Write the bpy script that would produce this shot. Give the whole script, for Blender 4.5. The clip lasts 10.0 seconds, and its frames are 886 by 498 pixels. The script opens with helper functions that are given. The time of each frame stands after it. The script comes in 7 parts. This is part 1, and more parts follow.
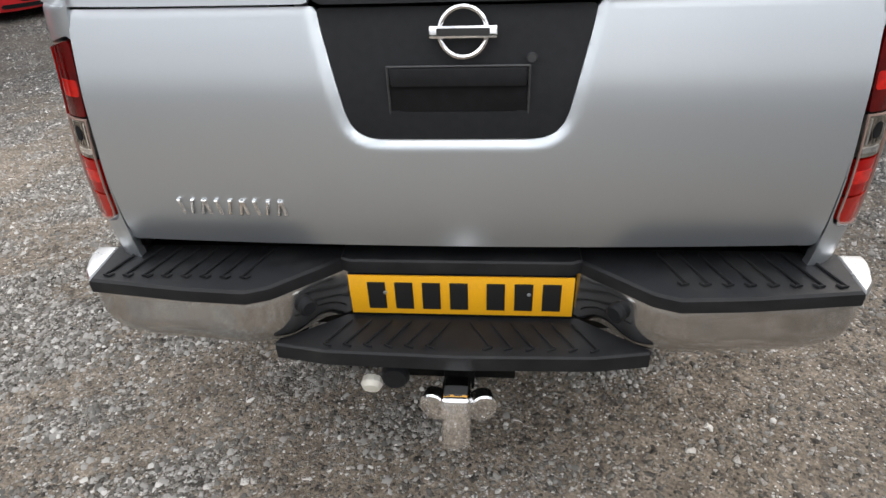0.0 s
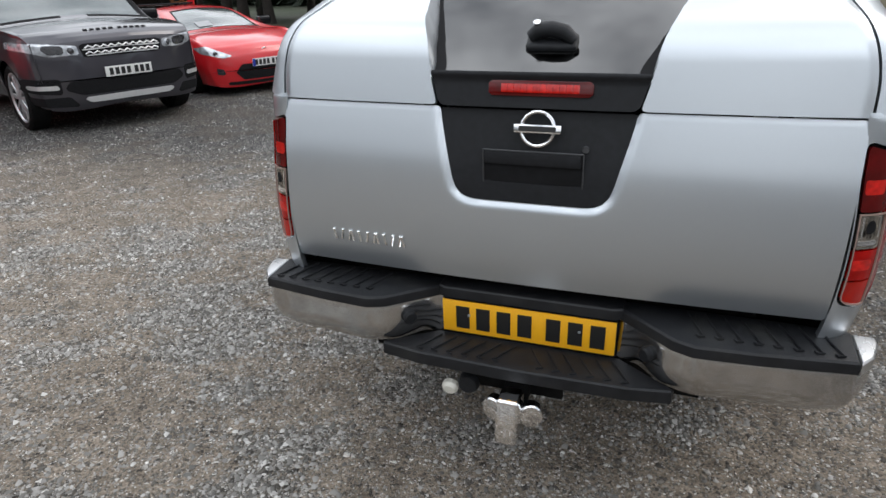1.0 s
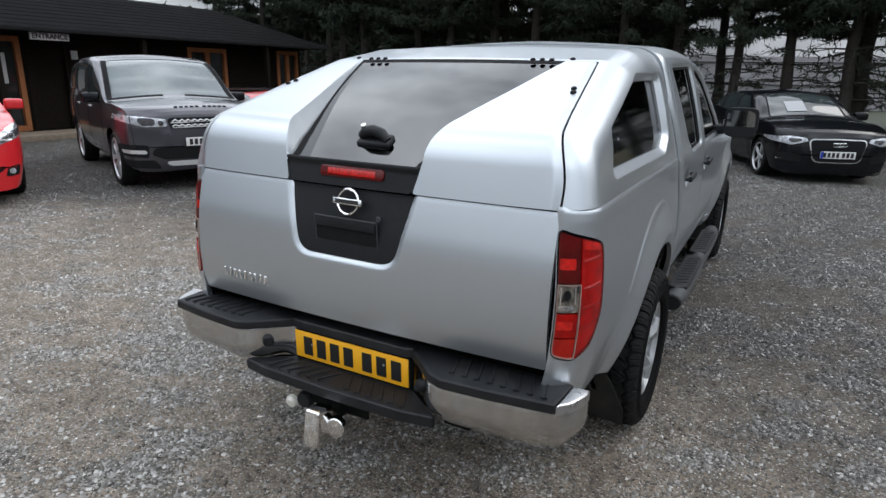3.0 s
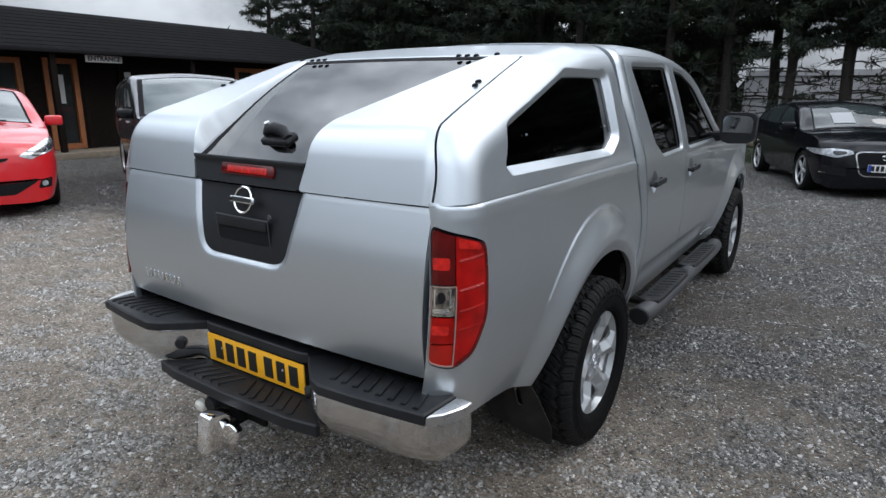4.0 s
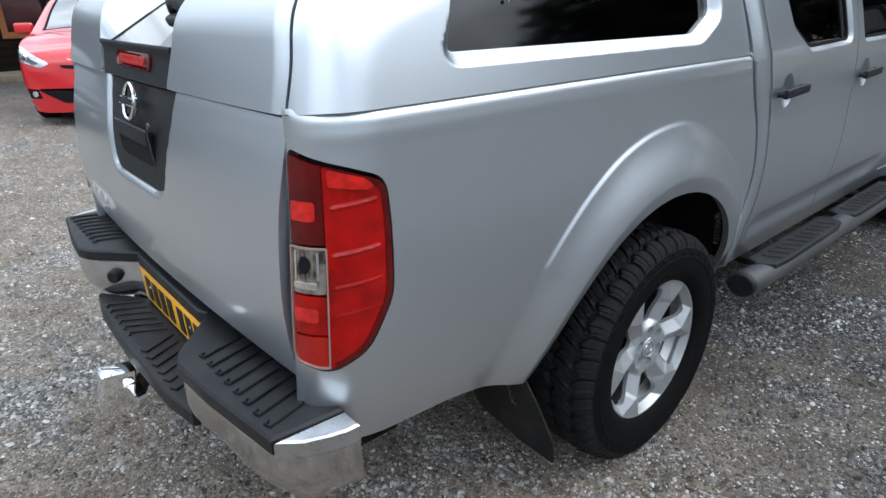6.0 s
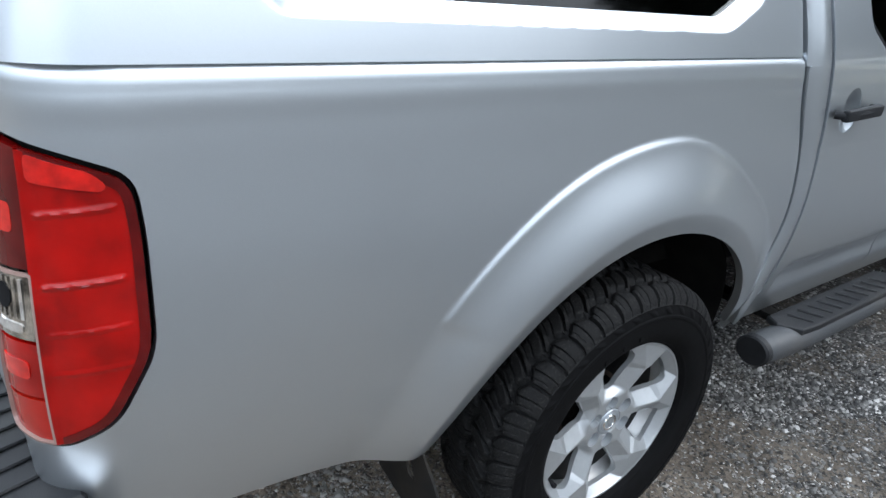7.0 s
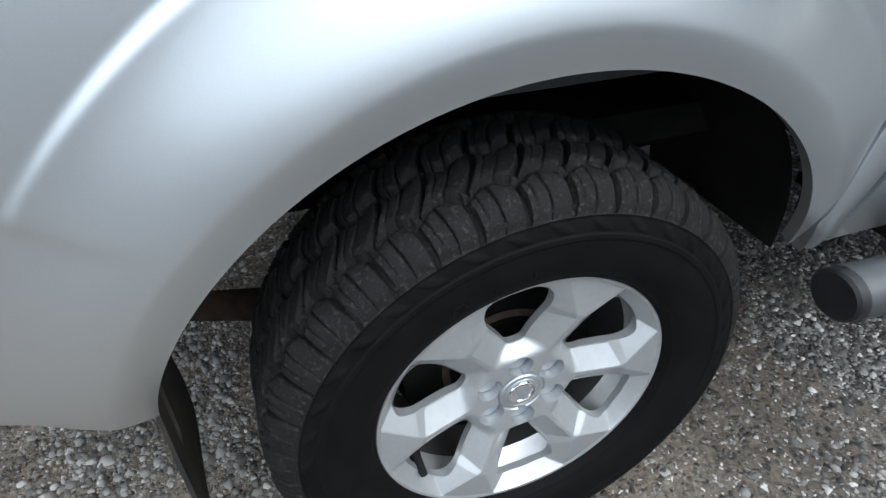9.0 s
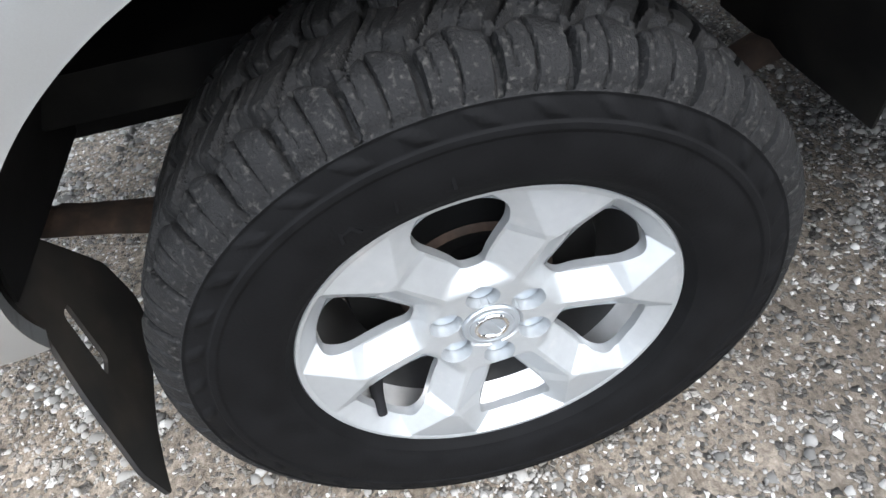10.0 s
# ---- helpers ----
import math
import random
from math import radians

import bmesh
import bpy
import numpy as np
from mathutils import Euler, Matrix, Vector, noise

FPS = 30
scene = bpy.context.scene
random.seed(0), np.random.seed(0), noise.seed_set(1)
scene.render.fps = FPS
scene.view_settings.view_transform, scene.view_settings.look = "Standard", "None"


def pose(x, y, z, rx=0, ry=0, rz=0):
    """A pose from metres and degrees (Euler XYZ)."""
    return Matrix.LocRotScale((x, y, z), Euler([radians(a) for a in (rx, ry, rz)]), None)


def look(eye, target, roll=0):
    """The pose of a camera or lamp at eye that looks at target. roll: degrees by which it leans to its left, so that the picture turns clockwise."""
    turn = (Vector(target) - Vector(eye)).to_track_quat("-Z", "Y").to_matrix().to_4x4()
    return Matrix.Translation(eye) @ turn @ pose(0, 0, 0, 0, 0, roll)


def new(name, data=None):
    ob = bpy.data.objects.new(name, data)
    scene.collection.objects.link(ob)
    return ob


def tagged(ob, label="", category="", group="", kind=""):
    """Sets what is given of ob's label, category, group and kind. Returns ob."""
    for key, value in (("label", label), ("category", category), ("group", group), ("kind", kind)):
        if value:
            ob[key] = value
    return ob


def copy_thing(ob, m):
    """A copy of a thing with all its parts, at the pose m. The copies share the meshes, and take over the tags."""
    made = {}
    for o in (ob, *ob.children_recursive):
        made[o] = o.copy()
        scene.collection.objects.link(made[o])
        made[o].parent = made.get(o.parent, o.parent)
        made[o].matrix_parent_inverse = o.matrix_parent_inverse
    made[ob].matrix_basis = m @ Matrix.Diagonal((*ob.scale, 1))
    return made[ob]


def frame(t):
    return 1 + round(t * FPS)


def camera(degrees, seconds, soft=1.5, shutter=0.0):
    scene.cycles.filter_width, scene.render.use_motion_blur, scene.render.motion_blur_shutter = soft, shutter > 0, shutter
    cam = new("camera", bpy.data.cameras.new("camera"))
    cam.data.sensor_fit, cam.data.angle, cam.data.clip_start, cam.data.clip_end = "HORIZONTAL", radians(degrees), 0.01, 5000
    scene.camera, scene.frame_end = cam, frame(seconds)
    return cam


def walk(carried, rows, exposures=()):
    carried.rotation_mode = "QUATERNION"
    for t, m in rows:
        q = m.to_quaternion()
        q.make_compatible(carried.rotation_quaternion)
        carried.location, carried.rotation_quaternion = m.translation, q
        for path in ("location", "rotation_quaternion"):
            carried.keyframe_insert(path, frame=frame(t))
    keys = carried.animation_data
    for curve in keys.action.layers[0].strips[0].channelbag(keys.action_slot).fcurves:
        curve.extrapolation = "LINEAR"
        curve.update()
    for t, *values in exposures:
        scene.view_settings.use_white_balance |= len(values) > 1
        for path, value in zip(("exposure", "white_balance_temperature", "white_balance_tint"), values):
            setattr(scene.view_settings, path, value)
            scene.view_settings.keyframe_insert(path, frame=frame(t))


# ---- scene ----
cam = camera(71.9, 10.0)
PATH = [
    (0, (0.076, -1.157, 1.404), (-0.089, 0.531, 0.344), -2.3),
    (0.5, (0.142, -1.377, 1.473), (-0.348, 0.397, 0.689), -1.5),
    (1, (0.315, -1.565, 1.514), (-0.314, 0.151, 0.701), -1.8),
    (1.5, (0.508, -1.588, 1.51), (-0.177, 0.157, 0.811), 3.8),
    (2, (0.747, -1.615, 1.568), (0.055, 0.163, 0.97), 4.7),
    (2.5, (1.038, -1.685, 1.56), (0.138, 0.007, 0.987), 2.2),
    (3, (1.299, -1.671, 1.58), (0.375, 0.015, 1.029), 1.1),
    (3.2, (1.391, -1.619, 1.559), (0.472, 0.073, 1.018), 1.6),
    (4.3, (1.806, -1.205, 1.501), (0.639, 0.334, 0.983), 1.8),
    (4.5, (1.848, -1.13, 1.503), (0.656, 0.363, 0.911), 4.3),
    (5, (1.807, -0.915, 1.45), (0.476, 0.428, 0.798), 4.4),
    (5.5, (1.702, -0.653, 1.404), (0.396, 0.692, 0.708), 3.2),
    (5.7, (1.699, -0.567, 1.393), (0.364, 0.73, 0.661), 1.1),
    (6.8, (1.618, -0.053, 1.329), (0.101, 0.971, 0.525), 2.1),
    (7, (1.568, 0.059, 1.324), (0.098, 1.13, 0.491), 5.0),
    (7.5, (1.508, 0.255, 1.329), (0.126, 1.393, 0.438), 3.6),
    (8, (1.507, 0.439, 1.3), (0.083, 1.469, 0.346), 6.2),
    (8.5, (1.476, 0.635, 1.235), (-0.055, 1.467, 0.253), 7.0),
    (9, (1.399, 0.793, 1.086), (-0.109, 1.323, -0.117), -0.3),
    (9.5, (1.307, 0.949, 0.986), (-0.131, 1.183, -0.384), -7.9),
    (10, (1.287, 1.029, 0.962), (-0.075, 1.134, -0.499), -10.9),
]
EXPOSURES = [(0, -0.27, 6900, 12), (0.5, -0.52, 6700, 11), (2.0, -0.66, 6500, 10), (3.0, -0.61, 6350, 10), (5.0, -0.52, 6100, 9), (5.5, -0.36, 6050, 8), (7.0, 0.06, 6000, 8), (7.5, 0.31, 6000, 5), (8.0, 0.27, 6050, 6), (8.5, 0.36, 6100, 8), (9.0, 0.36, 6150, 7), (9.5, 1.15, 6350, 8), (10, 1.32, 6300, 10)]
walk(cam, [(t, look(eye, target, roll)) for t, eye, target, roll in PATH], EXPOSURES)


# ---- sky and sun ----
world = bpy.data.worlds.new("overcast_sky")
scene.world = world
world.use_nodes = True
wn, wl = world.node_tree.nodes, world.node_tree.links
wn.clear()
sky = wn.new("ShaderNodeTexSky")
sky.sky_type, sky.sun_disc = "NISHITA", False
sky.sun_elevation, sky.sun_rotation = radians(47), radians(48)
sky.air_density, sky.dust_density = 1.0, 4.0
coord = wn.new("ShaderNodeTexCoord")
stretch = wn.new("ShaderNodeMapping")
stretch.inputs["Scale"].default_value = (1.4, 1.4, 1.9)
clouds = wn.new("ShaderNodeTexNoise")
clouds.inputs["Scale"].default_value, clouds.inputs["Detail"].default_value = 2.2, 7.0
clouds.inputs["Roughness"].default_value = 0.55
tone = wn.new("ShaderNodeValToRGB")
tone.color_ramp.elements[0].position, tone.color_ramp.elements[0].color = 0.36, (2.7, 2.95, 3.3, 1)
tone.color_ramp.elements[1].position, tone.color_ramp.elements[1].color = 0.64, (11.2, 11.7, 12.3, 1)
veil = wn.new("ShaderNodeMix")
veil.data_type = "RGBA"
veil.inputs[0].default_value = 0.9
split = wn.new("ShaderNodeSeparateXYZ")
lighten = wn.new("ShaderNodeMapRange")
lighten.inputs["From Min"].default_value, lighten.inputs["From Max"].default_value = 0.0, 0.7
lighten.inputs["To Min"].default_value, lighten.inputs["To Max"].default_value = 0.085, 0.41
lighten.interpolation_type = "SMOOTHSTEP"
back = wn.new("ShaderNodeBackground")
wout = wn.new("ShaderNodeOutputWorld")
wl.new(coord.outputs["Generated"], stretch.inputs["Vector"])
wl.new(stretch.outputs["Vector"], clouds.inputs["Vector"])
wl.new(clouds.outputs["Fac"], tone.inputs["Fac"])
wl.new(sky.outputs["Color"], veil.inputs[6])
wl.new(tone.outputs["Color"], veil.inputs[7])
wl.new(veil.outputs[2], back.inputs["Color"])
wl.new(coord.outputs["Generated"], split.inputs["Vector"])
wl.new(split.outputs["Z"], lighten.inputs["Value"])
wl.new(lighten.outputs["Result"], back.inputs["Strength"])
wl.new(back.outputs["Background"], wout.inputs["Surface"])

sun = new("sun", bpy.data.lights.new("sun", "SUN"))
sun.data.energy, sun.data.angle, sun.data.color = 1.0, radians(30), (1.0, 0.97, 0.93)
sun.matrix_basis = look((6.7, 6.0, 9.6), (0, 0, 0))


# ---- materials ----
def material(name, color, rough=0.5, metal=0.0, vary=0.0, grain=40.0, bump=0.0, bump_scale=200.0, coat=0.0, spec=0.5, dirt_or_tone=None, tone_scale=2.0, tone_at=(0.5, 0.7)):
    """A principled material with variation at two scales, a dirt or tone colour and fine relief."""
    m = bpy.data.materials.new(name)
    m.use_nodes = True
    n, k = m.node_tree.nodes, m.node_tree.links
    b = n["Principled BSDF"]
    b.inputs["Base Color"].default_value = (*color, 1)
    b.inputs["Roughness"].default_value, b.inputs["Metallic"].default_value = rough, metal
    b.inputs["Coat Weight"].default_value, b.inputs["Coat Roughness"].default_value = coat, 0.04
    b.inputs["Specular IOR Level"].default_value = spec
    tc = n.new("ShaderNodeTexCoord")
    last = None
    if vary:
        t = n.new("ShaderNodeTexNoise")
        t.inputs["Scale"].default_value, t.inputs["Detail"].default_value = grain, 6
        k.new(tc.outputs["Object"], t.inputs["Vector"])
        r = n.new("ShaderNodeValToRGB")
        r.color_ramp.elements[0].position, r.color_ramp.elements[1].position = 0.3, 0.7
        r.color_ramp.elements[0].color = (*[c * (1 - vary) for c in color], 1)
        r.color_ramp.elements[1].color = (*[min(1, c * (1 + vary)) for c in color], 1)
        k.new(t.outputs["Fac"], r.inputs["Fac"])
        last = r.outputs["Color"]
        v = n.new("ShaderNodeMapRange")
        v.inputs["To Min"].default_value, v.inputs["To Max"].default_value = max(0.02, rough * 0.8), min(1, rough * 1.25)
        k.new(t.outputs["Fac"], v.inputs["Value"])
        k.new(v.outputs["Result"], b.inputs["Roughness"])
    if dirt_or_tone:
        t2 = n.new("ShaderNodeTexNoise")
        t2.inputs["Scale"].default_value, t2.inputs["Detail"].default_value = tone_scale, 8
        k.new(tc.outputs["Object"], t2.inputs["Vector"])
        r2 = n.new("ShaderNodeValToRGB")
        r2.color_ramp.elements[0].position, r2.color_ramp.elements[1].position = tone_at
        mix = n.new("ShaderNodeMix")
        mix.data_type = "RGBA"
        k.new(t2.outputs["Fac"], r2.inputs["Fac"])
        k.new(r2.outputs["Color"], mix.inputs[0])
        mix.inputs[6].default_value = (*color, 1)
        if last:
            k.new(last, mix.inputs[6])
        mix.inputs[7].default_value = (*dirt_or_tone, 1)
        last = mix.outputs[2]
    if last:
        k.new(last, b.inputs["Base Color"])
    if bump:
        t3 = n.new("ShaderNodeTexNoise")
        t3.inputs["Scale"].default_value, t3.inputs["Detail"].default_value = bump_scale, 4
        k.new(tc.outputs["Object"], t3.inputs["Vector"])
        bp = n.new("ShaderNodeBump")
        bp.inputs["Strength"].default_value, bp.inputs["Distance"].default_value = bump, 0.004
        k.new(t3.outputs["Fac"], bp.inputs["Height"])
        k.new(bp.outputs["Normal"], b.inputs["Normal"])
    return m


def glass(name, tint, gloss_rough=0.02, ior=1.55):
    """A tinted pane: clear through, mirror-like on its face."""
    m = bpy.data.materials.new(name)
    m.use_nodes = True
    n, k = m.node_tree.nodes, m.node_tree.links
    n.clear()
    o = n.new("ShaderNodeOutputMaterial")
    tr, gl, mx, fr = n.new("ShaderNodeBsdfTransparent"), n.new("ShaderNodeBsdfGlossy"), n.new("ShaderNodeMixShader"), n.new("ShaderNodeFresnel")
    tr.inputs["Color"].default_value = (*tint, 1)
    gl.inputs["Roughness"].default_value = gloss_rough
    fr.inputs["IOR"].default_value = ior
    k.new(fr.outputs["Fac"], mx.inputs["Fac"])
    k.new(tr.outputs["BSDF"], mx.inputs[1])
    k.new(gl.outputs["BSDF"], mx.inputs[2])
    k.new(mx.outputs["Shader"], o.inputs["Surface"])
    return m


silver = material("silver_metallic_paint", (0.56, 0.598, 0.630), 0.36, 0.93, vary=0.03, grain=900, coat=0.60, dirt_or_tone=(0.535, 0.57, 0.60), tone_scale=5, tone_at=(0.55, 0.95))
gap_black = material("black_seal_rubber", (0.010, 0.010, 0.011), 0.8, vary=0.3, spec=0.15)
trim_black = material("black_grained_plastic", (0.010, 0.011, 0.013), 0.5, vary=0.25, grain=60, bump=0.25, bump_scale=900, spec=0.28)
trim_grey = material("grey_trim_edge", (0.045, 0.047, 0.050), 0.4, vary=0.2)
flap_rubber = material("dusty_flap_rubber", (0.014, 0.0135, 0.013), 0.75, vary=0.35, grain=25, dirt_or_tone=(0.024, 0.021, 0.018), tone_scale=9, spec=0.15)
pad_black = material("worn_black_step_plastic", (0.010, 0.0105, 0.012), 0.45, vary=0.3, grain=30, bump=0.2, bump_scale=500, dirt_or_tone=(0.026, 0.026, 0.025), tone_scale=9, tone_at=(0.5, 0.85), spec=0.3)
chrome = material("chrome", (0.56, 0.56, 0.56), 0.12, 1.0, vary=0.06, grain=25, dirt_or_tone=(0.42, 0.40, 0.37), tone_scale=14, tone_at=(0.55, 0.9))
satin_chrome = material("satin_chrome", (0.60, 0.60, 0.60), 0.28, 1.0, vary=0.05, grain=40)
mirror_mat = material("tinted_mirror", (0.34, 0.37, 0.39), 0.05, 1.0, vary=0.03, grain=20)
bright_chrome = material("bright_chrome", (0.88, 0.88, 0.88), 0.05, 1.0, vary=0.03, grain=60)
underbody = material("dark_underbody", (0.0045, 0.0045, 0.0045), 0.9, vary=0.5, grain=12, dirt_or_tone=(0.013, 0.012, 0.0105), tone_scale=6, spec=0.12)
rubber = material("tyre_rubber", (0.0080, 0.0080, 0.0082), 0.66, vary=0.3, grain=35, bump=0.45, bump_scale=420, spec=0.14, dirt_or_tone=(0.052, 0.050, 0.046), tone_scale=200, tone_at=(0.56, 0.80))
sidewall_mat = material("tyre_sidewall", (0.0042, 0.0042, 0.0045), 0.7, vary=0.25, grain=30, bump=0.15, bump_scale=300, spec=0.07)
# rim's deep inside: brake dust and shade together in one dark colour
barrel_dark = material("dusty_shaded_barrel", (0.050, 0.050, 0.050), 0.55, 0.3, vary=0.3, grain=18)
barrel_silver = material("brake_dusted_barrel", (0.50, 0.50, 0.495), 0.38, 0.85, vary=0.12, grain=20, dirt_or_tone=(0.14, 0.13, 0.12), tone_scale=9, tone_at=(0.55, 0.9))
alloy = material("silver_painted_alloy", (0.385, 0.40, 0.41), 0.38, 0.60, vary=0.04, grain=80, coat=0.25, dirt_or_tone=(0.54, 0.53, 0.51), tone_scale=22, tone_at=(0.6, 0.95))
lug_mat = material("lug_nut_steel", (0.40, 0.43, 0.46), 0.38, 0.75, vary=0.10)
alu_step = material("grey_powder_coated_step", (0.048, 0.051, 0.055), 0.45, 0.2, vary=0.12, grain=40, bump=0.1, bump_scale=600, dirt_or_tone=(0.075, 0.072, 0.069), tone_scale=7, tone_at=(0.5, 0.9))
rust = material("rusty_steel", (0.055, 0.036, 0.026), 0.85, 0.2, vary=0.5, grain=40, dirt_or_tone=(0.03, 0.025, 0.02), tone_scale=25)
plate_yellow = material("yellow_reflective_plate", (0.88, 0.43, 0.012), 0.35, vary=0.05, grain=300, coat=0.4)
plate_white = material("white_reflective_plate", (0.75, 0.75, 0.73), 0.35, vary=0.05, grain=300, coat=0.4)
ink = material("black_plate_ink", (0.012, 0.012, 0.012), 0.4)
blue_band = material("blue_plate_band", (0.02, 0.05, 0.35), 0.4)
# dark blotches paint cloudy reflections into the lens colour
red_lens = material("red_lamp_plastic", (0.30, 0.0026, 0.0014), 0.08, vary=0.25, grain=18, coat=0.35, spec=0.2, dirt_or_tone=(0.045, 0.001, 0.001), tone_scale=6, tone_at=(0.52, 0.68))
dark_red_lens = material("dark_red_lamp_plastic", (0.085, 0.0015, 0.0015), 0.08, vary=0.3, grain=20, coat=0.4, spec=0.25)
amber_red_lens = material("orange_red_lamp_plastic", (0.33, 0.009, 0.004), 0.08, vary=0.15, grain=25, coat=0.45, spec=0.25)
hot_red_lens = material("bright_red_reflector", (0.50, 0.008, 0.004), 0.12, vary=0.3, grain=60, coat=0.5)
clear_lens = material("clear_lamp_plastic", (0.30, 0.27, 0.23), 0.10, 0.75, vary=0.85, grain=55, coat=0.6)
white_plastic = material("off_white_plastic", (0.72, 0.70, 0.62), 0.5, vary=0.08, grain=20)
tint_glass = glass("dark_tinted_glass", (0.03, 0.033, 0.037), gloss_rough=0.06, ior=1.75)
rear_glass_mat = glass("dark_tinted_rear_glass", (0.03, 0.032, 0.034), gloss_rough=0.035, ior=2.0)
lens_edge = material("pale_lens_frame", (0.30, 0.20, 0.17), 0.35, vary=0.1, coat=0.5)
window_glass = glass("lightly_tinted_glass", (0.55, 0.58, 0.58), ior=1.9)
cabin = material("dark_cabin_cloth", (0.03, 0.03, 0.032), 0.9, vary=0.3, grain=60)
headrest_mat = material("grey_green_seat_leather", (0.20, 0.23, 0.22), 0.6, vary=0.1)


# ---- mesh helpers ----
def spl(xs, ys, x):
    """A smooth curve through given values."""
    xs, ys, x = np.asarray(xs, float), np.asarray(ys, float), np.asarray(x, float)
    m = np.gradient(ys, xs)
    i = np.clip(np.searchsorted(xs, x) - 1, 0, len(xs) - 2)
    h = xs[i + 1] - xs[i]
    t = np.clip((x - xs[i]) / h, 0, 1)
    return (2 * t**3 - 3 * t**2 + 1) * ys[i] + (t**3 - 2 * t**2 + t) * h * m[i] + (3 * t**2 - 2 * t**3) * ys[i + 1] + (t**3 - t**2) * h * m[i + 1]


def step(a, b, x):
    t = np.clip((np.asarray(x, float) - a) / (b - a), 0, 1)
    return t * t * (3 - 2 * t)


def inside(poly, px, py, rnd=0.0):
    """Distance to the edge of a polygon, positive inside it; rnd rounds its corners."""
    p = np.array(poly, float)
    if rnd:
        c = []
        for i in range(len(p)):
            a, b, d = p[i - 1], p[i], p[(i + 1) % len(p)]
            la, ld = np.linalg.norm(a - b), np.linalg.norm(d - b)
            q, s = b + (a - b) * min(rnd / la, 0.45), b + (d - b) * min(rnd / ld, 0.45)
            for t in (0, 0.25, 0.5, 0.75, 1):
                c.append((1 - t) ** 2 * q + 2 * t * (1 - t) * b + t * t * s)
        p = np.array(c)
    best, odd = np.full(np.shape(px), 1e9), np.zeros(np.shape(px), bool)
    for i in range(len(p)):
        a, b = p[i - 1], p[i]
        ex, ey = b - a
        wx, wy = px - a[0], py - a[1]
        t = np.clip((wx * ex + wy * ey) / (ex * ex + ey * ey + 1e-12), 0, 1)
        best = np.minimum(best, np.hypot(wx - t * ex, wy - t * ey))
        if abs(ey) > 1e-12:
            odd ^= ((a[1] > py) != (b[1] > py)) & (px < a[0] + ex * (py - a[1]) / ey)
    return np.where(odd, best, -best)


def skin(surf, us, vs, keep=None, lift=0.0, thick=0.0, flip=False, along=None):
    """A sheet over surf(U, V), cut where keep(P, U, V) falls below nought, lifted along its normals and given a thickness."""
    U, V = np.meshgrid(us, vs, indexing="ij")
    P = surf(U, V)
    N = np.cross(np.gradient(P, axis=0), np.gradient(P, axis=1))
    N /= np.linalg.norm(N, axis=-1, keepdims=True) + 1e-12
    if flip:
        N = -N
    F = keep(P, U, V) if keep else np.ones(U.shape)
    P = P + N * (lift(P, U, V)[..., None] if callable(lift) else lift)
    verts, norms, faces, index = [], [], [], {}

    def corner(i, j):
        if (i, j) not in index:
            index[i, j] = len(verts)
            verts.append(P[i, j])
            norms.append(N[i, j])
        return index[i, j]

    def cut(a, b):
        key = (min(a, b), max(a, b))
        if key not in index:
            a, b = key
            t = np.clip(F[a] / (F[a] - F[b]), 0.02, 0.98)
            index[key] = len(verts)
            verts.append(P[a] + t * (P[b] - P[a]))
            norms.append(N[a] + t * (N[b] - N[a]))
        return index[key]

    whole = (F[:-1, :-1] > 0).astype(int) + (F[1:, :-1] > 0) + (F[1:, 1:] > 0) + (F[:-1, 1:] > 0)
    for i, j in zip(*np.nonzero(whole)):
        ring = [(i, j), (i + 1, j), (i + 1, j + 1), (i, j + 1)]
        if whole[i, j] == 4:
            face = [corner(*c) for c in ring]
        else:
            face = []
            for a, b in zip(ring, ring[1:] + ring[:1]):
                if F[a] > 0:
                    face.append(corner(*a))
                if (F[a] > 0) != (F[b] > 0):
                    face.append(cut(a, b))
            if len(face) < 3:
                continue
        faces.append(face[::-1] if flip else face)
    verts = np.array(verts).reshape(-1, 3)
    if thick and len(verts):
        n = len(verts)
        seen = {}
        for f in faces:
            for a, b in zip(f, f[1:] + f[:1]):
                seen[a, b] = True
        rim = [(a, b) for a, b in seen if (b, a) not in seen]
        verts = np.concatenate([verts, verts - (np.array(norms) if along is None else np.array(along)) * thick])
        faces = faces + [[v + n for v in f[::-1]] for f in faces] + [[b, a, a + n, b + n] for a, b in rim]
    return verts, faces


def mirrored(data):
    v, f = data
    return np.asarray(v) * (-1, 1, 1), [list(q)[::-1] for q in f]


def tidy(verts, faces):
    """Only those points that the faces use."""
    used = sorted({i for f in faces for i in f})
    at = {i: k for k, i in enumerate(used)}
    return np.asarray(verts)[used], [[at[i] for i in f] for f in faces]


def joined(*many):
    vs, fs, n = [], [], 0
    for v, f in many:
        vs.append(np.asarray(v, float).reshape(-1, 3))
        fs += [[i + n for i in q] for q in f]
        n += len(vs[-1])
    return np.concatenate(vs), fs


def moved(data, m):
    v, f = data
    r = np.array(m)
    out = np.asarray(v) @ r[:3, :3].T + r[:3, 3]
    return out, ([list(q)[::-1] for q in f] if np.linalg.det(r[:3, :3]) < 0 else f)


def from_bm(bm):
    bm.verts.index_update()
    data = np.array([v.co[:] for v in bm.verts]), [[v.index for v in f.verts] for f in bm.faces]
    bm.free()
    return data


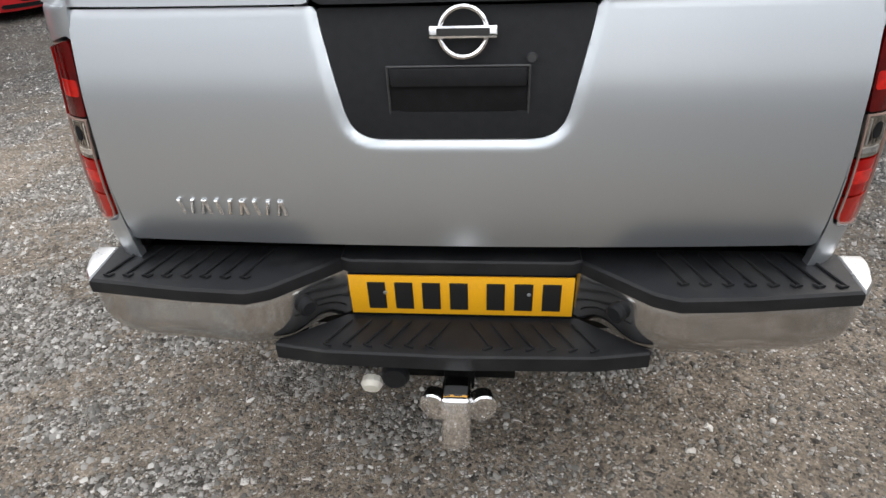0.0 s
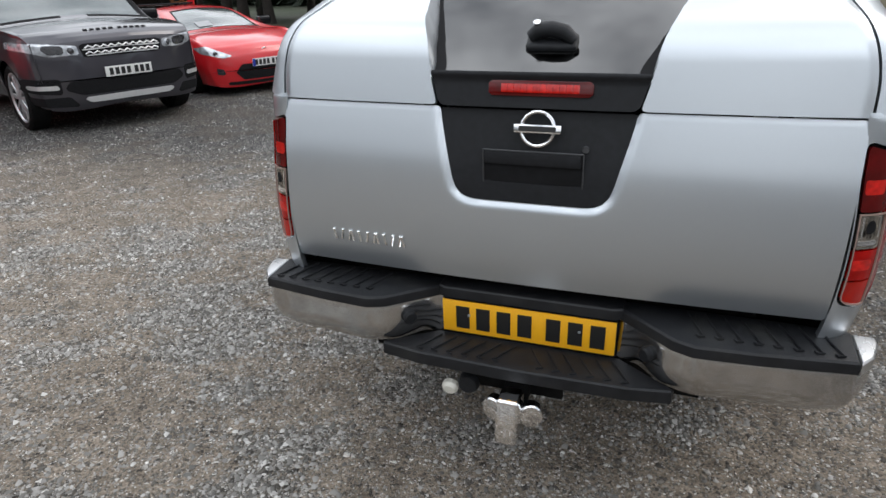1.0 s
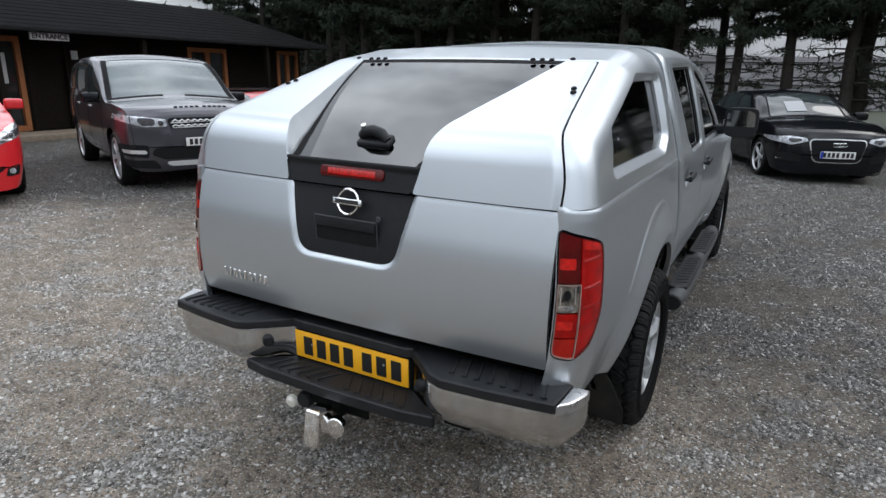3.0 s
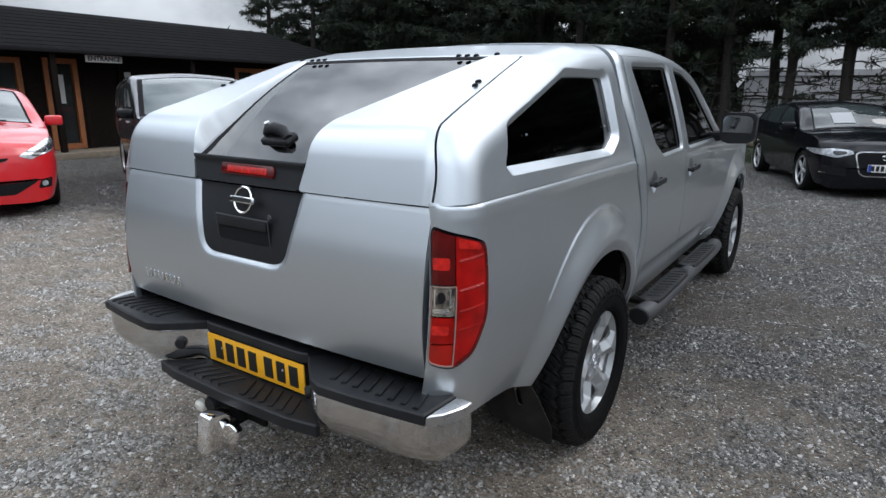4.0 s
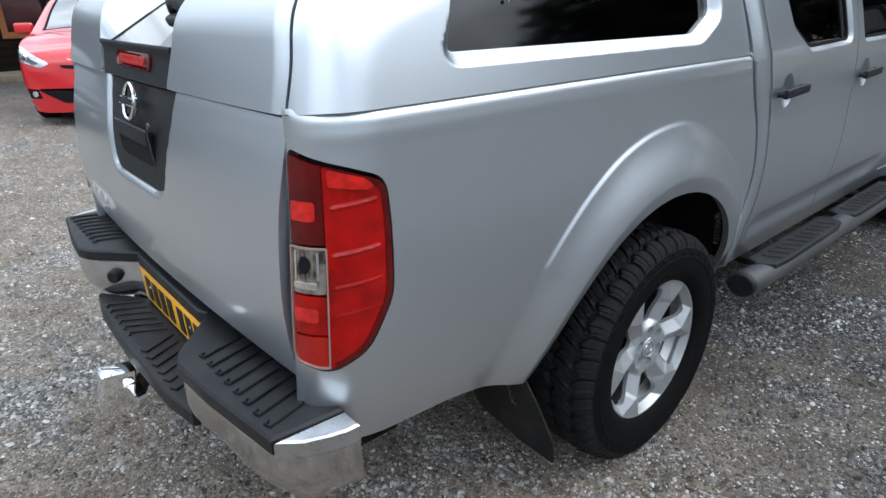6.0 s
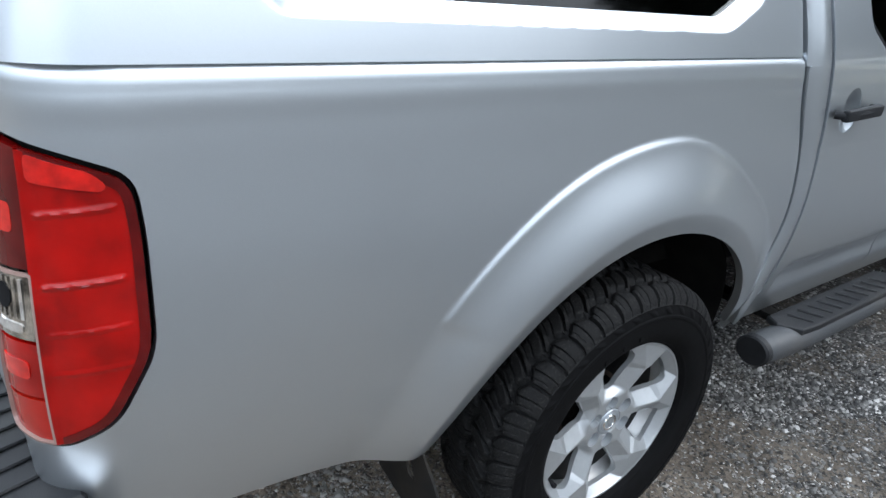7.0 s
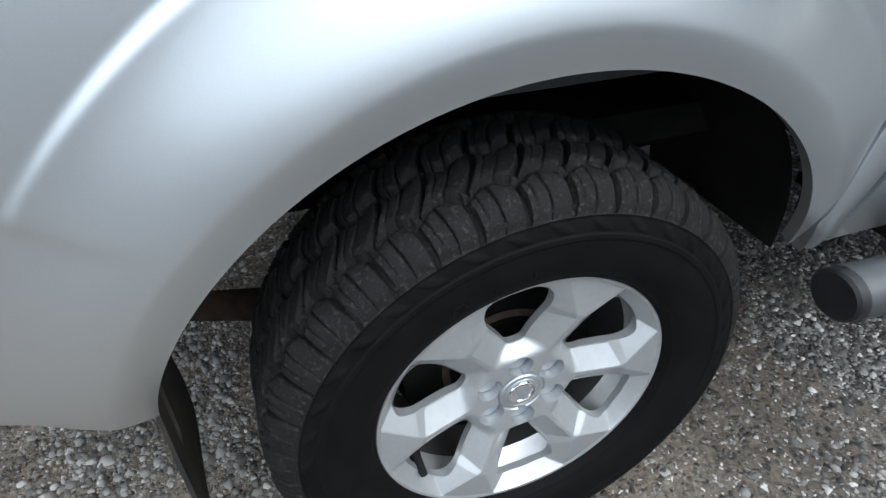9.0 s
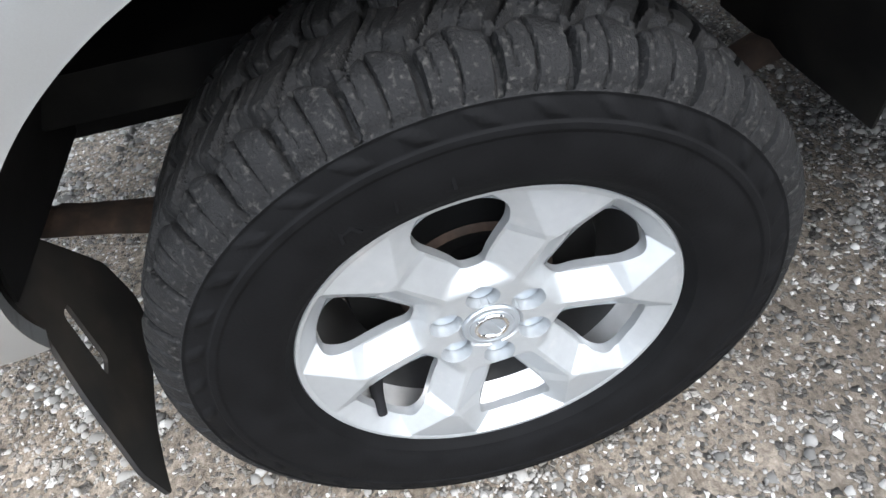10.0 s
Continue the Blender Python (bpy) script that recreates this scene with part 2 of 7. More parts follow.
def box(x0, y0, z0, x1, y1, z1, bevel=0.0, segments=2):
    bm = bmesh.new()
    bmesh.ops.create_cube(bm, size=1)
    for v in bm.verts:
        v.co = ((x0 + x1) / 2 + v.co.x * (x1 - x0), (y0 + y1) / 2 + v.co.y * (y1 - y0), (z0 + z1) / 2 + v.co.z * (z1 - z0))
    if bevel:
        bmesh.ops.bevel(bm, geom=bm.edges[:], offset=bevel, segments=segments, profile=0.6, affect="EDGES", clamp_overlap=True)
    return from_bm(bm)


def prism(poly, depth, bevel=0.0, segments=2):
    """A flat polygon in x, y, raised by depth along z, with its top edge bevelled."""
    bm = bmesh.new()
    low = [bm.verts.new((x, y, 0)) for x, y in poly]
    high = [bm.verts.new((x, y, depth)) for x, y in poly]
    bm.faces.new(low[::-1])
    top = bm.faces.new(high)
    for i in range(len(poly)):
        bm.faces.new((low[i - 1], low[i], high[i], high[i - 1]))
    bmesh.ops.recalc_face_normals(bm, faces=bm.faces[:])
    if bevel:
        bmesh.ops.bevel(bm, geom=list(top.edges), offset=bevel, segments=segments, profile=0.6, affect="EDGES", clamp_overlap=True)
    return from_bm(bm)


def lathe(profile, n=48, a0=0.0, a1=2 * math.pi):
    """A profile of (radius, along) turned about the x axis; along points to +x."""
    full = abs(a1 - a0 - 2 * math.pi) < 1e-6
    angles = np.linspace(a0, a1, n, endpoint=not full)
    vs = np.array([[(x, r * math.cos(a), r * math.sin(a)) for r, x in profile] for a in angles]).reshape(-1, 3)
    k, faces = len(profile), []
    for i in range(n if full else n - 1):
        j = (i + 1) % n
        for p in range(k - 1):
            faces.append([i * k + p, i * k + p + 1, j * k + p + 1, j * k + p])
    return vs, faces


def tube(points, radius, n=10, closed_ends=True, flat=1.0):
    """A round bar through points; radius may be a list."""
    pts = [Vector([float(c) for c in p]) for p in points]
    rad = [float(q) for q in radius] if isinstance(radius, (list, tuple)) else [radius] * len(pts)
    vs, faces = [], []
    for i, p in enumerate(pts):
        d = (pts[min(i + 1, len(pts) - 1)] - pts[max(i - 1, 0)]).normalized()
        side = d.cross(Vector((0, 0, 1)) if abs(d.z) < 0.9 else Vector((1, 0, 0))).normalized()
        up = side.cross(d)
        for q in range(n):
            a = 2 * math.pi * q / n
            vs.append(p + rad[i] * (math.cos(a) * side + flat * math.sin(a) * up))
    for i in range(len(pts) - 1):
        for q in range(n):
            r = (q + 1) % n
            faces.append([i * n + q, i * n + r, (i + 1) * n + r, (i + 1) * n + q])
    if closed_ends:
        faces += [list(range(n))[::-1], list(range((len(pts) - 1) * n, len(pts) * n))]
    return np.array([v[:] for v in vs]), faces


def put_mesh(name, data, mat, smooth=35):
    mesh = bpy.data.meshes.new(name)
    if isinstance(data[1], np.ndarray):
        mesh.vertices.add(len(data[0]))
        mesh.vertices.foreach_set("co", np.asarray(data[0], np.float32).ravel())
        mesh.loops.add(data[1].size)
        mesh.loops.foreach_set("vertex_index", data[1].astype(np.int32).ravel())
        mesh.polygons.add(len(data[1]))
        mesh.polygons.foreach_set("loop_start", np.arange(0, data[1].size, 3, dtype=np.int32))
        mesh.update(calc_edges=True)
    else:
        mesh.from_pydata(np.asarray(data[0], float).tolist(), [], [list(map(int, f)) for f in data[1]])
    mesh.materials.append(mat)
    if smooth:
        mesh.shade_smooth()
        mesh.set_sharp_from_angle(angle=radians(smooth))
    else:
        mesh.shade_flat()
    return mesh


def part(name, data, mat, parent=None, label="", smooth=35):
    """One mesh object, under a thing or a part; its points are given in the thing's own space."""
    ob = new(name, put_mesh(name, data, mat, smooth))
    if parent:
        ob.parent = parent
    return tagged(ob, label)


def thing(name, label, category, group="", at=None):
    ob = new(name)
    ob.empty_display_size = 0.3
    if at is not None:
        ob.matrix_basis = at
    return tagged(ob, label, category, group)


def structure(name, data, mat, label="", smooth=35, kind="structure", category=""):
    return tagged(new(name, put_mesh(name, data, mat, smooth)), label, category, kind=kind)


# ---- the ground ----
def ground_sheet():
    rings = [0, 0.6, 1.2, 2, 3, 4.5, 6.5, 9, 12, 16, 22, 30, 45, 70, 120, 250, 600, 1500]
    vs, fs, n = [(0.3, 1.0, 0.0)], [], 64
    for r in rings[1:]:
        for k in range(n):
            a = 2 * math.pi * k / n
            x, y = 0.3 + r * math.cos(a), 1.0 + r * math.sin(a)
            vs.append((x, y, 0.0))
    for k in range(n):
        fs.append([0, 1 + k, 1 + (k + 1) % n])
    for i in range(len(rings) - 2):
        for k in range(n):
            a, b = 1 + i * n + k, 1 + i * n + (k + 1) % n
            fs.append([a, a + n, b + n, b])
    return np.array(vs), fs


def worn_zone(n, k):
    """How far the yard is worn down to pale earth: most behind and left of the truck, least on the fresh grey gravel ahead."""
    geo = n.new("ShaderNodeNewGeometry")
    cut = n.new("ShaderNodeSeparateXYZ")
    k.new(geo.outputs["Position"], cut.inputs["Vector"])

    def calc(how, a, c):
        x = n.new("ShaderNodeMath")
        x.operation = how
        for i, v in enumerate((a, c)):
            if isinstance(v, float):
                x.inputs[i].default_value = v
            else:
                k.new(v, x.inputs[i])
        return x.outputs[0]

    t = n.new("ShaderNodeTexNoise")
    t.inputs["Scale"].default_value, t.inputs["Detail"].default_value, t.inputs["Roughness"].default_value = 0.7, 7, 0.6
    k.new(geo.outputs["Position"], t.inputs["Vector"])
    ahead = calc("MULTIPLY", calc("MAXIMUM", calc("SUBTRACT", cut.outputs["Y"], 0.95), 0.0), 2.4)
    aside = calc("MULTIPLY", calc("MAXIMUM", calc("SUBTRACT", -3.0, cut.outputs["X"]), 0.0), 1.7)
    away = calc("ADD", calc("ADD", calc("ADD", cut.outputs["X"], aside), ahead), calc("MULTIPLY", calc("SUBTRACT", t.outputs["Fac"], 0.5), 7.0))
    r = n.new("ShaderNodeMapRange")
    r.inputs["From Min"].default_value, r.inputs["From Max"].default_value = 4.0, 0.1
    k.new(away, r.inputs["Value"])
    return geo, r.outputs["Result"]


DRIFTS = ((1.3, 0.3), (2.9, 1.4), (5.1, 2.2), (9.0, 0.9), (14.0, 2.7), (21.0, 1.9))
BARE_SPOTS = (((0.75, -0.25), (0.55, 1.7), 3.0), ((1.75, 2.8), (0.3, 1.2), 1.4))  # few chippings lie here, the first spot replacing tail shade: middle, reach, how bare


def drift_wave(n, k, at):
    """Where loose chippings have gathered into drifts: the same waves that scatter the single stones."""
    total = None
    for f, a in DRIFTS:
        dot = n.new("ShaderNodeVectorMath")
        dot.operation = "DOT_PRODUCT"
        dot.inputs[1].default_value = (f * math.cos(a), f * math.sin(a), 0)
        k.new(at, dot.inputs[0])
        add, sine, out = (n.new("ShaderNodeMath") for _ in range(3))
        add.operation, sine.operation, out.operation = "ADD", "SINE", "ADD"
        add.inputs[1].default_value = 9 * a
        k.new(dot.outputs["Value"], add.inputs[0])
        k.new(add.outputs[0], sine.inputs[0])
        k.new(sine.outputs[0], out.inputs[0])
        out.inputs[1].default_value = 0.0
        if total:
            k.new(total, out.inputs[1])
        total = out.outputs[0]
    for middle, reach, bare in BARE_SPOTS:
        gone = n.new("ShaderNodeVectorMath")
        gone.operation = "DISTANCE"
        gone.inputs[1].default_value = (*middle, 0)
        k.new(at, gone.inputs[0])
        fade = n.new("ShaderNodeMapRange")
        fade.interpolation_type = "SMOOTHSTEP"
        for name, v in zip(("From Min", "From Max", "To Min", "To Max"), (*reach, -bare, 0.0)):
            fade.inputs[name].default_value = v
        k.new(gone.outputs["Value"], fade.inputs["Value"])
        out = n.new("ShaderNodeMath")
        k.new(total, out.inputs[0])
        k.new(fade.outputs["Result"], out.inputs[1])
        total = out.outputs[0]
    return total


def gravel_material():
    m = bpy.data.materials.new("compacted_gravel")
    m.use_nodes = True
    n, k = m.node_tree.nodes, m.node_tree.links
    b = n["Principled BSDF"]
    b.inputs["Roughness"].default_value, b.inputs["Specular IOR Level"].default_value = 0.85, 0.3
    geo, worn = worn_zone(n, k)

    def noise_at(scale, detail=6, rough=0.55):
        t = n.new("ShaderNodeTexNoise")
        t.inputs["Scale"].default_value, t.inputs["Detail"].default_value, t.inputs["Roughness"].default_value = scale, detail, rough
        k.new(geo.outputs["Position"], t.inputs["Vector"])
        return t.outputs["Fac"]

    def ramp(fac, stops):
        r = n.new("ShaderNodeValToRGB")
        while len(r.color_ramp.elements) < len(stops):
            r.color_ramp.elements.new(0.5)
        for e, (p, c) in zip(r.color_ramp.elements, stops):
            e.position, e.color = p, (*c, 1)
        k.new(fac, r.inputs["Fac"])
        return r.outputs["Color"]

    def mixed(fac, a, c, how="MIX"):
        x = n.new("ShaderNodeMix")
        x.data_type, x.blend_type = "RGBA", how
        if isinstance(fac, float):
            x.inputs[0].default_value = fac
        else:
            k.new(fac, x.inputs[0])
        k.new(a, x.inputs[6])
        k.new(c, x.inputs[7])
        return x.outputs[2]

    def calc(how, a, c):
        x = n.new("ShaderNodeMath")
        x.operation = how
        for i, v in enumerate((a, c)):
            if isinstance(v, float):
                x.inputs[i].default_value = v
            else:
                k.new(v, x.inputs[i])
        return x.outputs[0]

    def span(value, a, c, lo=0.0, hi=1.0):
        r = n.new("ShaderNodeMapRange")
        for name, v in (("From Min", a), ("From Max", c), ("To Min", lo), ("To Max", hi)):
            r.inputs[name].default_value = v
        k.new(value, r.inputs["Value"])
        return r.outputs["Result"]

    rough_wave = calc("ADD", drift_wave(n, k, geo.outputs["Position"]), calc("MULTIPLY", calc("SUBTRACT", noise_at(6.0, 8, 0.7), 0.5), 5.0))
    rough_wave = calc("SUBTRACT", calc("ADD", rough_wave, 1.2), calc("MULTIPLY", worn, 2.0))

    def layer(scale, few, many):
        """Single stones set in the dust: their mask, a random tone and their dome; few of the cells on bare dust, many in a drift."""
        wob = n.new("ShaderNodeTexNoise")
        wob.inputs["Scale"].default_value, wob.inputs["Detail"].default_value = scale * 1.1, 2
        k.new(geo.outputs["Position"], wob.inputs["Vector"])
        off = n.new("ShaderNodeMix")
        off.data_type, off.blend_type = "RGBA", "LINEAR_LIGHT"
        off.inputs[0].default_value = 0.40 / scale
        k.new(geo.outputs["Position"], off.inputs[6])
        k.new(wob.outputs["Color"], off.inputs[7])
        v, e = n.new("ShaderNodeTexVoronoi"), n.new("ShaderNodeTexVoronoi")
        e.feature = "DISTANCE_TO_EDGE"
        for x in (v, e):
            x.voronoi_dimensions = "2D"
            x.inputs["Scale"].default_value = scale
            k.new(off.outputs[2], x.inputs["Vector"])
        s = n.new("ShaderNodeSeparateColor")
        k.new(v.outputs["Color"], s.inputs["Color"])
        some = calc("LESS_THAN", s.outputs[2], span(rough_wave, -0.6, 1.6, few, many))
        return calc("MULTIPLY", some, span(e.outputs["Distance"], 0.03, 0.10)), s.outputs[0], calc("MULTIPLY", some, span(e.outputs["Distance"], 0.0, 0.32))

    dark_dust = ramp(noise_at(75, 10, 0.80), [(0.34, (0.018, 0.0150, 0.0122)), (0.50, (0.078, 0.0675, 0.055)), (0.66, (0.165, 0.146, 0.122))])
    pale_dust = ramp(noise_at(60, 10, 0.80), [(0.34, (0.042, 0.034, 0.026)), (0.50, (0.205, 0.170, 0.132)), (0.68, (0.43, 0.370, 0.298))])
    col = mixed(worn, dark_dust, pale_dust)
    domes = []
    for scale, few, many in ((150.0, 0.30, 0.80), (82.0, 0.13, 0.70), (44.0, 0.035, 0.26)):
        mask, tone, dome = layer(scale, few, many)
        dull = ramp(tone, [(0.0, (0.016, 0.016, 0.016)), (0.5, (0.072, 0.0705, 0.0675)), (0.84, (0.20, 0.196, 0.187)), (1.0, (0.56, 0.55, 0.53))])
        light = ramp(tone, [(0.0, (0.050, 0.045, 0.039)), (0.5, (0.195, 0.180, 0.156)), (0.84, (0.39, 0.367, 0.330)), (1.0, (0.68, 0.66, 0.62))])
        # darkens a thin rim round each stone: the gaps' shade put into colour
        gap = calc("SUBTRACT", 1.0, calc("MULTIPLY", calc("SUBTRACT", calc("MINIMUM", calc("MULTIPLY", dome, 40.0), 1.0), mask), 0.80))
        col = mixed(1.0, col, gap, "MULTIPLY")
        col = mixed(mask, col, mixed(worn, dull, light))
        domes.append(dome)
    col = mixed(1.0, col, ramp(noise_at(13, 6, 0.65), [(0.32, (0.72, 0.71, 0.70)), (0.68, (1.26, 1.26, 1.27))]), "MULTIPLY")
    col = mixed(1.0, col, ramp(noise_at(3.2, 6, 0.6), [(0.32, (0.80, 0.785, 0.77)), (0.68, (1.2, 1.2, 1.21))]), "MULTIPLY")
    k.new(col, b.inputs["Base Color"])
    total = calc("ADD", calc("ADD", calc("MULTIPLY", domes[1], 1.0), calc("MULTIPLY", domes[2], 1.8)), calc("ADD", calc("MULTIPLY", domes[0], 0.5), noise_at(90, 8, 0.75)))
    bump = n.new("ShaderNodeBump")
    bump.inputs["Strength"].default_value, bump.inputs["Distance"].default_value = 0.85, 0.009
    k.new(total, bump.inputs["Height"])
    k.new(bump.outputs["Normal"], b.inputs["Normal"])
    return m


gravel = gravel_material()
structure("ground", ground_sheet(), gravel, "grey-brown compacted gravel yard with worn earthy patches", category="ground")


# ---- the pickup truck: its forms ----
AXLE_R, AXLE_F, HUB = 1.11, 4.31, 0.370
WHEEL_R = 1.100  # the rear wheel sits a little back in its arch
truck = thing("pickup_truck", "silver double-cab pickup truck with a hard canopy, parked on gravel", "pickup truck")


def wall_profile(z):
    return spl([0.40, 0.48, 0.56, 0.66, 0.80, 0.95, 1.08, 1.14, 1.18, 1.20, 1.212], [0.758, 0.798, 0.829, 0.854, 0.870, 0.871, 0.862, 0.859, 0.857, 0.852, 0.840], z)


def flare(y, z):
    """How far the wheel arch flares stand out."""
    out = np.zeros(np.shape(y))
    for hub_y in (AXLE_R, AXLE_F):
        r = np.hypot(y - hub_y, z - 0.362)
        low_rear = np.where(y < hub_y, step(0.735, 0.800, z), step(0.62, 0.86, z))
        soft = 0.013 + 0.12 * (1 - low_rear)
        edge = 0.702 - 0.014 * step(0.20, 0.55, hub_y - y) - 0.055 * step(0, 0.42, y - hub_y)
        crisp, full = 1 - step(edge - soft, edge, r), 1 - step(edge - 0.17, edge, r)
        lip = 1 - 0.36 * np.clip((0.549 - r) / 0.047, 0, 1)
        out = np.maximum(out, (0.0052 * crisp + 0.036 * full) * lip)
    return out


def side_surface(u, z, cab=False):
    """The truck's side below the windows; u is the place along it, round the rear corner below 0.16."""
    th = np.clip((0.16 - u) / 0.26, 0, 1) * math.pi / 2
    lean = 0.035 * step(0.75, 1.25, z) * np.sin(th)
    y = np.where(u >= 0.16, u, 0.16 - 0.168 * np.sin(th) + lean)
    tuck = 0.006 * (1 - step(0.50, 0.66, z)) * step(0.30, 0.05, u)
    wall = np.where(z > 1.0, spl([0.95, 1.05, 1.12, 1.20, 1.25], [0.870, 0.868, 0.866, 0.861, 0.856], z), wall_profile(z)) if cab else wall_profile(z)
    x = wall + flare(y, z) - 0.105 * (1 - np.cos(th)) - tuck
    nose = np.clip((u - 4.55) / 0.6, 0, 1)
    x = x - 0.16 * nose**2.2
    return np.stack([x, y, z + 0 * u], -1)


def cab_side(u, z):
    return side_surface(u, z, True)


def tail_surface(x, z):
    y = spl([0.62, 0.70, 0.76, 0.85, 0.95, 1.05, 1.12, 1.20], [-0.004, -0.020, -0.032, -0.040, -0.036, -0.024, -0.008, 0.012], z)
    return np.stack([x, y + 0.022 * (x / 0.76) ** 2, z + 0 * x], -1)


def bow(knots, t):
    return np.stack([spl(range(len(knots)), [k[i] for k in knots], t) for i in range(3)], -1)


def over(B, K, C, rho=0.10, turn=0.0):
    """A body section from the belt (w = 1) over the shoulder to the middle (w = 0), mirrored for w below 0."""

    def surf(t, w):
        a = np.abs(w)
        b, k, c = bow(B, t), bow(K, t), bow(C, t)
        n = np.stack([0.42 * k[..., 0], 0.35 * k[..., 1] + 0.65 * c[..., 1], c[..., 2] - 0.004], -1)
        lb, ln = np.linalg.norm(b - k, axis=-1, keepdims=True), np.linalg.norm(n - k, axis=-1, keepdims=True)
        p = k + (b - k) * np.minimum(rho, 0.6 * lb) / lb
        q = k + (n - k) * np.minimum(rho, 0.6 * ln) / ln
        s1, s2, s3 = (np.clip(v, 0, 1)[..., None] for v in ((a - 0.68) / 0.32, (a - 0.42) / 0.26, a / 0.42))
        top = (1 - s3) ** 2 * c + 2 * s3 * (1 - s3) * n + s3**2 * q
        arc = (1 - s2) ** 2 * q + 2 * s2 * (1 - s2) * k + s2**2 * p
        low = p + (b - p) * s1 + np.array([0.008, 0, 0]) * np.sin(s1 * math.pi) + np.array([turn, 0, 0]) * (1 - s1) * s1**6
        out = np.where((a < 0.42)[..., None], top, np.where((a < 0.68)[..., None], arc, low))
        return out * np.stack([np.sign(w + 1e-9), np.ones_like(w), np.ones_like(w)], -1)

    return surf


canopy_surface = over(
    [(0.757, 0.028, 1.200), (0.805, 0.048, 1.206), (0.838, 0.10, 1.208), (0.850, 0.25, 1.208), (0.850, 0.52, 1.208), (0.850, 0.80, 1.208), (0.850, 1.10, 1.208), (0.850, 1.54, 1.208)],
    [(0.752, 0.026, 1.2005), (0.797, 0.046, 1.325), (0.806, 0.098, 1.403), (0.788, 0.34, 1.486), (0.756, 0.60, 1.572), (0.736, 0.82, 1.640), (0.722, 1.12, 1.690), (0.717, 1.52, 1.713)],
    [(0, 0.006, 1.199), (0, 0.044, 1.318), (0, 0.100, 1.400), (0, 0.34, 1.490), (0, 0.60, 1.578), (0, 0.82, 1.648), (0, 1.12, 1.705), (0, 1.52, 1.738)],
    rho=0.13,
)


def softened(surf, t1, st, sw):
    """The same surface with its creases rounded off."""
    ts, ws = np.arange(0, t1 + 1e-6, 0.02), np.linspace(-1, 1, 241)
    G = surf(*np.meshgrid(ts, ws, indexing="ij"))
    for axis, sigma in ((0, st / 0.02), (1, sw / (2 / 240))):
        h = int(3 * sigma) + 1
        G = np.moveaxis(G, axis, 0)
        pad = np.concatenate([2 * G[:1] - G[h:0:-1], G, 2 * G[-1:] - G[-2 : -h - 2 : -1]])
        kern = np.exp(-0.5 * (np.arange(-h, h + 1) / sigma) ** 2)
        kern /= kern.sum()
        G = sum(c * pad[i : i + len(G)] for i, c in enumerate(kern))
        G = np.moveaxis(G, 0, axis)

    def soft(t, w):
        t, w = np.broadcast_arrays(np.asarray(t, float), np.asarray(w, float))
        a, c = np.clip(t / 0.02, 0, len(ts) - 1.001), np.clip((w + 1) * 120, 0, 239.999)
        i, j = a.astype(int), c.astype(int)
        f, g = (a - i)[..., None], (c - j)[..., None]
        return (1 - f) * ((1 - g) * G[i, j] + g * G[i, j + 1]) + f * ((1 - g) * G[i + 1, j] + g * G[i + 1, j + 1])

    return soft


def canopy_shell(rough):
    """Draws a rough canopy onto its true form: a raked tail, a sloping roof and leaning sides, blended into one another."""

    def blend(a, b, k):
        h = np.clip(k - np.abs(a - b), 0, None) / k
        return np.maximum(a, b) + h * h * k / 4

    def depth(P):
        x, y, z = np.abs(P[..., 0]), P[..., 1], P[..., 2]
        tail = -(y - 0.006 - 0.022 * (x / 0.757) ** 2 - 0.21 * (z - 1.2)) * 0.98
        line = np.interp(y, [-0.6, 0.34, 0.60, 0.82, 1.12, 1.54, 2.0], [1.176, 1.486, 1.571, 1.639, 1.690, 1.714, 1.725])
        roof = (z - line - 0.024 * (1 - (x / 0.74) ** 2) * step(0.25, 1.5, y)) * 0.95
        side = (x - 0.850 + 0.258 * (z - 1.208) - 0.009 * np.sin(np.clip((z - 1.2) / 0.45, 0, 1) * math.pi)) * 0.97
        return blend(blend(tail, roof, 0.07), side, 0.11)

    def surf(t, w):
        P = rough(t, w)
        for _ in range(7):
            f = depth(P)
            g = np.stack([(depth(P + e) - depth(P - e)) / 0.002 for e in np.eye(3) * 0.001], -1)
            g[..., 2] *= step(1.205, 1.30, P[..., 2])
            P = P - 0.9 * f[..., None] * g / ((g * g).sum(-1, keepdims=True) + 1e-9)
        return P

    return surf


canopy_surface = canopy_shell(softened(canopy_surface, 7.0, 0.28, 0.045))
cab_surface = over(
    [(0.861, 1.46, 1.19), (0.862, 1.80, 1.19), (0.862, 2.30, 1.19), (0.862, 2.80, 1.19), (0.861, 3.20, 1.19), (0.86, 3.55, 1.17), (0.85, 3.95, 1.12)],
    [(0.722, 1.46, 1.712), (0.730, 1.80, 1.728), (0.732, 2.30, 1.726), (0.730, 2.75, 1.690), (0.738, 3.05, 1.610), (0.765, 3.45, 1.420), (0.80, 3.95, 1.14)],
    [(0, 1.46, 1.742), (0, 1.80, 1.768), (0, 2.30, 1.768), (0, 2.72, 1.735), (0, 3.00, 1.655), (0, 3.40, 1.470), (0, 3.88, 1.175)],
    turn=0.039,
)


def lid_edge(z):
    return spl([1.19, 1.29, 1.39, 1.44, 1.52, 1.59, 1.63, 1.70], [0.757, 0.756, 0.728, 0.702, 0.668, 0.640, 0.622, 0.59], z)


def wing_edge(z):
    return spl([1.19, 1.285, 1.36, 1.41, 1.46, 1.52, 1.63, 1.70], [0.262, 0.287, 0.302, 0.328, 0.364, 0.414, 0.500, 0.55], z)


